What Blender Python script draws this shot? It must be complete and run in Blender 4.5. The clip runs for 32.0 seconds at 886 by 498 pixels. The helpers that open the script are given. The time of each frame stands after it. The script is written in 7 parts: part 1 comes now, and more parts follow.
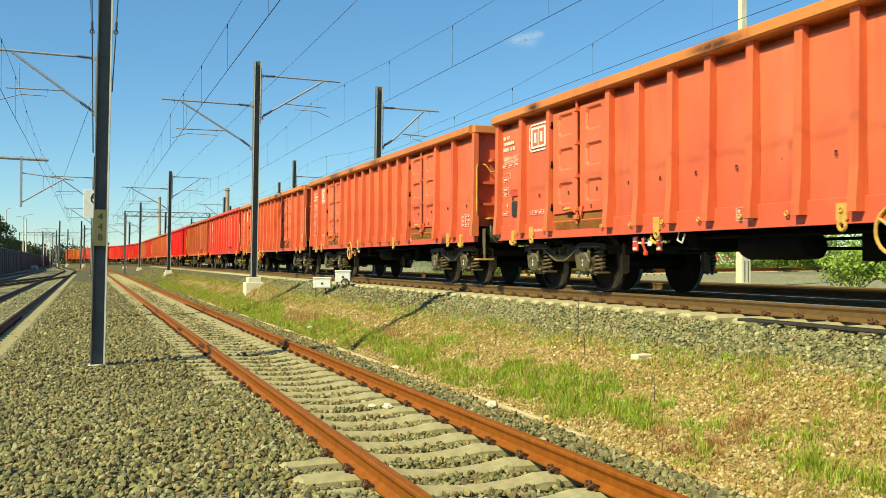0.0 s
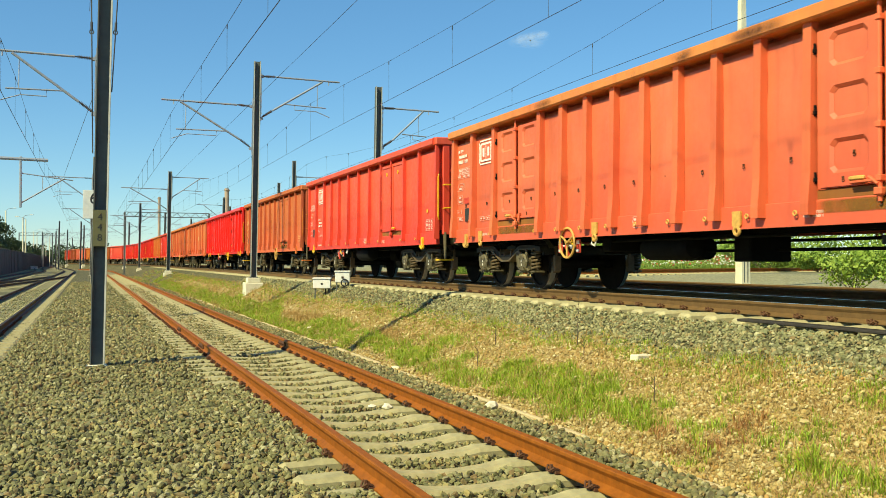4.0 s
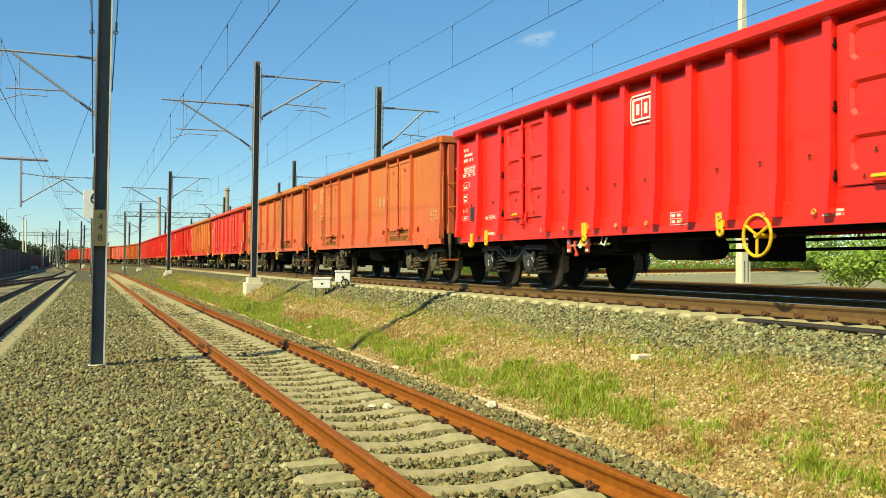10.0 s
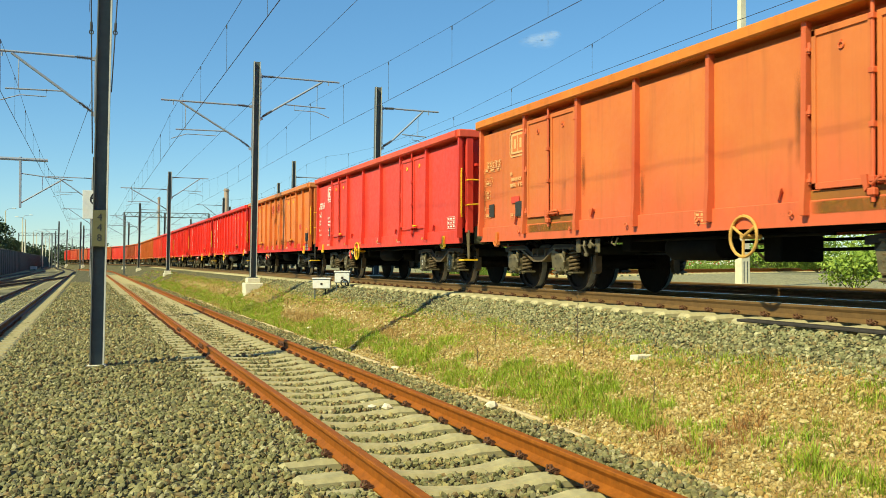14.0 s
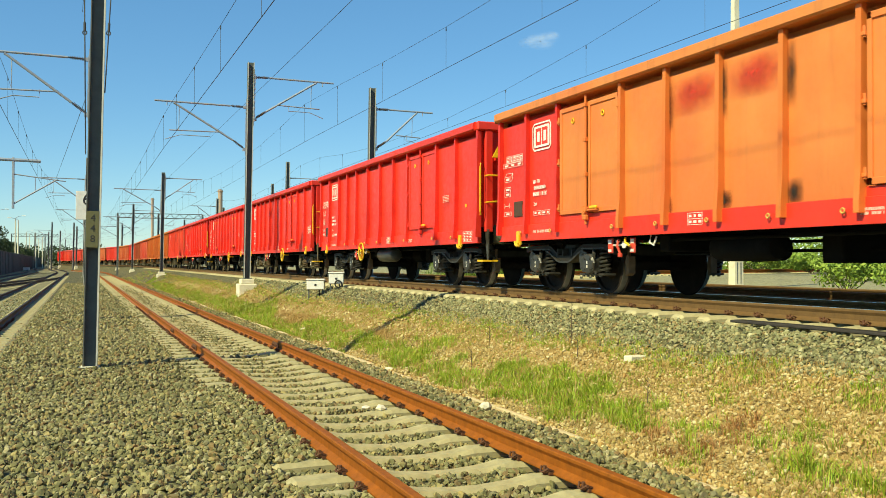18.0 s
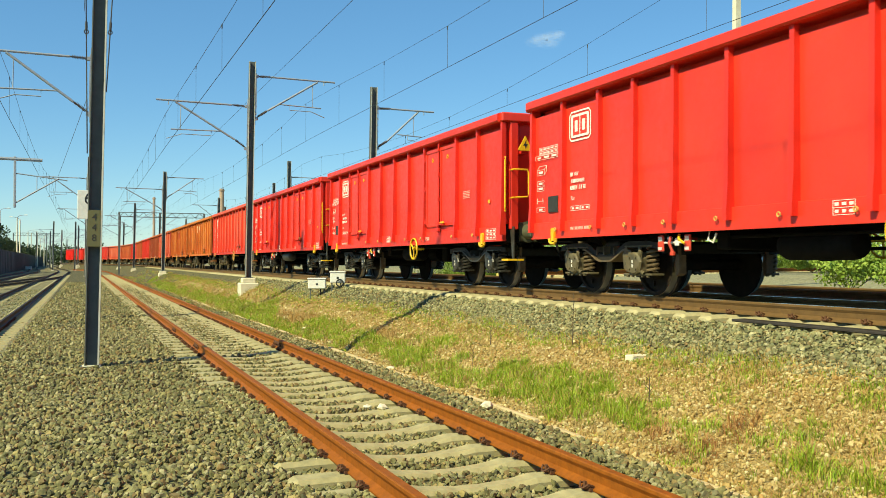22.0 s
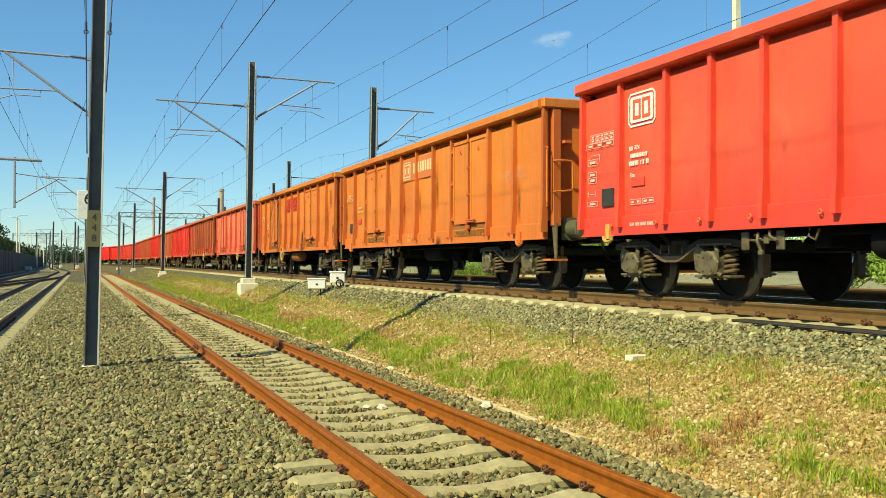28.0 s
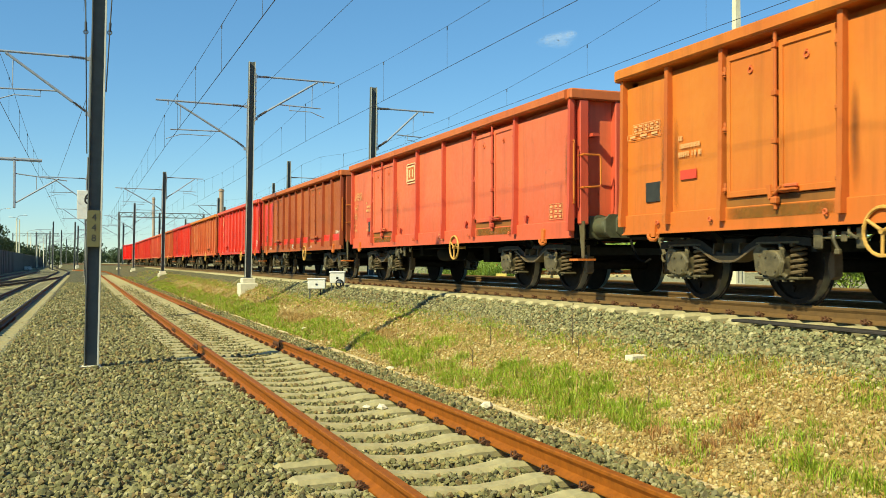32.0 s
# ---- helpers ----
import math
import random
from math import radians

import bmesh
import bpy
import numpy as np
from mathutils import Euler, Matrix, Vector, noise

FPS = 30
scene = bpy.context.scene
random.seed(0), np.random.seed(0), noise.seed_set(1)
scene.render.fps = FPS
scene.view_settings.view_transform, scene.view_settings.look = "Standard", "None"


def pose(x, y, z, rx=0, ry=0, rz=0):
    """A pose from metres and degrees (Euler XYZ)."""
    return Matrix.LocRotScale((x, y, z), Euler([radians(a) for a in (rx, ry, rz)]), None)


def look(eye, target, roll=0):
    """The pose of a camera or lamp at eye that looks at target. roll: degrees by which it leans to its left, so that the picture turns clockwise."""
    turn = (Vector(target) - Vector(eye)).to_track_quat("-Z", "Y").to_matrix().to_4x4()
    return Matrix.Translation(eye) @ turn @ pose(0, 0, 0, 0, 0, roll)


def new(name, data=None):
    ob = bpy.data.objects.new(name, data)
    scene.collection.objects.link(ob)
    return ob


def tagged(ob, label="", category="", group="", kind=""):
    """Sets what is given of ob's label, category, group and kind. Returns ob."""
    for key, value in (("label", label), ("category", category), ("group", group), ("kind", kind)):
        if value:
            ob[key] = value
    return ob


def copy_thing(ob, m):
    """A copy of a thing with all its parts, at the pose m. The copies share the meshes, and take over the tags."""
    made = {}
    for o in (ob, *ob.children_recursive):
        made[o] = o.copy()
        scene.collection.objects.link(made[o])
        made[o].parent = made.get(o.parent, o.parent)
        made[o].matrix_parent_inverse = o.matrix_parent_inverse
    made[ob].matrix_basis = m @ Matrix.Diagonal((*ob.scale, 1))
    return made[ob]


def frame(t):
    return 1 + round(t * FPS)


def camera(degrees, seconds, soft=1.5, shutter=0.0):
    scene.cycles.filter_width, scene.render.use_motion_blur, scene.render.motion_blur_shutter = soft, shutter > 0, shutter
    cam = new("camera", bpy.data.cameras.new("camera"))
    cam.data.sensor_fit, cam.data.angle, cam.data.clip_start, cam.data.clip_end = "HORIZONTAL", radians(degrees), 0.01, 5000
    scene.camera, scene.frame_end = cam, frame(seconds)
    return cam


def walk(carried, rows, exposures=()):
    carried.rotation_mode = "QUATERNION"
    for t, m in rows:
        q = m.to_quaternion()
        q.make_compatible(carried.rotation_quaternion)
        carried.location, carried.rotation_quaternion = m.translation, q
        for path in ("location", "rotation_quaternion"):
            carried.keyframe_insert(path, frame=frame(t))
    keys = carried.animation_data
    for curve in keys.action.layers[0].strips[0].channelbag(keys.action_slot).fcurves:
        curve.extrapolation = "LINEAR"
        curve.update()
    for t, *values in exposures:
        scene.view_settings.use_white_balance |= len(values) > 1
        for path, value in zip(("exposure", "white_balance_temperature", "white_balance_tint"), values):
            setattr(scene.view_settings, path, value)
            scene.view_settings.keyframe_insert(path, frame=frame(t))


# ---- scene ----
# ---- camera and its path ----
YAW, PITCH, ROLL, FOCAL, EYE_Z = 0.3620, 0.0130, 0.063, 1656.6, 1.483
cam = camera(50.66, 32.0, soft=0.75, shutter=0.08)


def aim(dx, dy):
    """The camera's pose when its picture has slid by that much from the first."""
    a, b = YAW - dx / FOCAL * 0.94, PITCH + dy / FOCAL
    return look((0, 0, EYE_Z), (math.sin(a), math.cos(a), EYE_Z + math.tan(b)), ROLL)


walk(cam, [(t, aim(dx, dy)) for t, dx, dy in (
    (0, 0, 0), (1, 0, 0.2), (2, -0.8, 0.8), (3.5, -0.8, 0.8), (5.5, 0, 0), (8, 0, 0.1), (10, -0.2, 0.4), (12, -0.8, 1.0),
    (14.5, -1.3, 1.0), (16.5, -3.2, 0.5), (17, -10.6, 3.5), (17.5, -13.0, 3.2), (18, -12.4, 2.8), (19, -12.0, 2.6),
    (19.5, -10.8, 1.2), (21, -10.5, 1.2), (22, -9.7, 1.2), (24, -9.0, 0.6), (25.5, -9.0, 0.6), (27.5, -10.0, 1.4),
    (30, -10.3, 1.6), (32, -10.4, 1.6))], [(0, 0.25, 6500, 3), (32, 0.25, 6500, 3)])

# ---- light ----
SUN_FROM = Vector((-7.06, -3.2, 6.95)).normalized()
world = bpy.data.worlds.new("sky")
scene.world = world
world.use_nodes = True
wn = world.node_tree.nodes
sky = wn.new("ShaderNodeTexSky")
sky.sky_type, sky.sun_disc = "NISHITA", False
sky.sun_elevation = math.asin(SUN_FROM.z)
sky.sun_rotation = math.atan2(SUN_FROM.x, SUN_FROM.y)
sky.altitude, sky.air_density, sky.dust_density, sky.ozone_density = 100, 1.0, 0.0, 2.5
rich = wn.new("ShaderNodeHueSaturation")
rich.inputs["Saturation"].default_value = 1.17
world.node_tree.links.new(sky.outputs[0], rich.inputs["Color"])
cool = wn.new("ShaderNodeMix")
cool.data_type, cool.blend_type = "RGBA", "MULTIPLY"
cool.inputs["Factor"].default_value, cool.inputs["B"].default_value = 1.0, (0.845, 1.0, 1.055, 1)
world.node_tree.links.new(rich.outputs[0], cool.inputs["A"])
clear = wn.new("ShaderNodeMix")
clear.data_type, clear.blend_type = "RGBA", "MIX"
clear.inputs["Factor"].default_value, clear.inputs["B"].default_value = 0.28, (1.25, 3.0, 5.3, 1)
world.node_tree.links.new(cool.outputs["Result"], clear.inputs["A"])
world.node_tree.links.new(clear.outputs["Result"], wn["Background"].inputs[0])
wn["Background"].inputs[1].default_value = 0.112
sun = new("sun", bpy.data.lights.new("sun", "SUN"))
sun.data.energy, sun.data.angle, sun.data.color = 5.75, radians(0.75), (1.0, 0.895, 0.54)
sun.matrix_world = look(SUN_FROM * 60, (0, 0, 0))

# ---- the plan: lateral distances of the tracks, one curve for all ----
X_LEFT, X_NEAR, X_MAIN, X_FAR = -2.65, 2.76, 8.64, 12.75
Z_MAIN, Z_FAR = 0.985, 1.00


def swing(s):
    """How far the yard's lines have swung to the left at s, and their heading there."""
    if s < 145:
        return 0.0, 0.0
    if s < 185:
        return 0.15 * (s - 145) ** 2 / 80, 0.15 * (s - 145) / 40
    if s < 225:
        return 3.0 + 0.15 * (s - 185), 0.15
    if s < 275:
        u = s - 225
        return 9.0 + 0.15 * u - 0.135 * u * u / 100, 0.15 - 0.135 * u / 50
    return 13.125 + 0.015 * (s - 275), 0.015


def along(lateral, s):
    """Place and heading on a line parallel to the tracks."""
    d, a = swing(s)
    k = 1.0 if lateral > 1 else 0.35 if lateral < -1 else 0.675 + 0.325 * lateral
    return lateral - d * k, s, a * k


def at(lateral, s, z):
    x, y, a = along(lateral, s)
    return Matrix.Translation((x, y, z)) @ Matrix.Rotation(a, 4, "Z")


def lateral_of(x, y):
    d = swing(y)[0]
    return x + 0.35 * d if x + 0.35 * d < -1 else max(-1.0, x + d)


# ---- materials ----
class Nodes:
    """A small writer of node materials."""

    def __init__(self, name, rough=0.6, metal=0.0):
        self.m = bpy.data.materials.new(name)
        self.m.use_nodes = True
        self.t = self.m.node_tree
        self.b = self.t.nodes["Principled BSDF"]
        self.b.inputs["Roughness"].default_value, self.b.inputs["Metallic"].default_value = rough, metal
        self.co = self.t.nodes.new("ShaderNodeTexCoord").outputs["Object"]

    def link(self, a, b):
        self.t.links.new(a, b)

    def noise(self, scale, detail=4.0, rough=0.6, stretch=None, coord=None):
        n = self.t.nodes.new("ShaderNodeTexNoise")
        n.inputs["Scale"].default_value, n.inputs["Detail"].default_value, n.inputs["Roughness"].default_value = scale, detail, rough
        co = coord or self.co
        if stretch:
            mp = self.t.nodes.new("ShaderNodeMapping")
            mp.inputs["Scale"].default_value = stretch
            self.link(co, mp.inputs[0])
            co = mp.outputs[0]
        self.link(co, n.inputs["Vector"])
        return n.outputs["Fac"]

    def ramp(self, fac, *stops):
        r = self.t.nodes.new("ShaderNodeValToRGB")
        el = r.color_ramp.elements
        while len(el) < len(stops):
            el.new(0.5)
        for e, (p, c) in zip(el, stops):
            e.position = p
            e.color = (*c, 1) if len(c) == 3 else c
        self.link(fac, r.inputs[0])
        return r.outputs[0]

    def mix(self, fac, a, b, how="MIX"):
        x = self.t.nodes.new("ShaderNodeMix")
        x.data_type, x.blend_type = "RGBA", how
        for sock, v in ((x.inputs["Factor"], fac), (x.inputs["A"], a), (x.inputs["B"], b)):
            if isinstance(v, (int, float)):
                sock.default_value = v
            elif isinstance(v, tuple):
                sock.default_value = (*v, 1)
            else:
                self.link(v, sock)
        return x.outputs["Result"]

    def island(self):
        return self.t.nodes.new("ShaderNodeNewGeometry").outputs["Random Per Island"]

    def chance(self):
        return self.t.nodes.new("ShaderNodeObjectInfo").outputs["Random"]

    def voronoi(self, scale, out="Color"):
        v = self.t.nodes.new("ShaderNodeTexVoronoi")
        v.inputs["Scale"].default_value = scale
        self.link(self.co, v.inputs["Vector"])
        return v.outputs[out]

    def bump(self, fac, dist, strength=0.6):
        b = self.t.nodes.new("ShaderNodeBump")
        b.inputs["Distance"].default_value, b.inputs["Strength"].default_value = dist, strength
        self.link(fac, b.inputs["Height"])
        old = self.b.inputs["Normal"].links
        if old:
            self.link(old[0].from_socket, b.inputs["Normal"])
        self.link(b.outputs[0], self.b.inputs["Normal"])

    def colour(self, c):
        if isinstance(c, tuple):
            self.b.inputs["Base Color"].default_value = (*c, 1)
        else:
            self.link(c, self.b.inputs["Base Color"])
        return self

    def roughness(self, fac, lo, hi):
        self.link(self.ramp(fac, (0.3, (lo,) * 3), (0.7, (hi,) * 3)), self.b.inputs["Roughness"])


def shade(c, k):
    return tuple(min(1.0, v * k) for v in c)


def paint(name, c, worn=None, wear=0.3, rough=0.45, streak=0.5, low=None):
    """Old wagon paint: sun-faded patches, rain streaks, rust and grime; low is a redder tone mixed in towards the
    floor.
    """
    n = Nodes(name, rough)
    big = n.noise(0.55, 5, 0.65)
    fine = n.noise(9, 6, 0.7)
    run = n.noise(3.0, 4, 0.6, (1.6, 1.6, 0.10))
    worn = worn or shade(c, 1.15)
    col = n.ramp(big, (0.30, (c[0] * 0.93, c[1] * 0.76, c[2] * 0.82)), (0.52, c), (0.76, worn))
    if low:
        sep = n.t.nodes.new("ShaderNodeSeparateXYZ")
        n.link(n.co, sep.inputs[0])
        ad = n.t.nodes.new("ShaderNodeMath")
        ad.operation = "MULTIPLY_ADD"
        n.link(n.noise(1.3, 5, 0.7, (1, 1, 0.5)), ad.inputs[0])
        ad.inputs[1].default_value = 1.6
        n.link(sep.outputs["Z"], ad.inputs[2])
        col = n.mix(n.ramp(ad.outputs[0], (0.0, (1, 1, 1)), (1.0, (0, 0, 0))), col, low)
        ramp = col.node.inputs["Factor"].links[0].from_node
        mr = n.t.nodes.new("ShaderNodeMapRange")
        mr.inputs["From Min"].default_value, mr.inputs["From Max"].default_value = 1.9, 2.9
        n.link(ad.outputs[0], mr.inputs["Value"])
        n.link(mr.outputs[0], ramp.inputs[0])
    col = n.mix(n.ramp(run, (0.52, (0, 0, 0)), (0.75, (streak,) * 3)), col, shade(c, 0.55))
    rust = n.ramp(n.noise(2.3, 8, 0.75), (0.70 - 0.22 * wear, (0, 0, 0)), (0.86 - 0.16 * wear, (1, 1, 1)))
    col = n.mix(rust, col, n.ramp(fine, (0.3, (0.10, 0.045, 0.022)), (0.7, (0.24, 0.10, 0.035))))
    scuff = n.ramp(n.noise(6.0, 6, 0.8, (1, 1, 0.5)), (0.66, (0, 0, 0)), (0.74, (0.10 + 0.55 * wear,) * 3))
    col = n.mix(scuff, col, (0.09, 0.035, 0.02))
    thin = n.noise(11.0, 4, 0.7, (1.6, 1.6, 0.045))
    col = n.mix(n.ramp(thin, (0.56, (0, 0, 0)), (0.76, (0.15 + 0.35 * wear,) * 3)), col, shade(c, 0.62))
    v = 0.03 + 0.07 * wear
    col = n.mix(1.0, col, n.ramp(n.chance(), (0.0, (1 - v,) * 3), (1.0, (1 + v,) * 3)), "MULTIPLY")
    n.colour(col)
    n.roughness(fine, rough - 0.08, rough + 0.16)
    n.bump(n.noise(1.7, 2, 0.5), 0.03, 0.3)
    n.bump(fine, 0.0015, 0.35)
    return n.m


def plain(name, c, rough=0.6, metal=0.0, vary=0.25, scale=6.0, bump=0.002, gloss=0.5):
    n = Nodes(name, rough, metal)
    n.b.inputs["Specular IOR Level"].default_value = gloss
    f = n.noise(scale, 6, 0.7)
    n.colour(n.ramp(f, (0.25, shade(c, 1 - vary)), (0.75, shade(c, 1 + vary))))
    n.bump(f, bump, 0.4)
    return n.m


def stones(name, *cs, rough=0.85, scale=22.0):
    n = Nodes(name, rough)
    k = len(cs)
    col = n.ramp(n.island(), *[(0.02 + 0.96 * i / (k - 1), c) for i, c in enumerate(cs)])
    col = n.mix(n.ramp(n.noise(scale, 5, 0.7), (0.3, (0, 0, 0)), (0.7, (0.5,) * 3)), col, shade(cs[0], 0.6))
    n.colour(col)
    n.bump(n.noise(scale * 3, 4, 0.6), 0.004, 0.5)
    return n.m


def ground_gravel(name, cs, cell, dark, big):
    """Stones too far or too small to be built, in the ground sheet."""
    n = Nodes(name, 0.9)
    v = n.voronoi(cell)
    sep = n.t.nodes.new("ShaderNodeSeparateColor")
    n.link(v, sep.inputs[0])
    k = len(cs)
    col = n.ramp(sep.outputs[0], *[(i / (k - 1), c) for i, c in enumerate(cs)])
    # colour of the gaps between cells; dark values paint in their shade
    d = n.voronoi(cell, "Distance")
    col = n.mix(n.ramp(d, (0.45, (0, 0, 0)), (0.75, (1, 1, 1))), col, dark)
    col = n.mix(n.ramp(n.noise(0.5, 5, 0.65), (0.45, (0, 0, 0)), (0.7, (0.55,) * 3)), col, big)
    n.colour(col)
    inv = n.ramp(d, (0.0, (1, 1, 1)), (0.8, (0, 0, 0)))
    n.bump(inv, 0.03, 0.9)
    return n.m


M = {}
M["ballast"] = stones("ballast_stone", (0.111, 0.108, 0.0387), (0.202, 0.188, 0.0735), (0.349, 0.309, 0.124), (0.147, 0.142, 0.0598), (0.405, 0.332, 0.128), (0.257, 0.165, 0.0644), (0.0782, 0.0782, 0.0387), (0.515, 0.46, 0.249), (0.22, 0.207, 0.0827), (0.175, 0.175, 0.0782))
M["fresh_ballast"] = stones("fresh_ballast_stone", (0.146, 0.15, 0.0645), (0.267, 0.258, 0.116), (0.413, 0.378, 0.181), (0.198, 0.198, 0.0946), (0.447, 0.387, 0.181), (0.292, 0.189, 0.0731), (0.103, 0.107, 0.0559), (0.533, 0.49, 0.284), (0.284, 0.275, 0.129), (0.232, 0.237, 0.116))
M["pebble"] = stones("pale_pebble", (0.387, 0.265, 0.0796), (0.589, 0.461, 0.191), (0.269, 0.17, 0.0516), (0.605, 0.495, 0.231), (0.42, 0.265, 0.0714), (0.184, 0.145, 0.0476), (0.521, 0.392, 0.151), (0.687, 0.614, 0.35), (0.471, 0.283, 0.087))
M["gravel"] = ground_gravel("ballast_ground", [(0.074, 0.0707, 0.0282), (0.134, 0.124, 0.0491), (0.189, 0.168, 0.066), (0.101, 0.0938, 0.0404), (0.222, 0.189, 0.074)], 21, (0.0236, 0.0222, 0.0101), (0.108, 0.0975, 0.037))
M["bank"] = ground_gravel("stony_earth", [(0.333, 0.224, 0.0697), (0.432, 0.299, 0.108), (0.266, 0.183, 0.0502), (0.532, 0.416, 0.186), (0.416, 0.291, 0.1)], 55, (0.366, 0.258, 0.0851), (0.349, 0.274, 0.0618))
M["fill"] = ground_gravel("fine_track_gravel", [(0.244, 0.218, 0.109), (0.284, 0.251, 0.125), (0.211, 0.188, 0.0924), (0.317, 0.277, 0.145)], 24, (0.145, 0.129, 0.0627), (0.238, 0.211, 0.106))
M["pale_gravel"] = ground_gravel("pale_gravel_ground", [(0.286, 0.257, 0.126), (0.357, 0.322, 0.164), (0.243, 0.222, 0.107), (0.443, 0.4, 0.226)], 9, (0.171, 0.15, 0.0724), (0.328, 0.3, 0.151))
M["field"] = ground_gravel("dry_ground", [(0.24, 0.21, 0.11), (0.30, 0.26, 0.15), (0.20, 0.19, 0.10), (0.33, 0.29, 0.18)], 9, (0.12, 0.11, 0.06), (0.12, 0.15, 0.05))
M["concrete"] = plain("sleeper_concrete", (0.37, 0.323, 0.168), 0.85, 0, 0.30, 7, 0.004)
M["light_concrete"] = plain("bleached_sleeper_concrete", (0.44, 0.387, 0.216), 0.85, 0, 0.25, 7, 0.004)
M["white_concrete"] = plain("pale_concrete", (0.66, 0.62, 0.47), 0.85, 0, 0.18, 5, 0.004)
M["rust_rail"] = plain("rusty_rail", (0.255, 0.078, 0.007), 0.62, 0.0, 0.35, 10, 0.002, 0.2)
M["rail_side"] = plain("brown_rail", (0.143, 0.0788, 0.024), 0.75, 0.1, 0.30, 8, 0.002)
M["rail_top"] = plain("polished_rail_head", (0.55, 0.53, 0.50), 0.22, 0.9, 0.10, 4, 0.0005)
M["clip"] = plain("rusty_clip", (0.11, 0.045, 0.02), 0.8, 0.2, 0.4, 30, 0.002)
M["mast"] = plain("galvanised_steel", (0.108, 0.118, 0.114), 0.65, 0.0, 0.25, 3, 0.001, 0.25)
M["galv"] = plain("zinc_tube", (0.30, 0.335, 0.40), 0.45, 0.1, 0.15, 8, 0.0006)
M["cable"] = plain("black_cable", (0.02, 0.02, 0.02), 0.5, 0, 0.2, 20, 0.0)
M["white"] = plain("white_enamel", (0.72, 0.72, 0.68), 0.5, 0, 0.10, 6, 0.0005)
M["wire"] = plain("copper_wire", (0.045, 0.05, 0.055), 0.6, 0.3, 0.1, 8, 0.0)
M["insulator"] = plain("dark_insulator", (0.10, 0.085, 0.08), 0.35, 0, 0.2, 8, 0.0)
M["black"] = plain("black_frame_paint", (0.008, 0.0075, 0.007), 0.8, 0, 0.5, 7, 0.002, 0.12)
M["bogie"] = plain("grimy_bogie_steel", (0.118, 0.096, 0.050), 0.6, 0.0, 0.5, 8, 0.003)
M["dark_bogie"] = plain("oily_black_steel", (0.040, 0.037, 0.030), 0.38, 0.0, 0.5, 9, 0.002)
M["brown_plate"] = plain("rusty_label_board", (0.075, 0.038, 0.022), 0.7, 0, 0.3, 12, 0.001)
M["buffer"] = plain("grey_green_buffer", (0.085, 0.088, 0.050), 0.6, 0.0, 0.45, 7, 0.002)
M["tank"] = plain("grey_air_tank", (0.055, 0.052, 0.045), 0.45, 0.2, 0.35, 6, 0.002)
M["spring"] = plain("dusty_spring_steel", (0.150, 0.106, 0.056), 0.55, 0.1, 0.4, 10, 0.001)
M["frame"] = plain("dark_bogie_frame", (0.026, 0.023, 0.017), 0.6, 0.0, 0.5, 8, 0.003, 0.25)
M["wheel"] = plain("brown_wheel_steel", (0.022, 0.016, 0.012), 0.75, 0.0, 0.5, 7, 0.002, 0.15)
M["tread"] = plain("bright_wheel_tread", (0.50, 0.48, 0.44), 0.28, 0.9, 0.15, 8, 0.0005)
M["yellow"] = plain("yellow_paint", (0.80, 0.47, 0.015), 0.45, 0, 0.15, 14, 0.001)
M["letter"] = plain("white_lettering", (0.80, 0.76, 0.68), 0.6, 0, 0.08, 30, 0.0)
M["pink_letter"] = plain("faded_pink_lettering", (0.80, 0.50, 0.42), 0.6, 0, 0.15, 30, 0.0)
M["pale_letter"] = plain("cream_lettering", (0.70, 0.50, 0.26), 0.6, 0, 0.15, 30, 0.0)
M["dark_rail"] = plain("dark_brown_rail", (0.033, 0.022, 0.0143), 0.7, 0.1, 0.3, 8, 0.002)
M["shoe"] = plain("brown_brake_shoe", (0.17, 0.11, 0.06), 0.8, 0, 0.3, 12, 0.002)
M["worn_letter"] = plain("worn_lettering", (0.70, 0.38, 0.15), 0.6, 0, 0.2, 30, 0.0)
M["red_label"] = plain("red_notice", (0.62, 0.06, 0.03), 0.6, 0, 0.15, 30, 0.0)
M["dark_plate"] = plain("dark_label_holder", (0.03, 0.03, 0.025), 0.6, 0, 0.4, 12, 0.001)
M["edging"] = plain("tan_edging", (0.50, 0.40, 0.22), 0.9, 0, 0.25, 6, 0.004)
M["faded_yellow"] = plain("faded_yellow_paint", (0.58, 0.33, 0.075), 0.6, 0, 0.3, 14, 0.001)
# lighter copy of the mast steel, for edges that read as sunlit
M["zinc"] = plain("sunlit_edge_paint", (0.52, 0.52, 0.46), 0.6, 0, 0.15, 6, 0.001)
M["plate_yellow"] = plain("pale_yellow_board", (0.70, 0.55, 0.14), 0.6, 0, 0.15, 8, 0.001)
M["digit"] = plain("black_digit", (0.02, 0.02, 0.02), 0.6, 0, 0.1, 30, 0.0)
M["plate"] = plain("faded_yellow_plate", (0.112, 0.108, 0.046), 0.6, 0, 0.15, 8, 0.001)


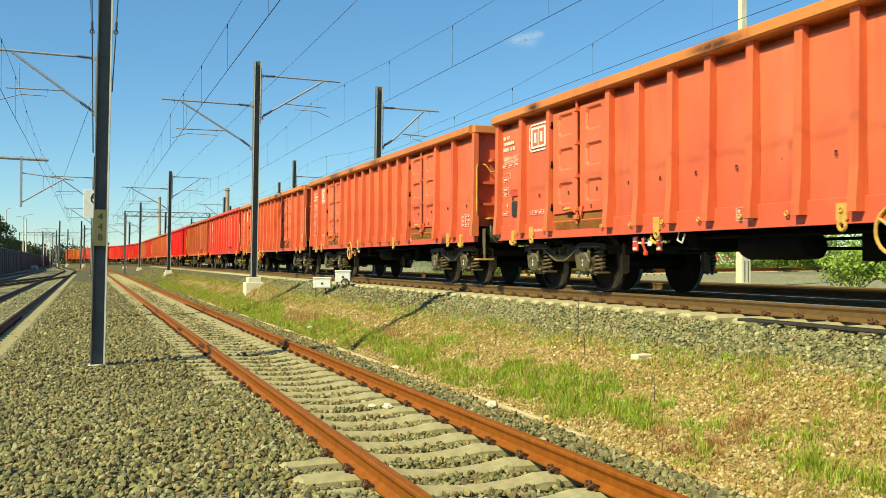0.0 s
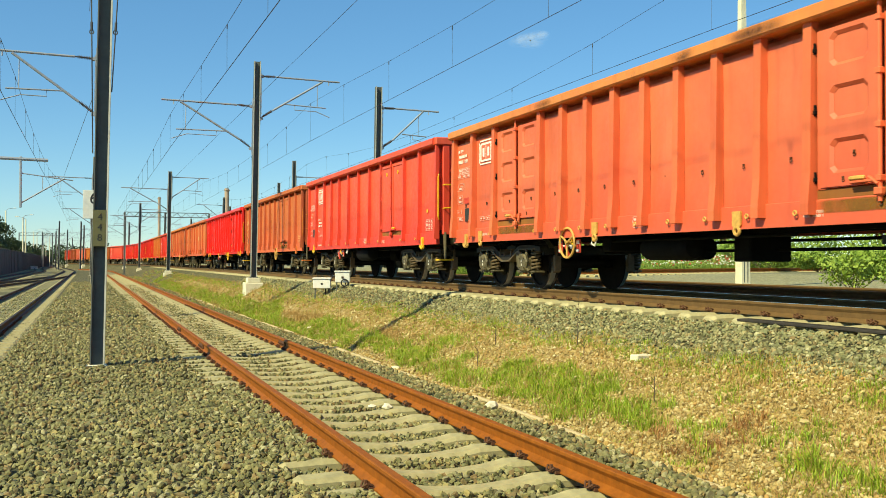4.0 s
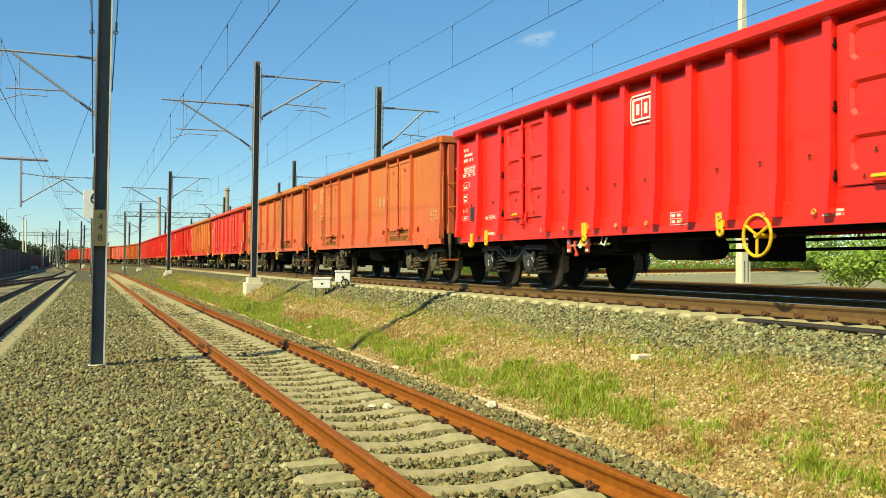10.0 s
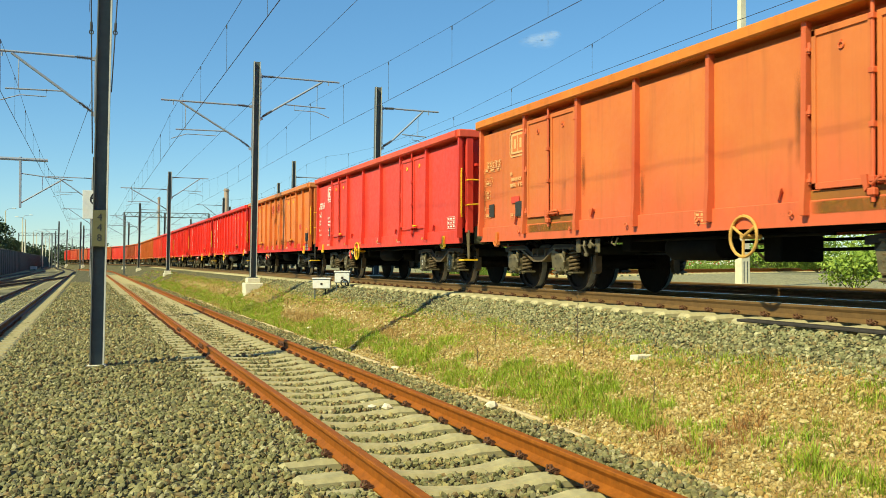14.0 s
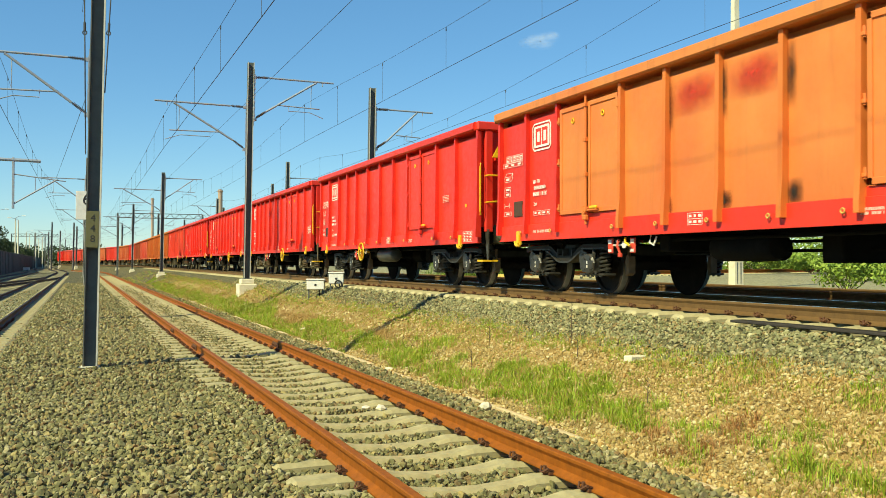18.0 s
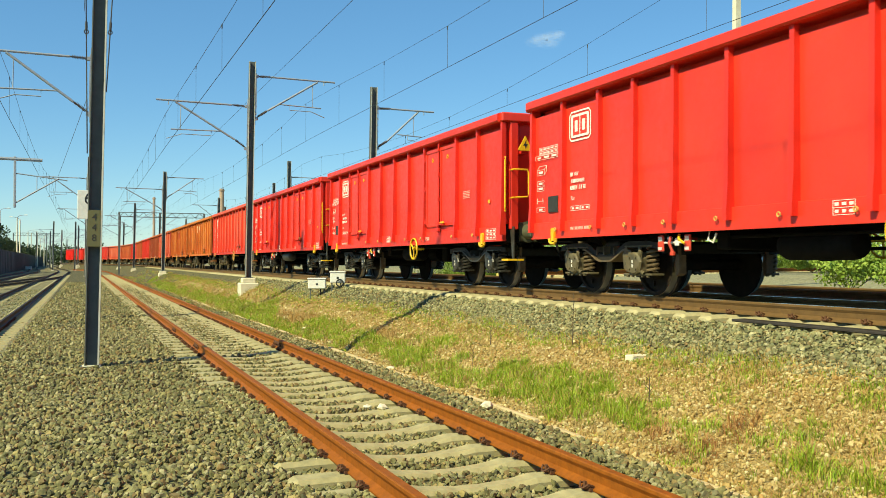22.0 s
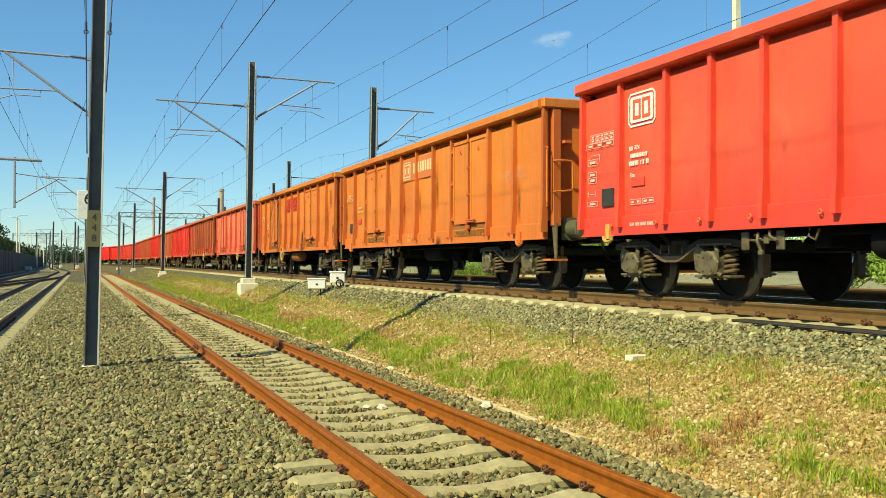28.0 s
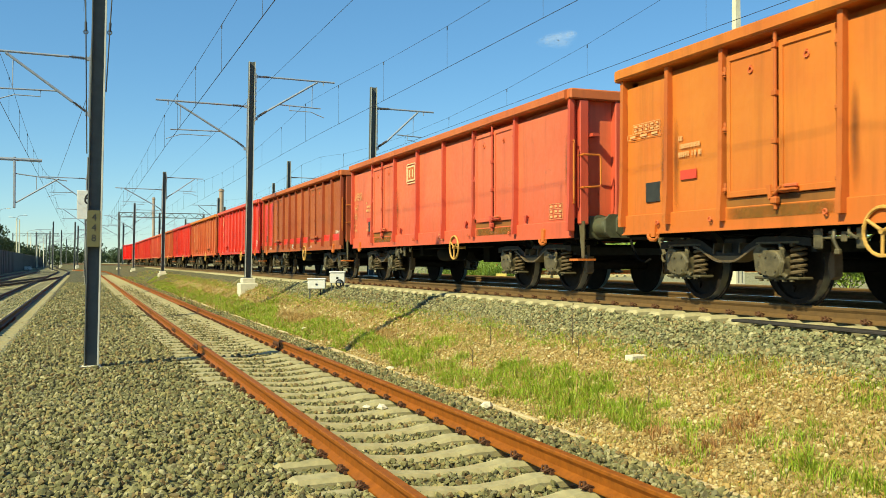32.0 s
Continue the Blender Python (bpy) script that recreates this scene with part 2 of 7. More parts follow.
# ---- mesh builder ----
class B:
    """Gathers simple solids into one mesh."""

    def __init__(self):
        self.v, self.f = [], []

    def add(self, vs, fs):
        k = len(self.v)
        self.v += [tuple(v) for v in vs]
        self.f += [tuple(i + k for i in f) for f in fs]
        return self

    def box(self, x0, x1, y0, y1, z0, z1, m=None, c=0.0):
        """A box, with its long edges chamfered by c."""
        if c <= 0:
            vs = [(x, y, z) for x in (x0, x1) for y in (y0, y1) for z in (z0, z1)]
            fs = [(0, 1, 3, 2), (4, 6, 7, 5), (0, 4, 5, 1), (2, 3, 7, 6), (0, 2, 6, 4), (1, 5, 7, 3)]
        else:
            bm = bmesh.new()
            bmesh.ops.create_cube(bm, size=1)
            for v in bm.verts:
                v.co = ((x0 + x1) / 2 + v.co.x * (x1 - x0), (y0 + y1) / 2 + v.co.y * (y1 - y0), (z0 + z1) / 2 + v.co.z * (z1 - z0))
            bmesh.ops.bevel(bm, geom=bm.edges[:], offset=c, segments=1, affect="EDGES", clamp_overlap=True)
            bm.verts.index_update()
            vs = [tuple(v.co) for v in bm.verts]
            fs = [tuple(v.index for v in f.verts) for f in bm.faces]
            bm.free()
        if m is not None:
            vs = [m @ Vector(v) for v in vs]
        return self.add(vs, fs)

    def rod(self, a, b, r, n=8, r2=None):
        """A round bar from a to b."""
        a, b = Vector(a), Vector(b)
        q = (b - a).to_track_quat("Z", "Y")
        r2 = r if r2 is None else r2
        vs = []
        for p, rr in ((a, r), (b, r2)):
            vs += [p + q @ Vector((rr * math.cos(i * math.tau / n), rr * math.sin(i * math.tau / n), 0)) for i in range(n)]
        fs = [(i, (i + 1) % n, n + (i + 1) % n, n + i) for i in range(n)]
        fs += [tuple(reversed(range(n))), tuple(range(n, 2 * n))]
        return self.add(vs, fs)

    def pipe(self, pts, r, n=6):
        """A bent tube through pts, in one piece."""
        pts = [Vector(p) for p in pts]
        vs, fs = [], []
        up = Vector((0.31, 0.17, 0.93))
        for i, p in enumerate(pts):
            d = (pts[min(i + 1, len(pts) - 1)] - pts[max(i - 1, 0)]).normalized()
            a = d.cross(up).normalized()
            b = d.cross(a)
            vs += [p + r * (math.cos(j * math.tau / n) * a + math.sin(j * math.tau / n) * b) for j in range(n)]
        for i in range(len(pts) - 1):
            fs += [(i * n + j, i * n + (j + 1) % n, (i + 1) * n + (j + 1) % n, (i + 1) * n + j) for j in range(n)]
        fs += [tuple(reversed(range(n))), tuple(range((len(pts) - 1) * n, len(pts) * n))]
        return self.add(vs, fs)

    def turned(self, prof, n=24, axis="X", centre=(0, 0, 0)):
        """A body of revolution: prof is (along, radius)."""
        vs, fs = [], []
        for h, r in prof:
            for i in range(n):
                a = i * math.tau / n
                c, s = r * math.cos(a), r * math.sin(a)
                p = (h, c, s) if axis == "X" else (c, h, s) if axis == "Y" else (c, s, h)
                vs.append((p[0] + centre[0], p[1] + centre[1], p[2] + centre[2]))
        for j in range(len(prof) - 1):
            for i in range(n):
                fs.append((j * n + i, j * n + (i + 1) % n, (j + 1) * n + (i + 1) % n, (j + 1) * n + i))
        fs.append(tuple(reversed(range(n))))
        fs.append(tuple(range((len(prof) - 1) * n, len(prof) * n)))
        return self.add(vs, fs)

    def ring(self, centre, R, r, axis="X", n=24, k=6):
        vs, fs = [], []
        for i in range(n):
            a = i * math.tau / n
            for j in range(k):
                b = j * math.tau / k
                rad, h = R + r * math.cos(b), r * math.sin(b)
                c, s = rad * math.cos(a), rad * math.sin(a)
                p = (h, c, s) if axis == "X" else (c, h, s) if axis == "Y" else (c, s, h)
                vs.append((p[0] + centre[0], p[1] + centre[1], p[2] + centre[2]))
        for i in range(n):
            for j in range(k):
                fs.append((i * k + j, ((i + 1) % n) * k + j, ((i + 1) % n) * k + (j + 1) % k, i * k + (j + 1) % k))
        return self.add(vs, fs)

    def prism(self, outline, y0, y1, axis="Y"):
        """An outline in the plane across an axis, drawn out along it."""
        n = len(outline)
        put = {"Y": lambda a, b, h: (a, h, b), "X": lambda a, b, h: (h, a, b), "Z": lambda a, b, h: (a, b, h)}[axis]
        vs = [put(a, b, y0) for a, b in outline] + [put(a, b, y1) for a, b in outline]
        fs = [(i, (i + 1) % n, n + (i + 1) % n, n + i) for i in range(n)]
        fs += [tuple(reversed(range(n))), tuple(range(n, 2 * n))]
        return self.add(vs, fs)

    def mesh(self, name, *mats, smooth=False):
        me = bpy.data.meshes.new(name)
        me.from_pydata(self.v, [], self.f)
        bm = bmesh.new()
        bm.from_mesh(me)
        bmesh.ops.recalc_face_normals(bm, faces=bm.faces)
        bm.to_mesh(me)
        bm.free()
        for m in mats:
            me.materials.append(m)
        if smooth:
            me.polygons.foreach_set("use_smooth", [True] * len(me.polygons))
            me.set_sharp_from_angle(angle=radians(40))
        return me


def part(name, b, material, parent, label="", smooth=False):
    """Links a builder (or a ready mesh) as one mesh object under a thing or a part."""
    me = b if isinstance(b, bpy.types.Mesh) else b.mesh(name, material, smooth=smooth)
    ob = new(name, me)
    ob.parent = parent
    return tagged(ob, label)


def thing(name, m, label, category, group="", kind=""):
    ob = new(name)
    ob.empty_display_size = 0.3
    ob.matrix_world = m
    return tagged(ob, label, category, group, kind)


def own_paint(ob, material):
    """Gives this object alone another material than its shared mesh has."""
    ob.material_slots[0].link = "OBJECT"
    ob.material_slots[0].material = material


def text_mesh(name, body, size, m, material, depth=0.002):
    cu = bpy.data.curves.new(name, "FONT")
    cu.body, cu.size, cu.align_x, cu.align_y, cu.extrude = body, size, "CENTER", "CENTER", depth
    ob = bpy.data.objects.new(name, cu)
    scene.collection.objects.link(ob)
    bpy.context.view_layer.update()
    me = bpy.data.meshes.new_from_object(ob.evaluated_get(bpy.context.evaluated_depsgraph_get()))
    bpy.data.objects.remove(ob)
    me.transform(m)
    me.materials.clear()
    me.materials.append(material)
    return me


# ---- ground: one sheet to the horizon, with banks, ditch and track beds ----
PROFILE = ((-4000, -0.4), (-60, -0.3), (-14, -0.25), (-9, -0.23), (-3.9, -0.245), (-3.45, -0.205), (-1.9, -0.205), (-1.72, -0.245), (-1.3, -0.245), (-0.9, -0.21), (1.3, -0.21), (1.65, -0.26), (3.9, -0.26),
           (4.1, -0.22), (4.4, -0.24), (4.85, -0.30), (5.3, -0.10), (6.0, 0.20), (6.5, 0.36), (6.95, 0.63), (7.20, 0.745), (7.32, 0.72), (10.2, 0.72), (11.0, 0.80),
           (14.4, 0.80), (17, 0.82), (27, 0.90), (33, 0.93), (60, 0.9), (4000, 0.2))


def ground_z(lat):
    for (a, za), (b, zb) in zip(PROFILE, PROFILE[1:]):
        if lat <= b:
            return za + (zb - za) * (lat - a) / (b - a)
    return PROFILE[-1][1]


def bank_bumps(x, y, lat):
    k = max(0.0, min(1.0, (lat - 4.7) / 0.4, (7.0 - lat) / 0.5))
    z = k * (0.10 * noise.noise((x * 0.8, y * 0.5, 3)) + 0.04 * noise.noise((x * 2.7, y * 2.7, 9)))
    for ym in (36.5, 78.0):
        z += 0.26 * math.exp(-((x - 6.0) / 0.8) ** 2 - ((y - ym) / 1.6) ** 2) if lat < 7 else 0.0
    near = 1.0 if -1.6 < lat < 1.2 or 4.0 < lat < 4.4 or 6.6 < lat < 7.2 else 0.0
    return z + near * 0.015 * noise.noise((x * 3, y * 3, 5))


def build_ground():
    xs = [-4000, -1500, -600, -300, -220] + [-180 + 2.0 * i for i in range(80)] + [-20 + 0.5 * i for i in range(36)]
    xs += [-2 + 0.2 * i for i in range(32)] + [4.4 + 0.1 * i for i in range(30)] + [7.4 + 0.4 * i for i in range(30)]
    xs += [20, 22, 25, 30, 40, 60, 100, 200, 600, 1500, 4000]
    ys = [-4000, -600, -100, -40, -20, -10, -4] + [0.25 * i for i in range(120)] + [30 + 1.0 * i for i in range(60)]
    ys += [90 + 2.0 * i for i in range(140)] + [380, 420, 500, 700, 1200, 2500, 4500]
    vs, fs, mi = [], [], []
    for y in ys:
        for x in xs:
            lat = lateral_of(x, y)
            vs.append((x, y, ground_z(lat) + (bank_bumps(x, y, lat) if 0 < y < 90 and 0 < x + 3 < 12 else 0)))
    n = len(xs)
    for j in range(len(ys) - 1):
        for i in range(n - 1):
            fs.append((j * n + i, j * n + i + 1, (j + 1) * n + i + 1, (j + 1) * n + i))
            lat = lateral_of((xs[i] + xs[i + 1]) / 2, (ys[j] + ys[j + 1]) / 2)
            wob = 0.15 * noise.noise((lat * 2, ys[j] * 0.9, 1))
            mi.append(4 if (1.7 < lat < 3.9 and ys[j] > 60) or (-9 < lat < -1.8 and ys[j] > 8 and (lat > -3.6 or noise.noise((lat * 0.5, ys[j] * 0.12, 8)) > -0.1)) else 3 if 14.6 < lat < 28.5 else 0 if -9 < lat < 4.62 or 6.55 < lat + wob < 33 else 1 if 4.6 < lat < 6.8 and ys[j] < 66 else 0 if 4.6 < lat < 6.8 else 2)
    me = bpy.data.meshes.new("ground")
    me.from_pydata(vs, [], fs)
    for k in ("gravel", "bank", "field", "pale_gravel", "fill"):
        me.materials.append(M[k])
    me.polygons.foreach_set("material_index", mi)
    me.polygons.foreach_set("use_smooth", [True] * len(fs))
    tagged(new("ground", me), "grey ballast beds with a stony grassy bank between the tracks", "ground", "", "structure")


build_ground()

# ---- tracks ----
RAIL = [(-0.030, 0), (0.030, 0), (0.036, -0.008), (0.036, -0.03), (0.016, -0.062), (0.012, -0.12), (0.07, -0.155), (0.07, -0.168), (-0.07, -0.168), (-0.07, -0.155),
        (-0.012, -0.12), (-0.016, -0.062), (-0.036, -0.03), (-0.036, -0.008)]


def rail_mesh(name, lat, z, s0, s1, side, head):
    steps = [s0]
    while steps[-1] < s1:
        steps.append(min(s1, steps[-1] + (6 if steps[-1] < 140 else 4)))
    vs, fs, mi = [], [], []
    n = len(RAIL)
    for s in steps:
        m = at(lat, s, z)
        vs += [m @ Vector((a, 0, b)) for a, b in RAIL]
    for j in range(len(steps) - 1):
        for i in range(n):
            fs.append((j * n + i, j * n + (i + 1) % n, (j + 1) * n + (i + 1) % n, (j + 1) * n + i))
            mi.append(1 if i == 0 else 0)
    fs += [tuple(range(n)), tuple(reversed(range((len(steps) - 1) * n, len(steps) * n)))]
    mi += [0, 0]
    me = bpy.data.meshes.new(name)
    me.from_pydata([tuple(v) for v in vs], [], fs)
    me.materials.append(side), me.materials.append(head)
    me.polygons.foreach_set("material_index", mi)
    return me


def sleeper_mesh(name, half):
    """Concrete sleeper: thick under the rails, waisted in the middle; top of the seat at -0.175."""
    b = B()
    st = [(-half, 0.105, -0.215), (-half + 0.06, 0.12, -0.185), (-0.98, 0.12, -0.178), (-0.52, 0.12, -0.178), (-0.36, 0.105, -0.205), (-0.1, 0.095, -0.222),
          (0.1, 0.095, -0.222), (0.36, 0.105, -0.205), (0.52, 0.12, -0.178), (0.98, 0.12, -0.178), (half - 0.06, 0.12, -0.185), (half, 0.105, -0.215)]
    vs, fs = [], []
    for x, w, z in st:
        vs += [(x, -w, -0.40), (x, -w, z - 0.035), (x, -w + 0.03, z), (x, w - 0.03, z), (x, w, z - 0.035), (x, w, -0.40)]
    for j in range(len(st) - 1):
        for i in range(6):
            fs.append((j * 6 + i, j * 6 + (i + 1) % 6, (j + 1) * 6 + (i + 1) % 6, (j + 1) * 6 + i))
    fs += [tuple(range(6)), tuple(reversed(range((len(st) - 1) * 6, len(st) * 6)))]
    return b.add(vs, fs).mesh(name, M["concrete"])


def clip_mesh():
    """Elastic clips and bolts on both sides of one rail's foot."""
    b = B()
    for sx in (-1, 1):
        b.box(sx * 0.075 - 0.02, sx * 0.075 + 0.02, -0.06, 0.06, -0.172, -0.145)
        b.pipe([(sx * 0.06, -0.05, -0.14), (sx * 0.11, -0.055, -0.12), (sx * 0.135, -0.02, -0.15), (sx * 0.135, 0.02, -0.15), (sx * 0.11, 0.055, -0.12),
                (sx * 0.06, 0.05, -0.14)], 0.009, 5)
        b.rod((sx * 0.105, 0, -0.17), (sx * 0.105, 0, -0.105), 0.016, 6)
    return b.mesh("rail_clip", M["clip"])


CLIP = clip_mesh()
SLEEPER = sleeper_mesh("sleeper", 1.28)


def build_track(name, label, lat, z, s0, s1, pitch, singles, clips, side, head, phase=0.0, tone=None):
    track = thing(name, Matrix.Identity(4), label, "track", "", "structure")
    for sx in (-1, 1):
        part("rail", rail_mesh("rail", lat + sx * 0.7525, z, s0, s1, side, head), None, track)
    lo, hi = singles
    rest = B()
    sv, sf = [tuple(v.co) for v in SLEEPER.vertices], [tuple(p.vertices) for p in SLEEPER.polygons]
    s = s0 + phase
    while s < min(s1, 125):
        jitter = Matrix.Rotation(random.gauss(0, 0.004), 4, "Z") @ Matrix.Translation((random.gauss(0, 0.008), random.gauss(0, 0.012), 0))
        m = at(lat, s, z) @ jitter
        if lo <= s <= hi:
            sl = part("sleeper", SLEEPER, None, track)
            sl.matrix_local = m
            if tone:
                own_paint(sl, tone)
            if clips[0] <= s <= clips[1]:
                for sx in (-1, 1):
                    c = part("rail_clip", CLIP, None, sl)
                    c.matrix_local = Matrix.Translation((sx * 0.7525, 0, 0.0))
        else:
            rest.add([m @ Vector(v) for v in sv], sf)
        s += pitch
    tagged(part("sleepers_far", rest, M["concrete"], track), kind="stuff")
    return track


near_track = build_track("track_near", "disused track with rusty rails on pale concrete sleepers", X_NEAR, 0.0, -8, 190, 0.60, (2, 78), (3, 36), M["rust_rail"], M["rust_rail"], 0.18)
main_track = build_track("track_main", "raised main track with brown rails on concrete sleepers", X_MAIN, Z_MAIN, -12, 420, 0.56, (4, 60), (5, 34), M["rail_side"], M["rail_top"], 0.1, M["light_concrete"])
build_track("track_left", "sidings track with dark rails on concrete sleepers", X_LEFT, 0.0, -8, 400, 0.60, (12, 60), (14, 30), M["dark_rail"], M["dark_rail"], 0.3)
build_track("track_outer", "outer sidings track with dark rails", -7.1, 0.0, 10, 400, 0.60, (60, 80), (0, 0), M["dark_rail"], M["dark_rail"])
build_track("track_far", "second main track with dark rails in the shade of the train", X_FAR, Z_FAR, -12, 420, 0.60, (8, 50), (0, 0), M["rail_side"], M["rail_side"])


def branch_track():
    """A rusty siding that leaves the yard obliquely to the right, beyond the far track."""
    t = thing("track_beyond", Matrix.Translation((17.2, 34.4, 1.13)) @ Matrix.Rotation(-1.147, 4, "Z"), "oblique siding with rust-red rails beyond the gravel", "track", "", "structure")
    n = len(RAIL)
    for sx in (-0.7525, 0.7525):
        vs, fs = [], []
        for y in (0.0, 30.0, 60.0, 110.0):
            vs += [(sx + p, y, q) for p, q in RAIL]
        for j in range(3):
            fs += [(j * n + i, j * n + (i + 1) % n, (j + 1) * n + (i + 1) % n, (j + 1) * n + i) for i in range(n)]
        fs += [tuple(range(n))]
        part("rail", B().add(vs, fs), M["rust_rail"], t)
    for k in range(80):
        part("sleeper", SLEEPER, None, t).matrix_local = Matrix.Translation((0, 0.4 + 0.62 * k, 0.0))


branch_track()


def turnout():
    """A curved track that leaves the sidings track towards the wall."""
    t = thing("track_turnout", Matrix.Identity(4), "diverging sidings track with dark rails", "track", "", "structure")
    path = lambda s: X_LEFT - 4.45 * (lambda u: u * u * (3 - 2 * u))(max(0.0, min(1.0, (108 - s) / 66)))
    for sx in (-1, 1):
        b = B()
        vs, fs = [], []
        n = len(RAIL)
        ss = list(range(40, 112, 3))
        for s in ss:
            vs += [(path(s) + sx * 0.7525 + a, s, c + 0.004) for a, c in RAIL]
        for j in range(len(ss) - 1):
            fs += [(j * n + i, j * n + (i + 1) % n, (j + 1) * n + (i + 1) % n, (j + 1) * n + i) for i in range(n)]
        part("rail", b.add(vs, fs), M["dark_rail"], t)
    for k in range(70):
        s = 42 + 0.9 * k
        part("sleeper", SLEEPER, None, t).matrix_local = Matrix.Translation((path(s), s, -0.012))


turnout()


def fishplates():
    """Bolted joints in the near rails."""
    for lat, s in ((X_NEAR - 0.7525, 17.9), (X_NEAR + 0.7525, 17.9), (X_NEAR - 0.7525, 22.4)):
        b = B()
        for sx in (-1, 1):
            b.box(sx * 0.026 - 0.014, sx * 0.026 + 0.014, -0.28, 0.28, -0.135, -0.04, None, 0.006)
            for k in (-0.2, -0.08, 0.08, 0.2):
                b.rod((sx * 0.03, k, -0.088), (sx * 0.065, k, -0.088), 0.018, 6)
        ob = part("fishplate", b, M["clip"], near_track)
        ob.matrix_local = at(lat, s, 0)


fishplates()

# ---- masts, brackets and wires ----


def h_profile(b, w, d, z0, z1, tf=0.016, tw=0.010):
    """A rolled steel column: two flanges across x, a web between them."""
    k, j, h = w / 2, tw / 2, d / 2
    b.prism([(-k, -h), (-k + tf, -h), (-k + tf, -j), (k - tf, -j), (k - tf, -h), (k, -h), (k, h), (k - tf, h), (k - tf, j), (-k + tf, j), (-k + tf, h), (-k, h)], z0, z1, "Z")


def bracket(parent, sx, reach, z):
    """Hinged cantilever: top tube, inclined strut, registration tube, steady arm and insulators; z is the strut's foot."""
    br = part("cantilever", B().rod((sx * 0.75, 0, z + 1.66), (sx * (reach + 0.45), 0, z + 1.66), 0.036)
              .rod((sx * 0.62, 0, z + 0.33), (sx * (reach - 0.25), 0, z + 1.62), 0.040)
              .rod((sx * 1.05, 0, z + 0.62), (sx * (reach - 0.1), 0, z + 0.58), 0.024)
              .rod((sx * (reach - 0.45), 0, z + 1.5), (sx * (reach - 0.45), 0, z + 0.58), 0.014)
              .rod((sx * reach, 0, z + 1.70), (sx * reach, 0, z + 1.5), 0.02), M["galv"], parent)
    part("steady_arm", B().pipe([(sx * 1.5, 0, z + 0.64), (sx * 1.5, 0, z + 0.42), (sx * (reach - 0.5), 0, z + 0.42), (sx * (reach + 0.05), 0, z + 0.22)], 0.016), M["galv"], br)
    for a, c in (((0.14, 1.64), (0.78, 1.665)), ((0.14, 0.0), (0.66, 0.36))):
        p, q = Vector((sx * a[0], 0, z + a[1])), Vector((sx * c[0], 0, z + c[1]))
        ins = B().rod(p, q, 0.022)
        for k in range(9):
            u = p.lerp(q, 0.25 + 0.07 * k)
            ins.rod(u, u + (q - p).normalized() * 0.022, 0.050, 10)
        part("insulator", ins, M["insulator"], br)
    return br


def mast(x_lat, s, z0, top, arms=(), w=0.26, foundation=True, lean=0.015, turn=0.0, label="dark galvanised steel catenary mast on a white concrete footing", group="catenary masts"):
    t = thing("catenary_mast", at(x_lat, s, z0) @ Matrix.Rotation(lean, 4, "Y") @ Matrix.Rotation(turn, 4, "Z") @ Matrix.Translation((0, 0, -z0)), label, "mast", group)
    b = B()
    h_profile(b, w, w, z0, top)
    col = part("column", b, M["mast"], t)
    # paler strips added in front imitate the sunlight on the flange edges
    for sx in (-1, 1) if foundation else (1,):
        part("flange_strip", B().box(sx * (w / 2 - 0.005) - 0.013, sx * (w / 2 - 0.005) + 0.013, -w / 2 - 0.012, -w / 2 - 0.002, z0 + 0.02, top - 0.01), M["zinc"], t, "pale strip imitating a sunlit flange edge")
    part("base_plate", B().box(-w / 2 - 0.06, w / 2 + 0.06, -w / 2 - 0.05, w / 2 + 0.05, z0 - 0.01, z0 + 0.02), M["mast"], t)
    if foundation:
        part("footing", B().box(-0.35, 0.35, -0.35, 0.35, z0 - 0.9, z0 - 0.20, None, 0.03).box(-0.25, 0.25, -0.25, 0.25, z0 - 0.20, z0 - 0.01, None, 0.02), M["white_concrete"], t)
    for sx, reach, z in arms:
        bracket(t, sx, reach, z)
        hinge = B()
        hinge.box(sx * (w / 2 + 0.02) - 0.02, sx * (w / 2 + 0.02) + 0.02, -0.05, 0.05, z - 0.25, z + 1.95)
        for k in (0, 1.64):
            hinge.box(min(sx * w / 2, sx * (w / 2 + 0.14)), max(sx * w / 2, sx * (w / 2 + 0.14)), -0.06, 0.06, z + k - 0.05, z + k + 0.05)
        part("hinge_bar", hinge, M["galv"], t)
        lad = B().box(sx * (w / 2 + 0.05) - 0.012, sx * (w / 2 + 0.05) + 0.012, -0.11, -0.10, z - 0.1, z + 1.75)
        for k in range(8):
            lad.box(min(sx * w / 2, sx * (w / 2 + 0.07)), max(sx * w / 2, sx * (w / 2 + 0.07)), -0.12, -0.09, z - 0.1 + 0.25 * k, z - 0.04 + 0.25 * k)
        part("clamp", lad, M["galv"], t)
    return t


number_mast = mast(0.145, 16.0, -0.20, 8.75, (), 0.215, False, 0.016, -0.07, "dark steel catenary mast with a yellow number plate standing in ballast", "catenary masts")
part("foot", B().box(-0.14, 0.14, -0.14, 0.14, -0.24, -0.17, None, 0.01), M["white_concrete"], number_mast)
plate = part("number_plate", B().box(-0.105, 0.09, -0.124, -0.117, 1.72, 2.30), M["plate"], number_mast, "faded yellow number plate")
for i, ch in enumerate("448"):
    part("digit", text_mesh("digit", ch, 0.155, Matrix.Translation((0.0, -0.126, 2.185 - 0.165 * i)) @ Matrix.Rotation(math.pi / 2, 4, "X"), M["digit"]), None, plate, "black painted digit")

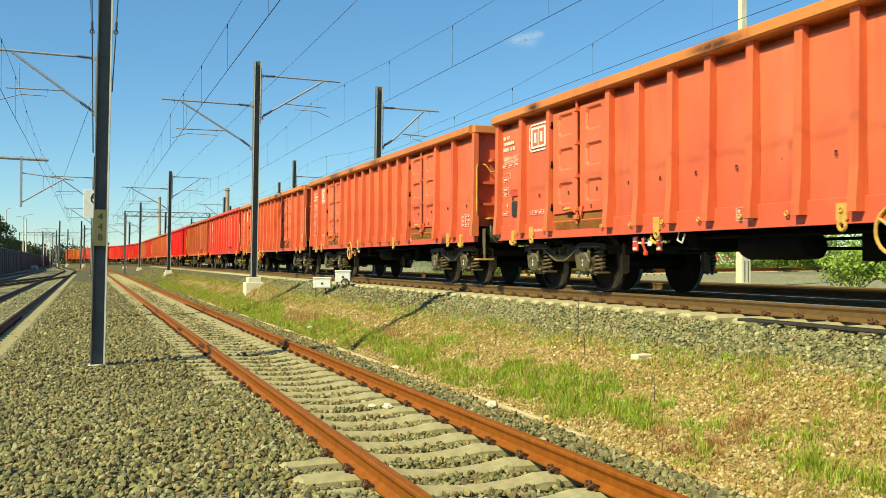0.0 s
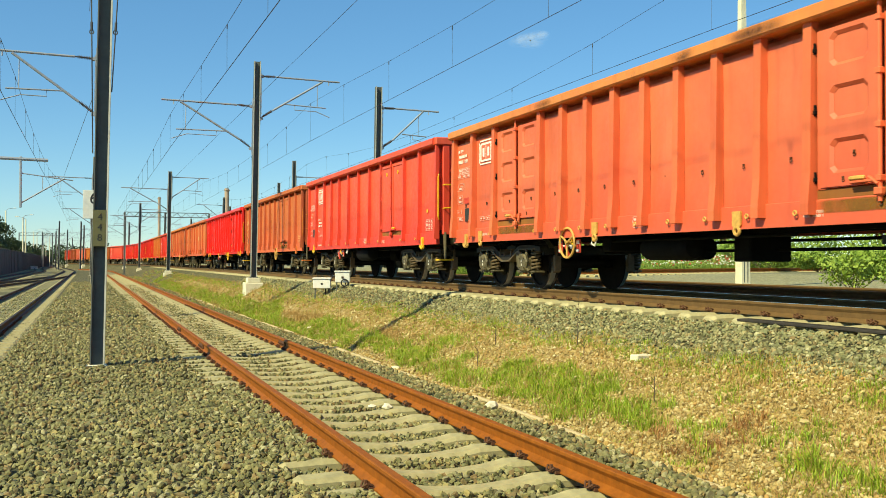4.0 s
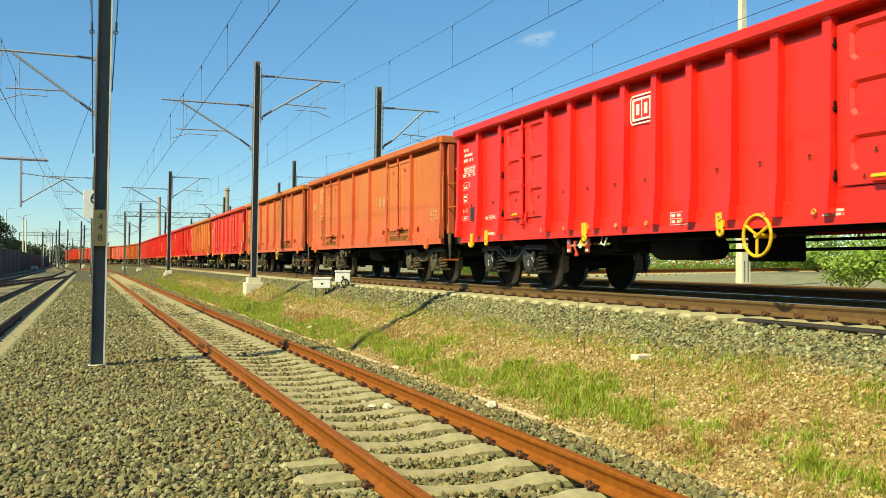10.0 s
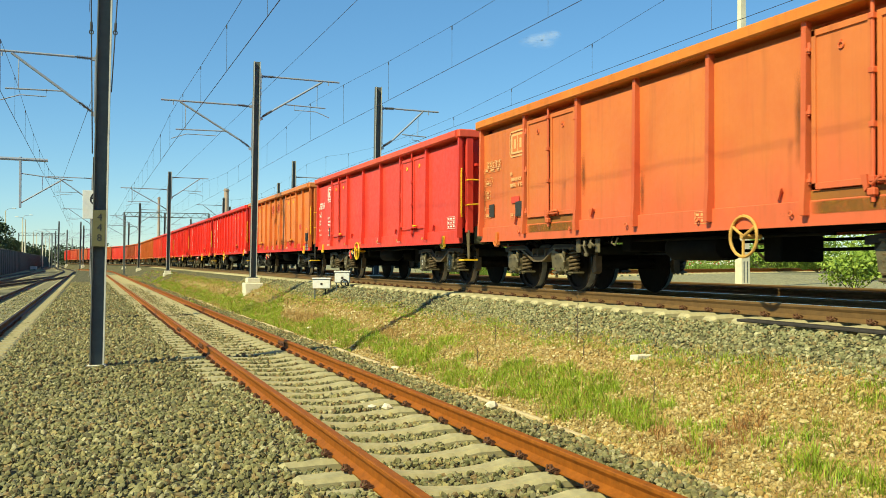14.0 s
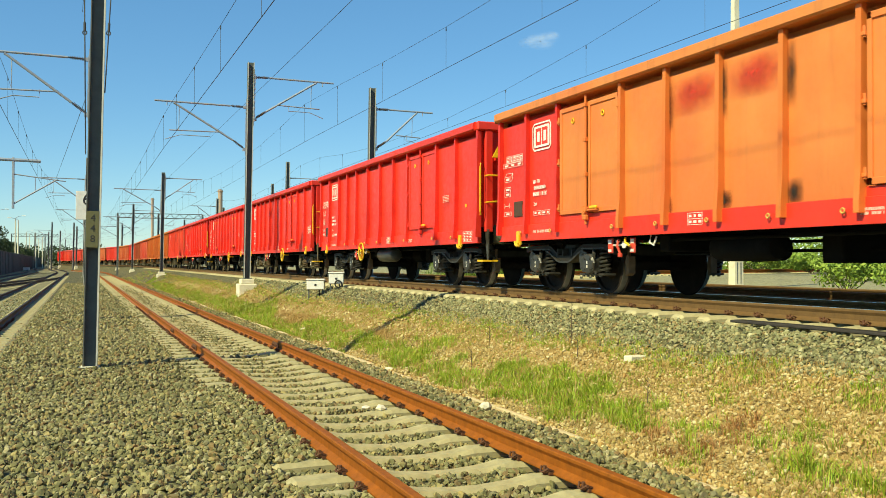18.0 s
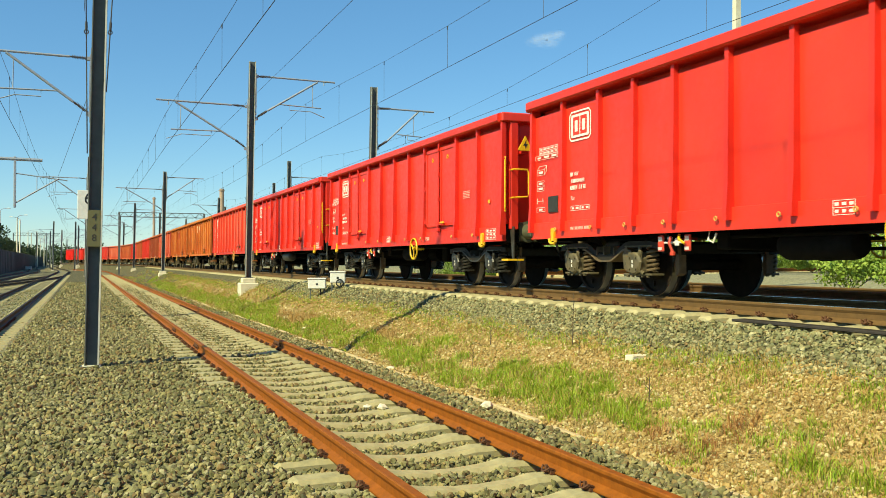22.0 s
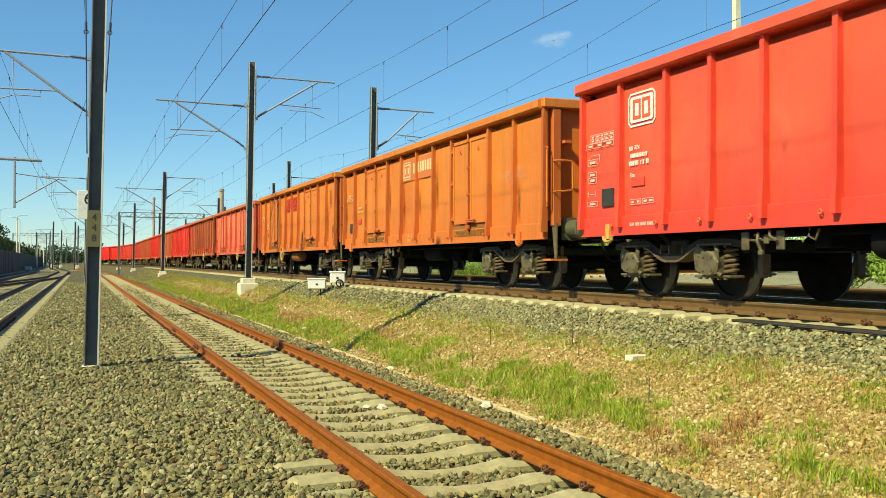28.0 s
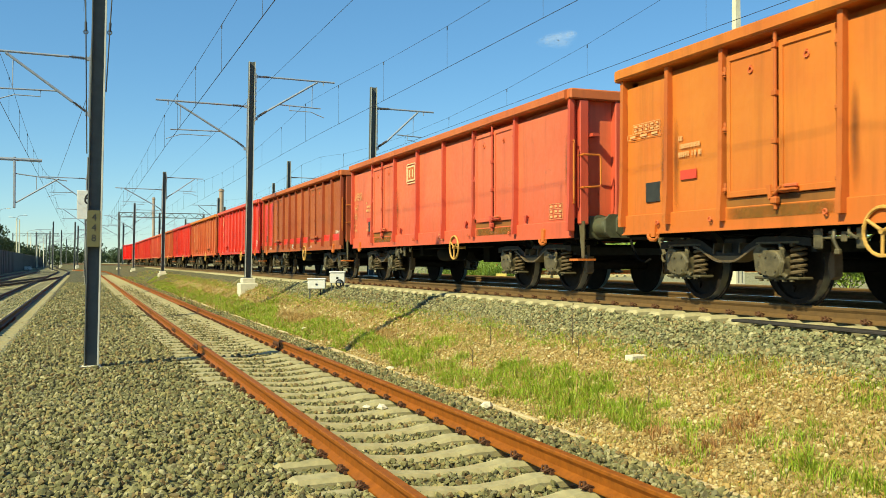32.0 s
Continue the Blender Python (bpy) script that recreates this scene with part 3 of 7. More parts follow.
for x0, z0, x1, z1, zt in ((-0.135, 3.2, -0.29, 8.6, 5.14), (0.13, 4.2, 0.30, 8.6, 5.16)):
    lean = (x1 - x0) / (z1 - z0)
    st = part("stay_wire", B().rod((x0, -0.10, z0), (x1, -0.10, z1), 0.011, 6), M["wire"], number_mast, "thin dark stay wire")
    part("turnbuckle", B().ring((x0 + lean * (zt - z0), -0.10, zt), 0.030, 0.010, "Y", 12, 5).rod((x0 + lean * (zt + 0.03 - z0), -0.10, zt + 0.03), (x0 + lean * (zt + 0.16 - z0), -0.10, zt + 0.16), 0.020, 8), M["wire"], st)
mast(0.24, 29.6, -0.2, 9.2, ((-1, 2.7, 5.85),))
mast(5.98, 36.5, 0.86, 9.25, ((-1, 3.1, 5.85), (1, 2.85, 7.05)), 0.23)
mast(6.0, 78, 0.75, 8.7, ((-1, 3.25, 5.6), (1, 2.6, 6.6)), 0.26)
mast(6.2, 128, 0.65, 9.1, ((-1, 3.25, 5.7), (1, 2.6, 6.6)), 0.26)
mast(6.2, 163, 0.65, 9.1, ((-1, 3.25, 5.7),), 0.26)
mast(11.0, 36.8, 0.95, 8.65, ((1, 2.2, 6.15),), 0.24)
mast(14.8, 72, 0.95, 9.3, ((1, 2.6, 6.4),), 0.26)
mast(14.8, 112, 0.95, 9.0, ((-1, 2.6, 6.4),), 0.26)
for lat, s, top in ((0.3, 72, 9.0), (0.3, 115, 9.0), (2.35, 190, 9.0), (-3.9, 190, 9), (5.8, 210, 9), (6.2, 240, 9),
                    (11, 150, 9), (11, 190, 9), (18, 130, 9), (18, 170, 9), (18, 95, 9.5), (-3.4, 250, 9), (1.5, 260, 9), (4.5, 300, 9), (9, 330, 9), (5.5, 268, 9), (12, 280, 9), (12, 235, 9), (24, 150, 9), (24, 110, 9)):
    sx = -1 if lat < 1 else 1
    mast(lat, s, -0.15 if lat < 5 else 0.8, top, ((sx, 2.7, 5.8 if lat < 5 else 6.6),), 0.26)


def concrete_post(lat, s, z0, top, w):
    t = thing("concrete_mast", at(lat, s, 0), "pale tapered concrete mast beyond the far track", "mast")
    b = B()
    k = w / 2
    b.add([(-k, -k, z0), (k, -k, z0), (k, k, z0), (-k, k, z0), (-k * .42, -k * .42, top), (k * .42, -k * .42, top), (k * .42, k * .42, top), (-k * .42, k * .42, top)],
          [(0, 1, 5, 4), (1, 2, 6, 5), (2, 3, 7, 6), (3, 0, 4, 7), (4, 5, 6, 7)])
    part("shaft", b, M["white_concrete"], t)
    for c in (-0.4, 0.4):
        part("slot", B().box(k * (c - 0.1), k * (c + 0.1), -k * 1.01, -k * 0.9, z0 + 0.15, z0 + 0.7), M["mast"], t)


concrete_post(16.0, 20.1, 0.8, 10.5, 0.27)


def wire_line(name, label, lat, zc, zm, s0, s1, spans, stagger=0.18, thick=0.0066, sag=2.0):
    """Messenger with sag, contact wire and droppers over one track."""
    t = thing(name, Matrix.Identity(4), label, "overhead line", "overhead lines")
    con, mes = [], []
    s = s0
    while s < s1:
        k = next((i for i in range(len(spans) - 1) if spans[i] <= s < spans[i + 1]), 0)
        u = (s - spans[k]) / (spans[k + 1] - spans[k])
        off = stagger * (1 - 2 * u) * (1 if k % 2 else -1)
        x, y, _ = along(lat + off, s)
        low, high = Vector((x, y, zc)), Vector((x, y, zm - sag * u * (1 - u) * (zm - zc)))
        con.append(low), mes.append(high)
        if s0 < s < 130:
            part("dropper", B().rod(low, high, 0.0042, 4).rod(high, high - Vector((0, 0, 0.10)), 0.014, 5), M["wire"], t)
        s += 5.2
    part("contact_wire", B().pipe(con, thick, 5), M["wire"], t)
    part("messenger_wire", B().pipe(mes, thick * 0.72, 5), M["wire"], t)


wire_line("overhead_line", "contact wire and messenger over the rusty track", 3.0, 5.89, 7.2, -30, 380, (-45, -5, 36.5, 78, 128, 163, 200, 240, 380), 0.06, 0.0080, 0.75)
wire_line("overhead_line", "contact wire and messenger over the main track", X_MAIN, 6.40, 8.0, -30, 380, (-45, -5, 36.5, 78, 128, 163, 200, 240, 380), sag=1.5)
wire_line("overhead_line", "contact wire and messenger over the far track", X_FAR, 6.5, 7.85, -30, 380, (-64, -24, 16, 56, 96, 136, 176, 216, 256, 380), sag=3.0)
wire_line("overhead_line", "contact wire and messenger over the sidings track", -2.16, 5.98, 7.5, -30, 380, (-45, -12, 29.6, 72, 115, 155, 195, 240, 380), 0.03, thick=0.0085)
feeder = thing("feeder_wire", Matrix.Identity(4), "bare feeder wire along the mast tops", "wire")
b = B()
pts = [along(6.0, s) for s in range(-30, 380, 8)]
b.pipe([(x, y, 7.75) for x, y, _ in pts], 0.0065, 5)
part("strand", b, M["wire"], feeder)
for (p, q) in (((0.13, 16.0, 8.6), (0.0, 29.6, 8.9)), ((0.3, 29.5, 9.0), (0.4, 72, 8.4)), ((0.08, 29.6, 6.28), (-1.2, 52, 5.85))):
    part("strand", B().rod(p, q, 0.0075, 5), M["wire"], feeder)

# ---- wagons ----
M["soot"] = plain("tarred_plank", (0.035, 0.028, 0.022), 0.7, 0, 0.4, 6, 0.003)
UP, HW = 1.0, 1.36        # lower edge of the body's panels, half width to the panel faces
ENDS = ((1.13, 0), (1.13, 0))
S_BAYS = ENDS + ((1.92, 1),) + ((1.11, 0),) * 4 + ((1.92, 1),) + ENDS
L_BAYS = ((1.08, 0), (1.07, 0), (1.92, 1)) + ((0.80, 0),) * 8 + ((1.92, 1), (1.07, 0), (1.08, 0))
T_BAYS = ENDS + ((1.92, 1),) + ((1.11, 0),) * 4 + ((0.96, 0),) * 2 + ENDS
U_BAYS = ((2.0, 0), (1.9, 1)) + ((1.68, 0),) * 3 + ((1.9, 1), (2.0, 0))
WHEEL_R = 0.46


def wheelset_mesh():
    b = B()
    b.turned([(-1.12, 0.06), (-0.98, 0.065), (-0.8, 0.085), (0.8, 0.085), (0.98, 0.065), (1.12, 0.06)], 12)
    for sx in (-1, 1):
        b.turned([(sx * 0.682, 0.40), (sx * 0.682, 0.49), (sx * 0.712, 0.492), (sx * 0.722, 0.468), (sx * 0.815, 0.452), (sx * 0.815, 0.395), (sx * 0.775, 0.385), (sx * 0.755, 0.22),
                  (sx * 0.81, 0.15), (sx * 0.81, 0.10)], 30)
        for a in range(2):
            c, s = math.cos(a * math.pi), math.sin(a * math.pi)
            b.box(sx * 0.79 - 0.012, sx * 0.79 + 0.012, c * 0.28 - 0.035, c * 0.28 + 0.035, s * 0.28 - 0.02, s * 0.28 + 0.02)
    me = b.mesh("wheelset", M["wheel"], M["tread"], smooth=True)
    for p in me.polygons:
        r = math.hypot(p.center.y, p.center.z)
        if 0.44 < r < 0.475 and 0.70 < abs(p.center.x) < 0.82 and abs(p.normal.x) < 0.5:
            p.material_index = 1
    return me


def bogie_meshes():
    """Two-axle freight bogie with cast side frames, coil springs and axle boxes."""
    frame_b, boxes, springs, shoes, flanges = B(), [], [], [], []
    for sx in (-1, 1):
        x0, x1 = sx * 0.94, sx * 1.10
        lo, hi = min(x0, x1), max(x0, x1)
        ys = [-0.66 + 0.055 * k for k in range(25)]
        arch = lambda y: 0.525 + 0.185 * (1 - math.cos(math.pi * min(1.0, max(0.0, (abs(y) - 0.10) / 0.56)))) / 2
        side = [(-1.45, 0.68), (-1.12, 0.71)] + [(y, arch(y)) for y in ys] + [(1.12, 0.71), (1.45, 0.68), (1.45, 0.77), (1.12, 0.80)] + [(y, arch(y) + 0.095) for y in reversed(ys)] + [(-1.12, 0.80), (-1.45, 0.77)]
        frame_b.prism(side, lo, hi, "X")
        flange_b = B()
        flanges.append(flange_b)
        flange_b.prism([(y, arch(y)) for y in ys] + [(y, arch(y) - 0.028) for y in reversed(ys)], lo - 0.035, hi + 0.035, "X")
        for k in (-0.25, 0.05, 0.25):
            ribs = B().prism([(k - 0.012, 0.61), (k + 0.012, 0.61), (k + 0.012, 0.66), (k - 0.012, 0.74)], lo - 0.02, hi + 0.02, "X")
            flange_b.add(ribs.v, ribs.f)
        for ya in (-0.9, 0.9):
            bx = B()
            xo, xi = sx * 1.17, sx * 0.93
            body = [(-0.21, 0.35), (0.17, 0.35), (0.22, 0.42), (0.22, 0.53), (0.15, 0.64), (-0.13, 0.64), (-0.21, 0.55)]
            bx.prism([(ya + p, q) for p, q in body], min(xi, xo), max(xi, xo), "X")
            # damper block on one side, its face sloping back to the top
            bx.prism([(ya + 0.20, 0.36), (ya + 0.34, 0.40), (ya + 0.38, 0.62), (ya + 0.30, 0.70), (ya + 0.14, 0.66)], min(xi, sx * 1.13), max(xi, sx * 1.13), "X")
            bx.turned([(sx * 1.05, 0.165), (sx * 1.175, 0.165), (sx * 1.195, 0.145), (sx * 1.20, 0.06)], 18, "X", (0, ya, 0.48))
            for k in range(4):
                a = k * math.tau / 4 + 0.78
                bx.rod((sx * 1.19, ya + 0.115 * math.cos(a), 0.48 + 0.115 * math.sin(a)), (sx * 1.212, ya + 0.115 * math.cos(a), 0.48 + 0.115 * math.sin(a)), 0.015, 6)
            # spring tray with a toothed lower edge
            bx.box(lo - 0.03, hi + 0.04, ya - 0.37, ya + 0.36, 0.30, 0.335, None, 0.01)
            for k in range(5):
                yk = ya - 0.26 + 0.13 * k
                bx.box(hi - 0.01 if sx > 0 else lo - 0.025, hi + 0.025 if sx > 0 else lo + 0.01, yk - 0.02, yk + 0.02, 0.278, 0.302)
            boxes.append(bx)
            # spring hat, its bolt and the guide bar bent round the box
            bx.box(lo - 0.01, hi + 0.03, ya - 0.36, ya + 0.36, 0.715, 0.742, None, 0.006)
            bx.rod((sx * 1.06, ya + 0.02, 0.74), (sx * 1.06, ya + 0.02, 0.80), 0.032, 8)
            bx.pipe([(sx * 1.15, ya - 0.12, 0.70), (sx * 1.19, ya - 0.20, 0.64), (sx * 1.20, ya - 0.215, 0.50), (sx * 1.18, ya - 0.17, 0.38), (sx * 1.15, ya - 0.22, 0.335)], 0.03, 7)
            for yk in (ya - 0.285, ya + 0.255):
                sp = B()
                turns = [(0.08 * math.cos(0.45 * i), 0.08 * math.sin(0.45 * i), 0.35 + 0.355 * i / 77) for i in range(78)]
                sp.pipe([(sx * 1.04 + p, yk + q, r) for p, q, r in turns], 0.021, 6)
                springs.append(sp)
            # brake shoe and hanger behind the wheel
            yb = ya + (0.56 if ya > 0 else -0.56)
            brakes = B()
            shoes.append(brakes)
            brakes.prism([(yb - 0.04, 0.34), (yb + 0.03, 0.30), (yb + 0.06, 0.46), (yb + 0.03, 0.60), (yb - 0.04, 0.60)], min(sx * 0.70, sx * 0.82), max(sx * 0.70, sx * 0.82), "X")
            brakes.box(min(sx * 0.74, sx * 0.79), max(sx * 0.74, sx * 0.79), yb + 0.02, yb + 0.05, 0.5, 0.78)
    frame_b.box(-1.0, 1.0, -0.2, 0.2, 0.52, 0.82, None, 0.03)
    frame_b.box(-1.0, 1.0, -1.42, -1.34, 0.62, 0.74)
    frame_b.box(-1.0, 1.0, 1.34, 1.42, 0.62, 0.74)
    frame_b.rod((0, 0, 0.8), (0, 0, 0.98), 0.22, 14)
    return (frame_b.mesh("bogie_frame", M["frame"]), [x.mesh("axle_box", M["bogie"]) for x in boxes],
            [x.mesh("spring", M["spring"], smooth=True) for x in springs], [x.mesh("brake_shoe", M["shoe"]) for x in shoes], [x.mesh("flange", M["spring"]) for x in flanges])


WHEELSET = wheelset_mesh()
BOGIE = bogie_meshes()


MARK = B().box(-0.004, 0.004, -0.011, 0.011, 0.0, 0.045).mesh("axle_mark", M["letter"])
RING = B().ring((0, 0, 0), 0.026, 0.010, "X", 10, 5).mesh("lashing_ring", M["yellow"])
HINGE = B().box(-0.045, 0.03, -0.028, 0.028, -0.045, 0.0, None, 0.008).rod((0.0, 0, -0.06), (0.0, 0, 0.06), 0.020, 7).mesh("hinge", M["black"])
DOOR_RING = B().ring((0.0, 0, 0), 0.034, 0.010, "X", 10, 5).box(-0.012, 0.012, -0.012, 0.012, 0.03, 0.055).mesh("door_ring", M["yellow"])
LOOP = B().ring((0.0, 0, 0), 0.018, 0.006, "X", 8, 4).box(-0.012, 0.012, -0.008, 0.008, 0.016, 0.040).mesh("tie_loop", M["clip"])


def buffer_mesh(sx):
    b = B()
    b.turned([(0, 0.20), (0.035, 0.20), (0.04, 0.155), (0.32, 0.155), (0.335, 0.13), (0.56, 0.12), (0.57, 0.12)], 20, "Y", (sx * 0.875, 0, 1.06))
    b.box(sx * 0.875 - 0.20, sx * 0.875 + 0.20, 0.0, 0.03, 0.88, 1.24, None, 0.012)
    b.prism([(sx * 0.875 + p, 1.06 + q) for p, q in ((-0.25, -0.10), (-0.17, -0.18), (0.17, -0.18), (0.25, -0.10), (0.25, 0.10), (0.17, 0.18), (-0.17, 0.18), (-0.25, 0.10))], 0.57, 0.615)
    return b


def leaf(long, y0, y1, z0, z1, side):
    """One door leaf in the side's own frame (x out of the side)."""
    b = B()
    w = y1 - y0
    if long:
        # a thick leaf with three pressed pans, their corners cut off
        xb, xf, c = 0.002, 0.038, 0.06
        b.box(-0.01, xb, y0, y1, z0, z1)
        ya, yb = y0 + w * 0.20, y1 - w * 0.18
        h = (z1 - z0) / 3
        pans = [(z0 + 0.15 + k * h, z0 + 0.15 + k * h + 0.36) for k in range(3)]
        b.box(xb, xf, y0, ya, z0, z1).box(xb, xf, yb, y1, z0, z1)
        zs = [z0] + [z for p in pans for z in p] + [z1]
        for k in range(0, 8, 2):
            b.box(xb, xf, ya, yb, zs[k], zs[k + 1])
        for za, zb in pans:
            out = [(ya + c, za), (yb - c, za), (yb, za + c), (yb, zb - c), (yb - c, zb), (ya + c, zb), (ya, zb - c), (ya, za + c)]
            ym, zm = (ya + yb) / 2, (za + zb) / 2
            inn = [(ym + (p - ym) * 0.86, zm + (q - zm) * 0.80) for p, q in out]
            b.add([(xf, p, q) for p, q in out] + [(xb + 0.004, p, q) for p, q in inn], [(i, (i + 1) % 8, 8 + (i + 1) % 8, 8 + i) for i in range(8)])
            for p, q, dp, dq in ((ya, za, c, c), (yb, za, -c, c), (yb, zb, -c, -c), (ya, zb, c, -c)):
                b.add([(xf, p, q), (xf, p + dp, q), (xf, p, q + dq)], [(0, 1, 2)])
        b.box(xf, xf + 0.012, y0 + 0.05, y1 - 0.05, z0 + 0.01, z0 + 0.045)
    else:
        b.box(0.0, 0.035, y0, y1, z0, z1, None, 0.006)
        for a, c, d, e in ((y0, y1, z1 - 0.07, z1), (y0, y1, z0, z0 + 0.07), (y0, y0 + 0.06, z0, z1), (y1 - 0.06, y1, z0, z1)):
            b.box(0.03, 0.055, a, c, d, e, None, 0.004)
    return b


def emblem_parts(y, z, h):
    """Framed emblem as plain shapes: a pale outline with a pale field in it, and two dark strokes on the field."""
    w = 1.42 * h
    t, c = h * 0.055, h * 0.13
    rim, marks = B(), []
    oct_ = lambda a, b, q: [(y - a + q, z + h / 2 - b), (y + a - q, z + h / 2 - b), (y + a, z + h / 2 - b + q), (y + a, z + h / 2 + b - q), (y + a - q, z + h / 2 + b), (y - a + q, z + h / 2 + b),
                            (y - a, z + h / 2 + b - q), (y - a, z + h / 2 - b + q)]
    out, inn = oct_(w / 2, h / 2, c), oct_(w / 2 - t, h / 2 - t, c * 0.7)
    rim.add([(x, p, q) for x in (0.008, 0.010) for loop in (out, inn) for p, q in loop],
            [f for i in range(8) for j in ((i + 1) % 8,) for f in ((i, j, 8 + j, 8 + i), (16 + i, 24 + i, 24 + j, 16 + j), (i, 16 + i, 16 + j, j), (8 + i, 8 + j, 24 + j, 24 + i))])
    rim.prism(oct_(w / 2 - 2.2 * t, h / 2 - 2.2 * t, c * 0.4), 0.008, 0.010, "X")
    for yc in (y + w * 0.17, y - w * 0.17):
        a, b, v = w * 0.15, h * 0.30, h * 0.115
        loops = [[(yc + i * p, z + h / 2 + j * q) for i, j in ((-1, -1), (1, -1), (1, 1), (-1, 1))] for p, q in ((a, b), (a - v, b - v))]
        marks.append(B().add([(x, p, q) for x in (0.0105, 0.0120) for loop in loops for p, q in loop],
                             [f for i in range(4) for j in ((i + 1) % 4,) for f in ((i, j, 4 + j, 4 + i), (8 + i, 12 + i, 12 + j, 8 + j), (i, 8 + i, 8 + j, j), (4 + i, 4 + j, 12 + j, 12 + i))]))
    return rim, marks


def bars(b, y0, y1, z, h, rows, gap, seed):
    """Writing that cannot be read, as bars; x is out of the side, reading runs towards -y."""
    rnd = random.Random(seed)
    for r in range(rows):
        y = y1
        zz = z - r * (h + gap)
        while y - 0.3 * h > y0:
            w = rnd.choice((0.2, 0.3, 0.5)) * h
            if rnd.random() < 0.86:
                b.box(0.016, 0.019, max(y0, y - w), y, zz, zz + h)
            y -= w + 0.22 * h
    return b


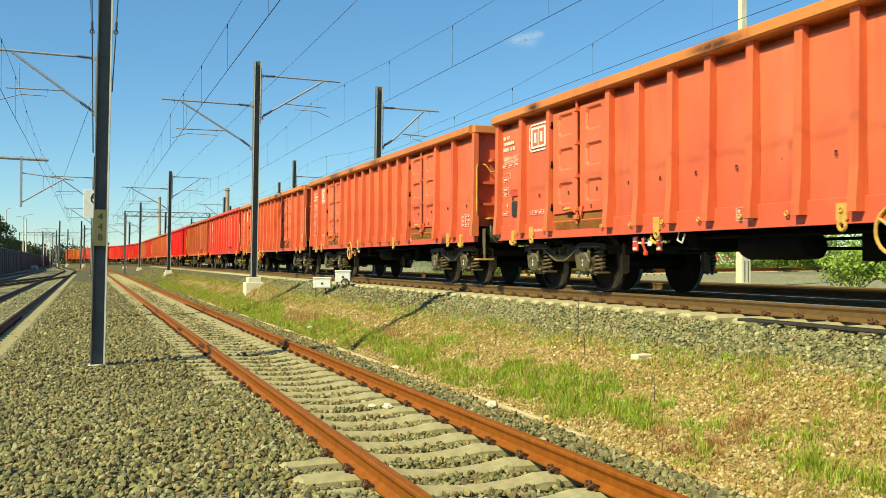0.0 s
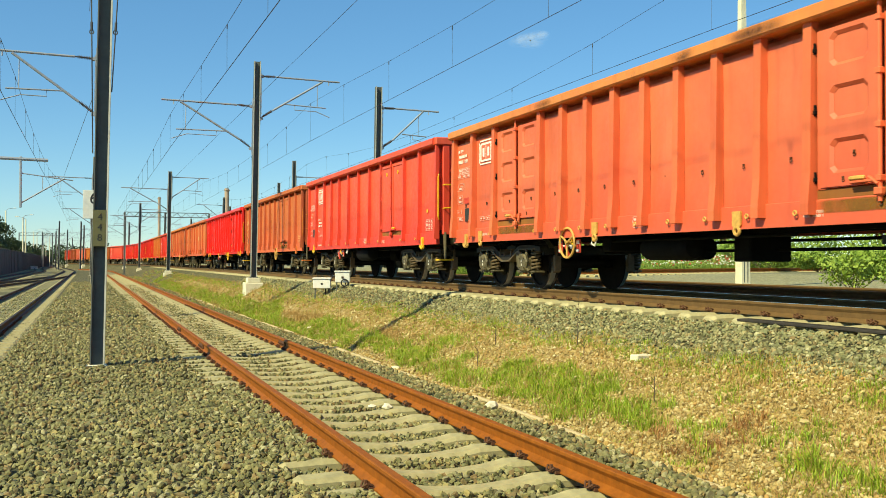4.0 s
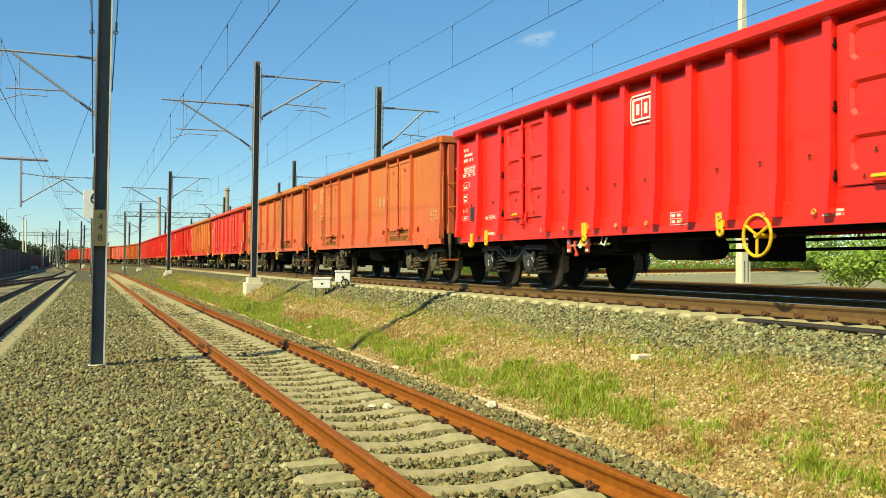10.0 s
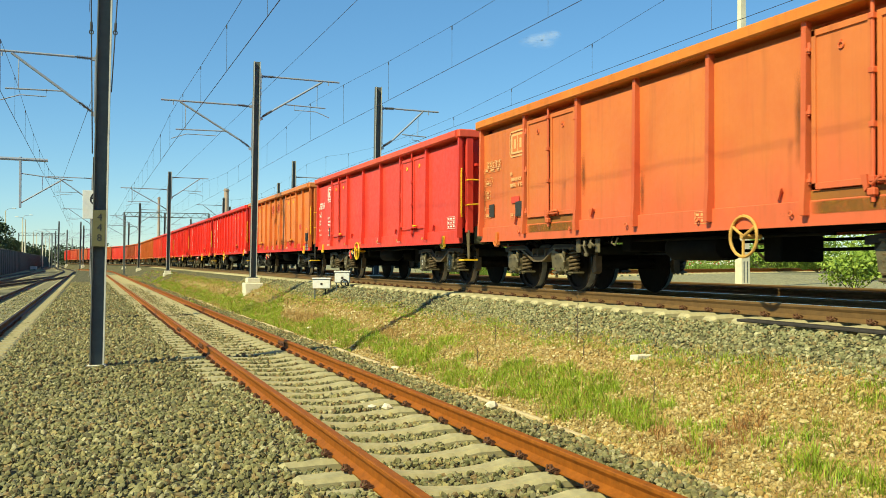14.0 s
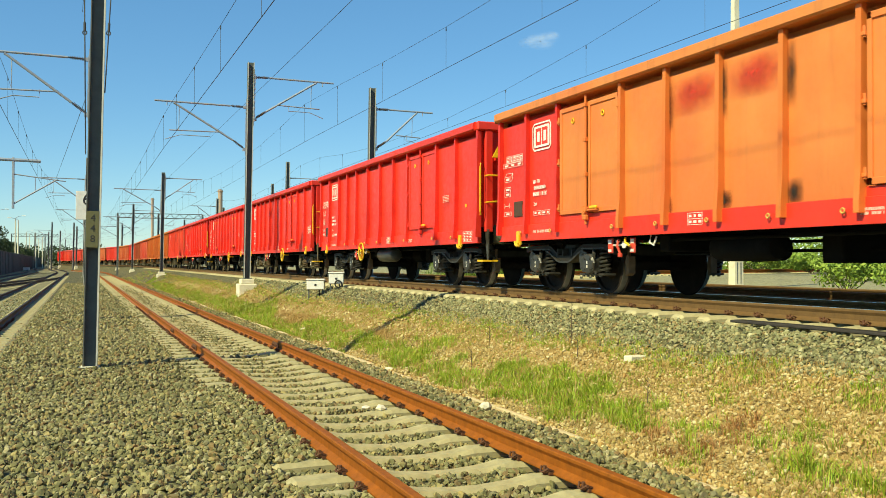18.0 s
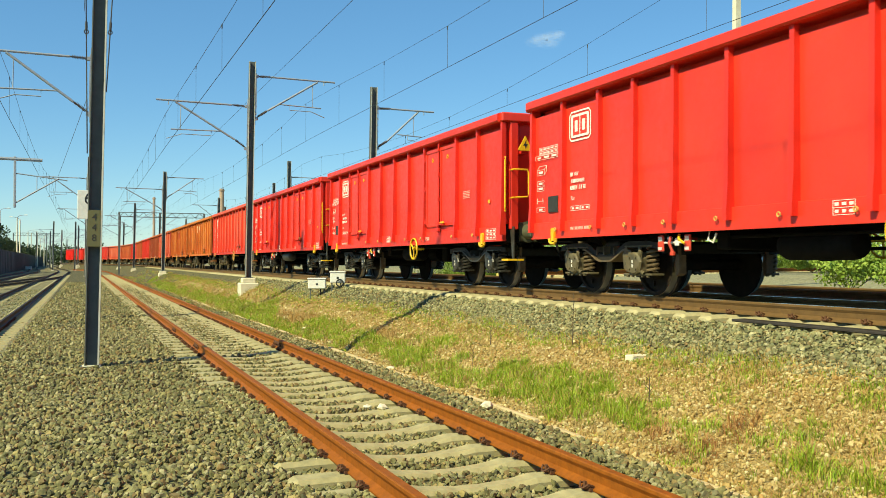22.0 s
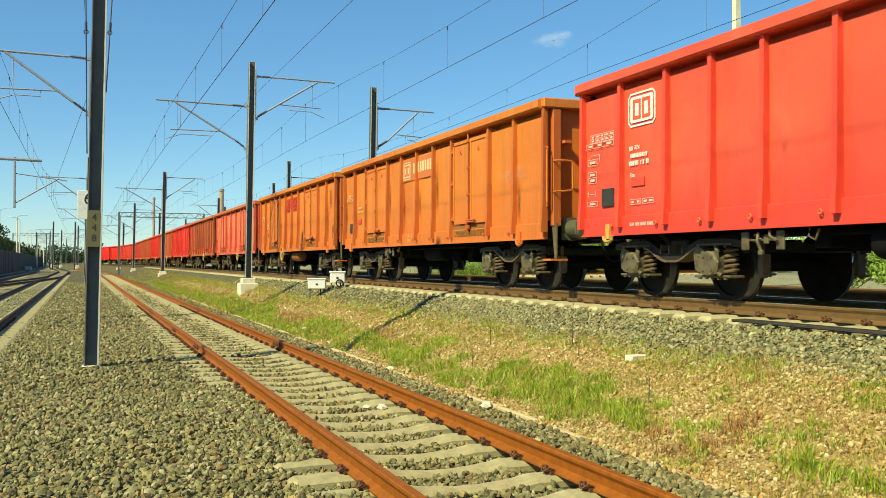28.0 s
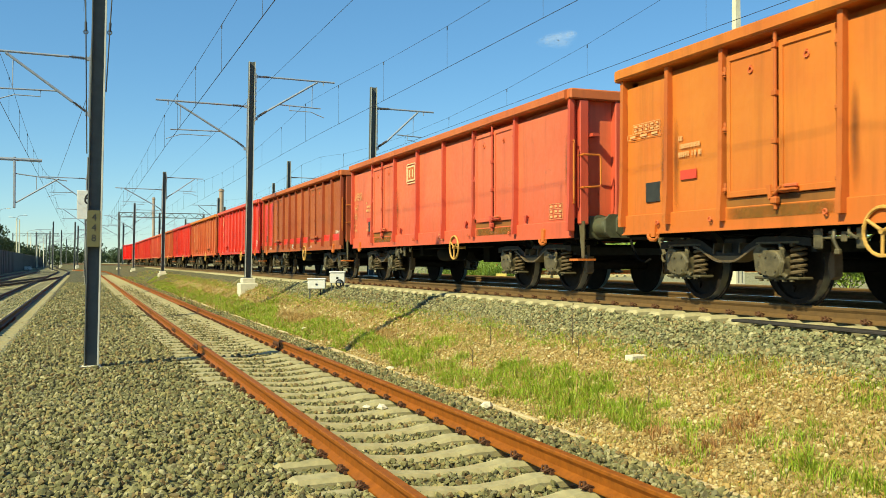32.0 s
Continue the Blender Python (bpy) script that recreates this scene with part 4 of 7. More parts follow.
def build_wagon(long, bays=None):
    """A four-axle open wagon at rest at the origin; the camera's side is -x, the tail +y."""
    bays = bays or (L_BAYS if long else S_BAYS)
    half = sum(w for w, _ in bays) / 2
    top = 3.23 if long else 3.26
    w = thing("open_wagon", Matrix.Identity(4), "four-axle open freight wagon", "freight wagon", "wagons of the train")
    paint_m = M["black"]
    depth, pw = (0.12, 0.125) if long else (0.095, 0.075)
    rnd = random.Random(7 if long else 3)
    for sx in (-1, 1):
        turn = Matrix.Rotation(0 if sx > 0 else math.pi, 4, "Z")   # the side's own frame has x outwards
        m = turn @ Matrix.Translation((HW, 0, 0))
        ends = [half]
        for bw, _ in bays:
            ends.append(ends[-1] - bw)
        # floor beam along the side, and the lower panel edge
        sill = B().box(-0.10, 0.035, -half, half, 0.89, 1.16, m, 0.008).box(-0.05, 0.05, -half, half, 0.885, 0.905, m)
        part("side_sill", sill, paint_m, w)["paint"] = 1
        rail_b = B().prism([(HW - 0.20, top - 0.17), (HW + depth + 0.03, top - 0.17), (HW + depth + 0.055, top - 0.145), (HW + depth + 0.055, top - 0.03), (HW + depth, top),
                            (HW - 0.20, top)], -half - 0.02, half + 0.02)
        rail_b.v = [tuple(turn @ Vector(v)) for v in rail_b.v]
        part("top_rail", rail_b, paint_m, w)["paint"] = 2
        for i, (bw, door) in enumerate(bays):
            y1, y0 = ends[i], ends[i + 1]
            if door:
                ym = (y0 + y1) / 2
                z0, z1 = 1.27, top - 0.285
                jamb = B().box(-0.20, -0.175, y0, y1, z1 - 0.02, top - 0.165, m).box(-0.20, -0.005, y0, y1, z1 - 0.012, z1, m).box(-0.16, -0.14, y0, y1, 1.15, z1 - 0.015, m)
                part("door_jamb", jamb, paint_m, w)["paint"] = 1
                for a, c in ((y0 + 0.085, ym - 0.03), (ym + 0.03, y1 - 0.085)):
                    lf = leaf(long, a, c, z0, z1, sx)
                    lf.v = [tuple(m @ Vector(v)) for v in lf.v]
                    part("door_leaf", lf, paint_m, w)["paint"] = 3
                    if sx < 0 and not long:
                        ob = part("door_ring", DOOR_RING, None, w)
                        ob.matrix_local = m @ Matrix.Translation((0.045, (a + c) / 2, z1 - 0.24))
                        ob["paint"] = 5
                    elif sx < 0:
                        for zz, dy in ((z0 + 0.33, 0.06), (z0 + 0.07, -0.06)):
                            part("tie_loop", LOOP, None, w).matrix_local = m @ Matrix.Translation((0.012 if zz > 1.5 else 0.042, (a + c) / 2 + dy, zz))
                part("door_sill", B().box(-0.03, 0.02, y0, y1, 1.15, 1.26, m), paint_m, w)["paint"] = 4
                bar = B().rod(m @ Vector((0.075, ym, z0 - 0.18)), m @ Vector((0.075, ym, z1 + 0.10)), 0.022, 8)
                for k in range(4):
                    zz = z0 + 0.05 + k * (z1 - z0 - 0.1) / 3
                    bar.box(0.035, 0.11, ym - 0.034, ym + 0.034, zz - 0.03, zz + 0.03, m, 0.006)
                bar.box(0.05, 0.12, ym - 0.05, ym + 0.05, z0 - 0.12, z0 - 0.04, m, 0.012)
                part("locking_bar", bar, paint_m, w)["paint"] = 1
                for yk in (y0 + 0.055, y1 - 0.055) if sx < 0 else ():
                    for zz in (z0 + 0.12, (z0 + z1) / 2, z1 - 0.18):
                        ob = part("hinge", HINGE, None, w)
                        ob.matrix_local = m @ Matrix.Translation((0.05, yk, zz))
                        if not long:
                            ob["paint"] = 1
                q = -1 if long else 1
                lo, hi = sorted((ym + q * 0.08, ym + q * 0.36))
                arm = B().rod(m @ Vector((0.10, ym, z0 - 0.01)), m @ Vector((0.10, ym + q * 0.12, z0 + 0.07)), 0.018, 7).box(0.075, 0.115, lo, hi, z0 + 0.015, z0 + 0.045, m, 0.008)
                arm.box(0.02, 0.075, ym + q * 0.20 - 0.02, ym + q * 0.20 + 0.02, z0 + 0.0, z0 + 0.06, m, 0.006)
                part("handle_arm", arm, paint_m, w)["paint"] = 1
                lo, hi = sorted((ym + q * 0.17, ym + q * 0.37))
                part("door_handle", B().box(0.08, 0.125, lo, hi, z0 + 0.047, z0 + 0.092, m, 0.012), M["yellow"], w, "door handle")["paint"] = 5
                for yk in (ym - 1.38, ym + 1.38) if sx < 0 and bays is U_BAYS else ():
                    if -half + 0.3 < yk < half - 0.3:
                        lug = B().prism([(yk - 0.07, 1.30), (yk + 0.05, 1.32), (yk + 0.0, 1.19), (yk - 0.02, 1.19)], 0.035, 0.06, "X")
                        lug.v = [tuple(m @ Vector(v)) for v in lug.v]
                        lug.box(-0.01, 0.04, yk - 0.02, yk + 0.02, 1.27, 1.31, m)
                        part("lashing_lug", lug, paint_m, w)["paint"] = 1
                fork = B().prism([(ym - q * 0.17, z0 + 0.10), (ym - q * 0.09, z0 + 0.10), (ym - q * 0.075, z0 - 0.03), (ym - q * 0.12, z0 - 0.07)], 0.05, 0.075, "X")
                fork.v = [tuple(m @ Vector(v)) for v in fork.v]
                part("door_stop", fork, paint_m, w)["paint"] = 1
            else:
                # slightly dented sheet
                nx, nz = 6, 7
                zt = top - 0.285
                vs, fs = [], []
                sd = rnd.random() * 50
                dent = 0.010 if sx < 0 and y0 < 1.62 - half < y1 else 0.046
                for a in range(nx):
                    for c in range(nz):
                        u, v = a / (nx - 1), c / (nz - 1)
                        d = 0.0 if a in (0, nx - 1) or c in (0, nz - 1) else dent * noise.noise((sd + u * 2.2, v * 2.6, sx * 3.0)) - 0.004
                        vs.append((d, y0 + (y1 - y0) * u, 1.14 + (zt - 1.14) * v))
                        vs.append((d - 0.012, y0 + (y1 - y0) * u, 1.14 + (zt - 1.14) * v))
                for a in range(nx - 1):
                    for c in range(nz - 1):
                        i0, i1, i2, i3 = (a * nz + c) * 2, ((a + 1) * nz + c) * 2, ((a + 1) * nz + c + 1) * 2, (a * nz + c + 1) * 2
                        fs += [(i0, i1, i2, i3), (i0 + 1, i3 + 1, i2 + 1, i1 + 1)]
                # the sheet ends below the top rail; a recessed strip closes the gap
                pb = B().add([m @ Vector(v) for v in vs], fs).box(-0.20, -0.004, y0, y1, zt - 0.012, zt + 0.002, m).box(-0.20, -0.175, y0, y1, zt, top - 0.165, m)
                if long and sx < 0:
                    part("tie_loop", LOOP, None, w).matrix_local = m @ Matrix.Translation((0.012, (y0 + y1) / 2 + 0.05, 1.62))
                ob = part("side_panel", pb, paint_m, w, smooth=True)
                ob["paint"], ob["bay"] = 6, i
        for i, y in enumerate(ends):
            k = 0 if 0 < i < len(ends) - 1 else (0.5 if i else -0.5)
            yc = y + k * pw * (-1 if i == 0 else 1) * (1 if i == 0 else 1)
            a, c = yc - pw / 2, yc + pw / 2
            pb = B().add([m @ Vector(v) for v in (
                (0, a, 1.0), (depth * 1.25, a, 1.0), (depth * 1.25, a, 1.12), (depth, a, 1.45), (depth * 0.8, a, top - 0.165), (0, a, top - 0.165),
                (0, c, 1.0), (depth * 1.25, c, 1.0), (depth * 1.25, c, 1.12), (depth, c, 1.45), (depth * 0.8, c, top - 0.165), (0, c, top - 0.165))],
                [(0, 1, 2, 3, 4, 5), (11, 10, 9, 8, 7, 6), (0, 6, 7, 1), (1, 7, 8, 2), (2, 8, 9, 3), (3, 9, 10, 4), (4, 10, 11, 5), (5, 11, 6, 0)])
            sp = part("side_post", pb, paint_m, w)
            sp["paint"], sp["bay"] = 1, i
        for y in ends[1:-1] if sx < 0 else ():
            ob = part("lashing_ring", RING, None, w)
            ob.matrix_local = m @ Matrix.Translation((0.075, y - 0.22, 1.03))
            ob["paint"] = 5
        for y in (-half + 0.80, half - 0.9) if not long else (-half + 0.7, half - 0.69):
            hooks = B().prism([(y - 0.055, 1.03), (y - 0.045, 0.84), (y + 0.045, 0.84), (y + 0.055, 1.03), (y + 0.03, 1.06), (y - 0.03, 1.06)], 0.028, 0.07, "X")
            hooks.pipe([(0.06, y - 0.115, 0.885), (0.06, y - 0.105, 0.835), (0.06, y - 0.05, 0.80), (0.06, y + 0.05, 0.80), (0.06, y + 0.105, 0.835), (0.06, y + 0.115, 0.885)], 0.026, 7)
            hooks.v = [tuple(m @ Vector(v)) for v in hooks.v]
            part("towing_hook", hooks, M["yellow"], w, "yellow shunting hook")["paint"] = 7
        for d in (1.45, 5.9, 9.25, 13.1) if long else ():
            y = d - half
            eye = B().prism([(y - 0.075, 1.10), (y + 0.075, 1.10), (y + 0.075, 0.93), (y + 0.045, 0.90), (y - 0.045, 0.90), (y - 0.075, 0.93)], 0.045, 0.068, "X")
            eye.ring((0.056, y, 0.865), 0.046, 0.022, "X", 16, 6)
            eye.v = [tuple(m @ Vector(v)) for v in eye.v]
            ob = part("lashing_eye", eye, M["yellow"], w, "yellow plate with a lashing eye")
            ob["paint"], ob["mid"] = 7, 2 < d < 12
        # lettering, in the side's frame; the tail end is at k * half there
        k = sx
        lines = (("number_lettering", ((1.32, 1.41, 1.86, 0.062, 1, 0.03), (1.32, 1.77, 1.755, 0.058, 1, 0.03), (1.32, 1.83, 1.645, 0.066, 1, 0.03))),
                 ("small_lettering", ((1.36, 1.94, 1.01, 0.048, 1, 0.05), (2 * half - 4.2, 2 * half - 3.9, 1.02, 0.03, 2, 0.012))),
                 ("notice_lettering", ((2 * half - 1.95, 2 * half - 1.60, 1.92, 0.016, 5, 0.016),)))
        for nm, rows_ in lines if sx < 0 else ():
            lt = B()
            for q, (d0, d1, z, h, rows, gap) in enumerate(rows_):
                bars(lt, half - d1, half - d0, z, h, rows, gap, len(nm) + 7 * q)
            lt.v = [tuple(m @ Vector((x + (0.021 if z < 1.16 else 0.0), y * k, z))) for x, y, z in lt.v]
            ob = part(nm, lt, M["letter"], w, "white stencilled marking")
            tagged(ob, kind="stuff")["paint"] = 8
        if sx < 0:
            for word, d, z, size in (("RIV", 1.52, 1.89, 0.09), ("Eanos" if long else "Eas", 1.44 if long else 1.40, 1.51, 0.09)):
                tm = text_mesh("class_word", word, size, Matrix.Translation((0.017, -(half - d), z)) @ Matrix.Rotation(math.pi / 2, 4, "Z") @ Matrix.Rotation(math.pi / 2, 4, "X"), M["letter"], 0.001)
                tm.transform(m)
                part("class_word", tm, None, w, "white stencilled word")["paint"] = 8
        rim, marks = emblem_parts(half - 1.62, 2.41, 0.48)
        for g in (rim, *marks):
            g.v = [tuple(m @ Vector((x, y * k, z))) for x, y, z in g.v]
        if sx < 0:
            em = part("emblem", rim, M["letter"], w, "pale framed emblem")
            em["paint"] = 8
            for g in marks:
                part("emblem_stroke", g, M["red_label"], em, "red stroke of the emblem")
        pl = B().box(0.005, 0.03, -0.165, 0.165, -0.135, 0.135, None, 0.004)
        pl.v = [tuple(Matrix.Translation((0, 0, 0)) @ (m @ Vector((x, y + (half - (1.72 if bays is U_BAYS else 0.74)) * (-1 if sx < 0 else 1), z + 1.455)))) for x, y, z in pl.v]
        part("label_holder", pl, M["dark_plate"], w, "dark label holder")
        # steps and handles at the corners
        for e in (-1, 1):
            ye = e * (half - 0.28)
            hr = B().pipe([m @ Vector(p) for p in ((0.0, e * (half + 0.0), 1.44), (0.03, e * (half + 0.13), 1.44), (0.05, e * (half + 0.15), 1.50), (0.05, e * (half + 0.15), 2.38), (0.03, e * (half + 0.13), 2.43), (0.0, e * (half + 0.0), 2.43))], 0.017, 6)
            if e * sx < 0:
                part("handrail", hr, M["yellow"], w, "yellow handrail")["paint"] = 7
                part("step_bracket", B().add([m @ Vector((x, e * (half + y), z)) for x in (-0.125, -0.105) for y, z in ((0.03, 1.15), (0.20, 1.15), (0.19, 0.56), (0.12, 0.56))],
                                             [(0, 1, 2, 3), (7, 6, 5, 4), (0, 4, 5, 1), (1, 5, 6, 2), (2, 6, 7, 3), (3, 7, 4, 0)]), M["bogie"], w)
                st = B().box(-0.26, 0.06, e * (half + 0.16) - 0.14, e * (half + 0.16) + 0.14, 0.52, 0.555, m)
                part("footstep", st, M["yellow"], w, "yellow footstep")["paint"] = 7
        # hand brake wheel
        yw = -2.24 if long else -1.7 if bays is T_BAYS else 1.5
        hwb = B().ring((0, 0, 0), 0.24, 0.020, "X", 24, 6)
        for k in range(3):
            a = k * math.tau / 3 + 0.5
            hwb.rod((0, 0, 0), (0, 0.24 * math.cos(a), 0.24 * math.sin(a)), 0.018, 6)
        hwb.rod((-0.25, 0, 0), (0.03, 0, 0), 0.03, 8)
        hwb.v = [tuple(m @ (Vector(v) + Vector((0.06, yw, 0.80)))) for v in hwb.v]
        part("brake_wheel", hwb, M["yellow"], w, "round hand brake wheel")["paint"] = 7
    # ends
    for e in (-1, 1):
        yw = e * (half - 0.06)
        lo, hi = min(yw, yw + e * 0.05), max(yw, yw + e * 0.05)
        part("end_wall", B().box(-HW, HW, lo, hi, 1.14, top - 0.16), paint_m, w)["paint"] = 1
        part("end_top_rail", B().box(-HW - 0.1, HW + 0.1, min(yw, yw + e * 0.2), max(yw, yw + e * 0.2), top - 0.17, top - 0.002, None, 0.02), paint_m, w)["paint"] = 2
        for x in (-1.2, -0.55, 0.55, 1.2) if not long else (-0.8, 0.8):
            part("end_post", B().box(x - 0.08, x + 0.08, min(yw, yw + e * 0.18), max(yw, yw + e * 0.18), 1.1, top - 0.17, None, 0.015), paint_m, w)["paint"] = 1
        if long:
            if e < 0:
                gr = B().pipe([(-0.10, yw + e * 0.05, 2.92), (-0.10, yw + e * 0.32, 2.86), (-0.10, yw + e * 0.36, 2.70), (-0.10, yw + e * 0.36, 1.45), (-0.10, yw + e * 0.30, 1.36), (-0.10, yw + e * 0.05, 1.34)], 0.018, 7)
                part("grab_pole", gr, paint_m, w, "tall bent end handrail")["paint"] = 7
                st = B().box(-1.18, -0.75, yw + e * 0.34, yw + e * 0.06, 1.34, 1.37).rod((-0.97, yw + e * 0.06, 1.22), (-0.97, yw + e * 0.30, 1.34), 0.018, 6)
                part("end_step", st, M["yellow"], w, "small yellow end step")["paint"] = 7
            for zz in (1.62, 2.05):
                part("step_beam", B().box(-1.25, 1.25, min(yw, yw + e * 0.16), max(yw, yw + e * 0.16), zz, zz + 0.05), paint_m, w)["paint"] = 1
        if e < 0:
            tri = B().prism([(-1.04 - 0.15, 2.55), (-1.04 + 0.15, 2.55), (-1.04, 2.82)], yw + e * 0.30, yw + e * 0.275)
            hz = part("hazard_sign", tri, M["yellow"], w, "yellow triangular high-voltage sign")
            hz["paint"] = 9
            part("bolt_symbol", B().prism([(-1.04, 2.58), (-0.995, 2.67), (-1.03, 2.67), (-1.02, 2.75), (-1.085, 2.64), (-1.05, 2.64)], yw + e * 0.304, yw + e * 0.3), M["digit"], hz)
            part("sign_bracket", B().box(-1.10, -0.98, min(yw, yw + e * 0.275), max(yw, yw + e * 0.275), 2.50, 2.55), paint_m, w)["paint"] = 1
        part("buffer_beam", B().box(-1.32, 1.32, min(yw, yw + e * 0.08), max(yw, yw + e * 0.08), 0.86, 1.20, None, 0.01), M["black"], w)
        rl = B().pipe([(-1.24, yw + e * 0.06, 2.46), (-1.22, yw + e * 0.24, 2.42), (-1.14, yw + e * 0.28, 2.28), (-0.46, yw + e * 0.28, 2.25), (-0.38, yw + e * 0.24, 2.38), (-0.36, yw + e * 0.06, 2.42)], 0.016)
        if not long:
            rl = B().pipe([(-1.27, yw + e * 0.1, 2.2), (-1.27, yw + e * 0.27, 2.2), (-1.0, yw + e * 0.29, 2.2), (-0.97, yw + e * 0.29, 2.15), (-0.97, yw + e * 0.29, 1.74), (-1.0, yw + e * 0.29, 1.70), (-1.27, yw + e * 0.27, 1.68), (-1.27, yw + e * 0.1, 1.68)], 0.016)
        part("end_rail", rl, M["yellow"], w, "end grab rail")["paint"] = 7
        for sx in (-1, 1):
            bb = buffer_mesh(sx)
            bb.v = [(x, yw + e * (0.08 + y), z) for x, y, z in bb.v]
            part("buffer", bb, M["buffer"], w, "grey-green buffer with a broad head", smooth=True)
        ck = B().box(-0.05, 0.05, min(yw, yw + e * 0.42), max(yw, yw + e * 0.42), 0.98, 1.10, None, 0.02)
        ck.ring((0, yw + e * 0.5, 0.95), 0.09, 0.024, "X", 12, 6).rod((0, yw + e * 0.45, 0.9), (0, yw + e * 0.62, 0.62), 0.03).ring((0, yw + e * 0.62, 0.58), 0.07, 0.02, "X", 12, 6)
        part("screw_coupling", ck, M["bogie"], w)
        hose = B().pipe([(0.3, yw + e * 0.1, 0.86), (0.31, yw + e * 0.2, 0.72), (0.31, yw + e * 0.34, 0.58), (0.28, yw + e * 0.5, 0.52), (0.25, yw + e * 0.6, 0.58)], 0.022)
        part("brake_hose", hose, M["black"], w)
        hose = B().pipe([(-0.3, yw + e * 0.1, 0.86), (-0.31, yw + e * 0.2, 0.70), (-0.31, yw + e * 0.34, 0.55), (-0.28, yw + e * 0.5, 0.50), (-0.25, yw + e * 0.6, 0.55)], 0.022)
        part("brake_hose", hose, M["black"], w)
    # floor and underframe
    part("floor", B().box(-HW + 0.02, HW - 0.02, -half + 0.07, half - 0.07, 1.17, 1.24), M["bogie"], w)
    und = B()
    for x in (-0.2, 0.2):
        und.box(x - 0.07, x + 0.07, -half + 0.05, half - 0.05, 0.88, 1.16)
    for k in range(9):
        y = -half + 0.8 + k * (2 * half - 1.6) / 8
        und.box(-1.25, 1.25, y - 0.05, y + 0.05, 0.98, 1.16)
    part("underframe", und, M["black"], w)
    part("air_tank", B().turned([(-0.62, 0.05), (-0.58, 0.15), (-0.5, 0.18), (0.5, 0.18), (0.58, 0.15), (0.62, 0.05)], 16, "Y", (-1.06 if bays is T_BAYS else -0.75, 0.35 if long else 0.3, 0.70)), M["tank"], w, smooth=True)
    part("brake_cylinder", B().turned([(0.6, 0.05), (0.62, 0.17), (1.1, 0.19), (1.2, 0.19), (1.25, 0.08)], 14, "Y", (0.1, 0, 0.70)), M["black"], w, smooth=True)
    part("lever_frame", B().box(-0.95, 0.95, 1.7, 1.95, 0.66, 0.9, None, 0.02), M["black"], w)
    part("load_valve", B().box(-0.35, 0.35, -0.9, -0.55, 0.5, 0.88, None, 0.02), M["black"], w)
    for x, y, z in ((-0.9, 2.4, 0.82), (0.1, 3.6, 0.66), (0.6, 3.0, 0.8)):
        part("pull_rod", B().rod((x, -y, z), (x, y, z), 0.022), M["black"], w)
    for y0 in (2.62, 2.02):
        part("brake_panel", B().box(-1.31, -1.28, y0, y0 + 0.13, 0.64, 0.86, None, 0.01), M["red_label"], w, "red brake change-over plate")
        part("plate_mark", B().box(-1.314, -1.311, y0 + 0.02, y0 + 0.11, 0.78, 0.84).box(-1.314, -1.311, y0 + 0.02, y0 + 0.11, 0.66, 0.70), M["letter"], w)
    part("control_rod", B().rod((-1.28, 2.64, 0.76), (-1.28, 2.10, 0.76), 0.016).box(-1.31, -1.28, 2.44, 2.52, 0.80, 0.83).box(-1.31, -1.28, 2.28, 2.36, 0.71, 0.82, None, 0.01), M["letter"], w, "pale brake control rod")
    part("brake_lever", B().pipe([(-1.33, 2.42, 0.84), (-1.36, 2.40, 0.74), (-1.33, 2.36, 0.62)], 0.02).box(-1.36, -1.31, 2.33, 2.40, 0.58, 0.64, None, 0.01), M["red_label"], w, "red brake lever")
    part("release_handle", B().pipe([(-1.33, 2.22, 0.86), (-1.37, 2.18, 0.80), (-1.35, 2.08, 0.74)], 0.018), M["yellow"], w, "orange release handle")
    pr = B().pipe([(-1.3, 1.62, 0.90), (-1.34, 1.60, 0.78), (-1.34, 1.50, 0.74), (-1.32, 1.46, 0.86)], 0.013)
    part("pull_ring", pr, M["letter"], w, "pale pull ring")
    # bogies and wheels
    by = half - 1.95 if not long else half - 1.97
    for e in (-1, 1):
        bo = part("bogie", BOGIE[0], None, w)
        bo.matrix_local = Matrix.Translation((0, e * by, 0))
        for me in BOGIE[1]:
            part("axle_box", me, None, bo)
        for me in BOGIE[2]:
            part("coil_spring", me, None, bo)
        for me in BOGIE[3]:
            part("brake_shoe", me, None, bo)
        for me in BOGIE[4]:
            part("flange", me, None, bo)
        for ya in (-0.9, 0.9):
            for zk in (0.425, 0.49):
                part("axle_mark", MARK, None, bo).matrix_local = Matrix.Translation((-1.204, ya, zk - 0.005))
        for ya in (-0.9, 0.9):
            ws = part("wheelset", WHEELSET, None, w, "steel wheelset with bright treads")
            ws.matrix_local = Matrix.Translation((0, e * by + ya, WHEEL_R))
    return w, half


SHORT, HALF_S = build_wagon(False)
LONG, HALF_L = build_wagon(True)
PLAIN, HALF_T = build_wagon(False, T_BAYS)
TURNED, HALF_R = build_wagon(False, list(T_BAYS))
WIDE, HALF_U = build_wagon(False, U_BAYS)
KINDS = {"U": (WIDE, HALF_U), "S": (SHORT, HALF_S), "L": (LONG, HALF_L), "T": (PLAIN, HALF_T), "R": (TURNED, HALF_R)}

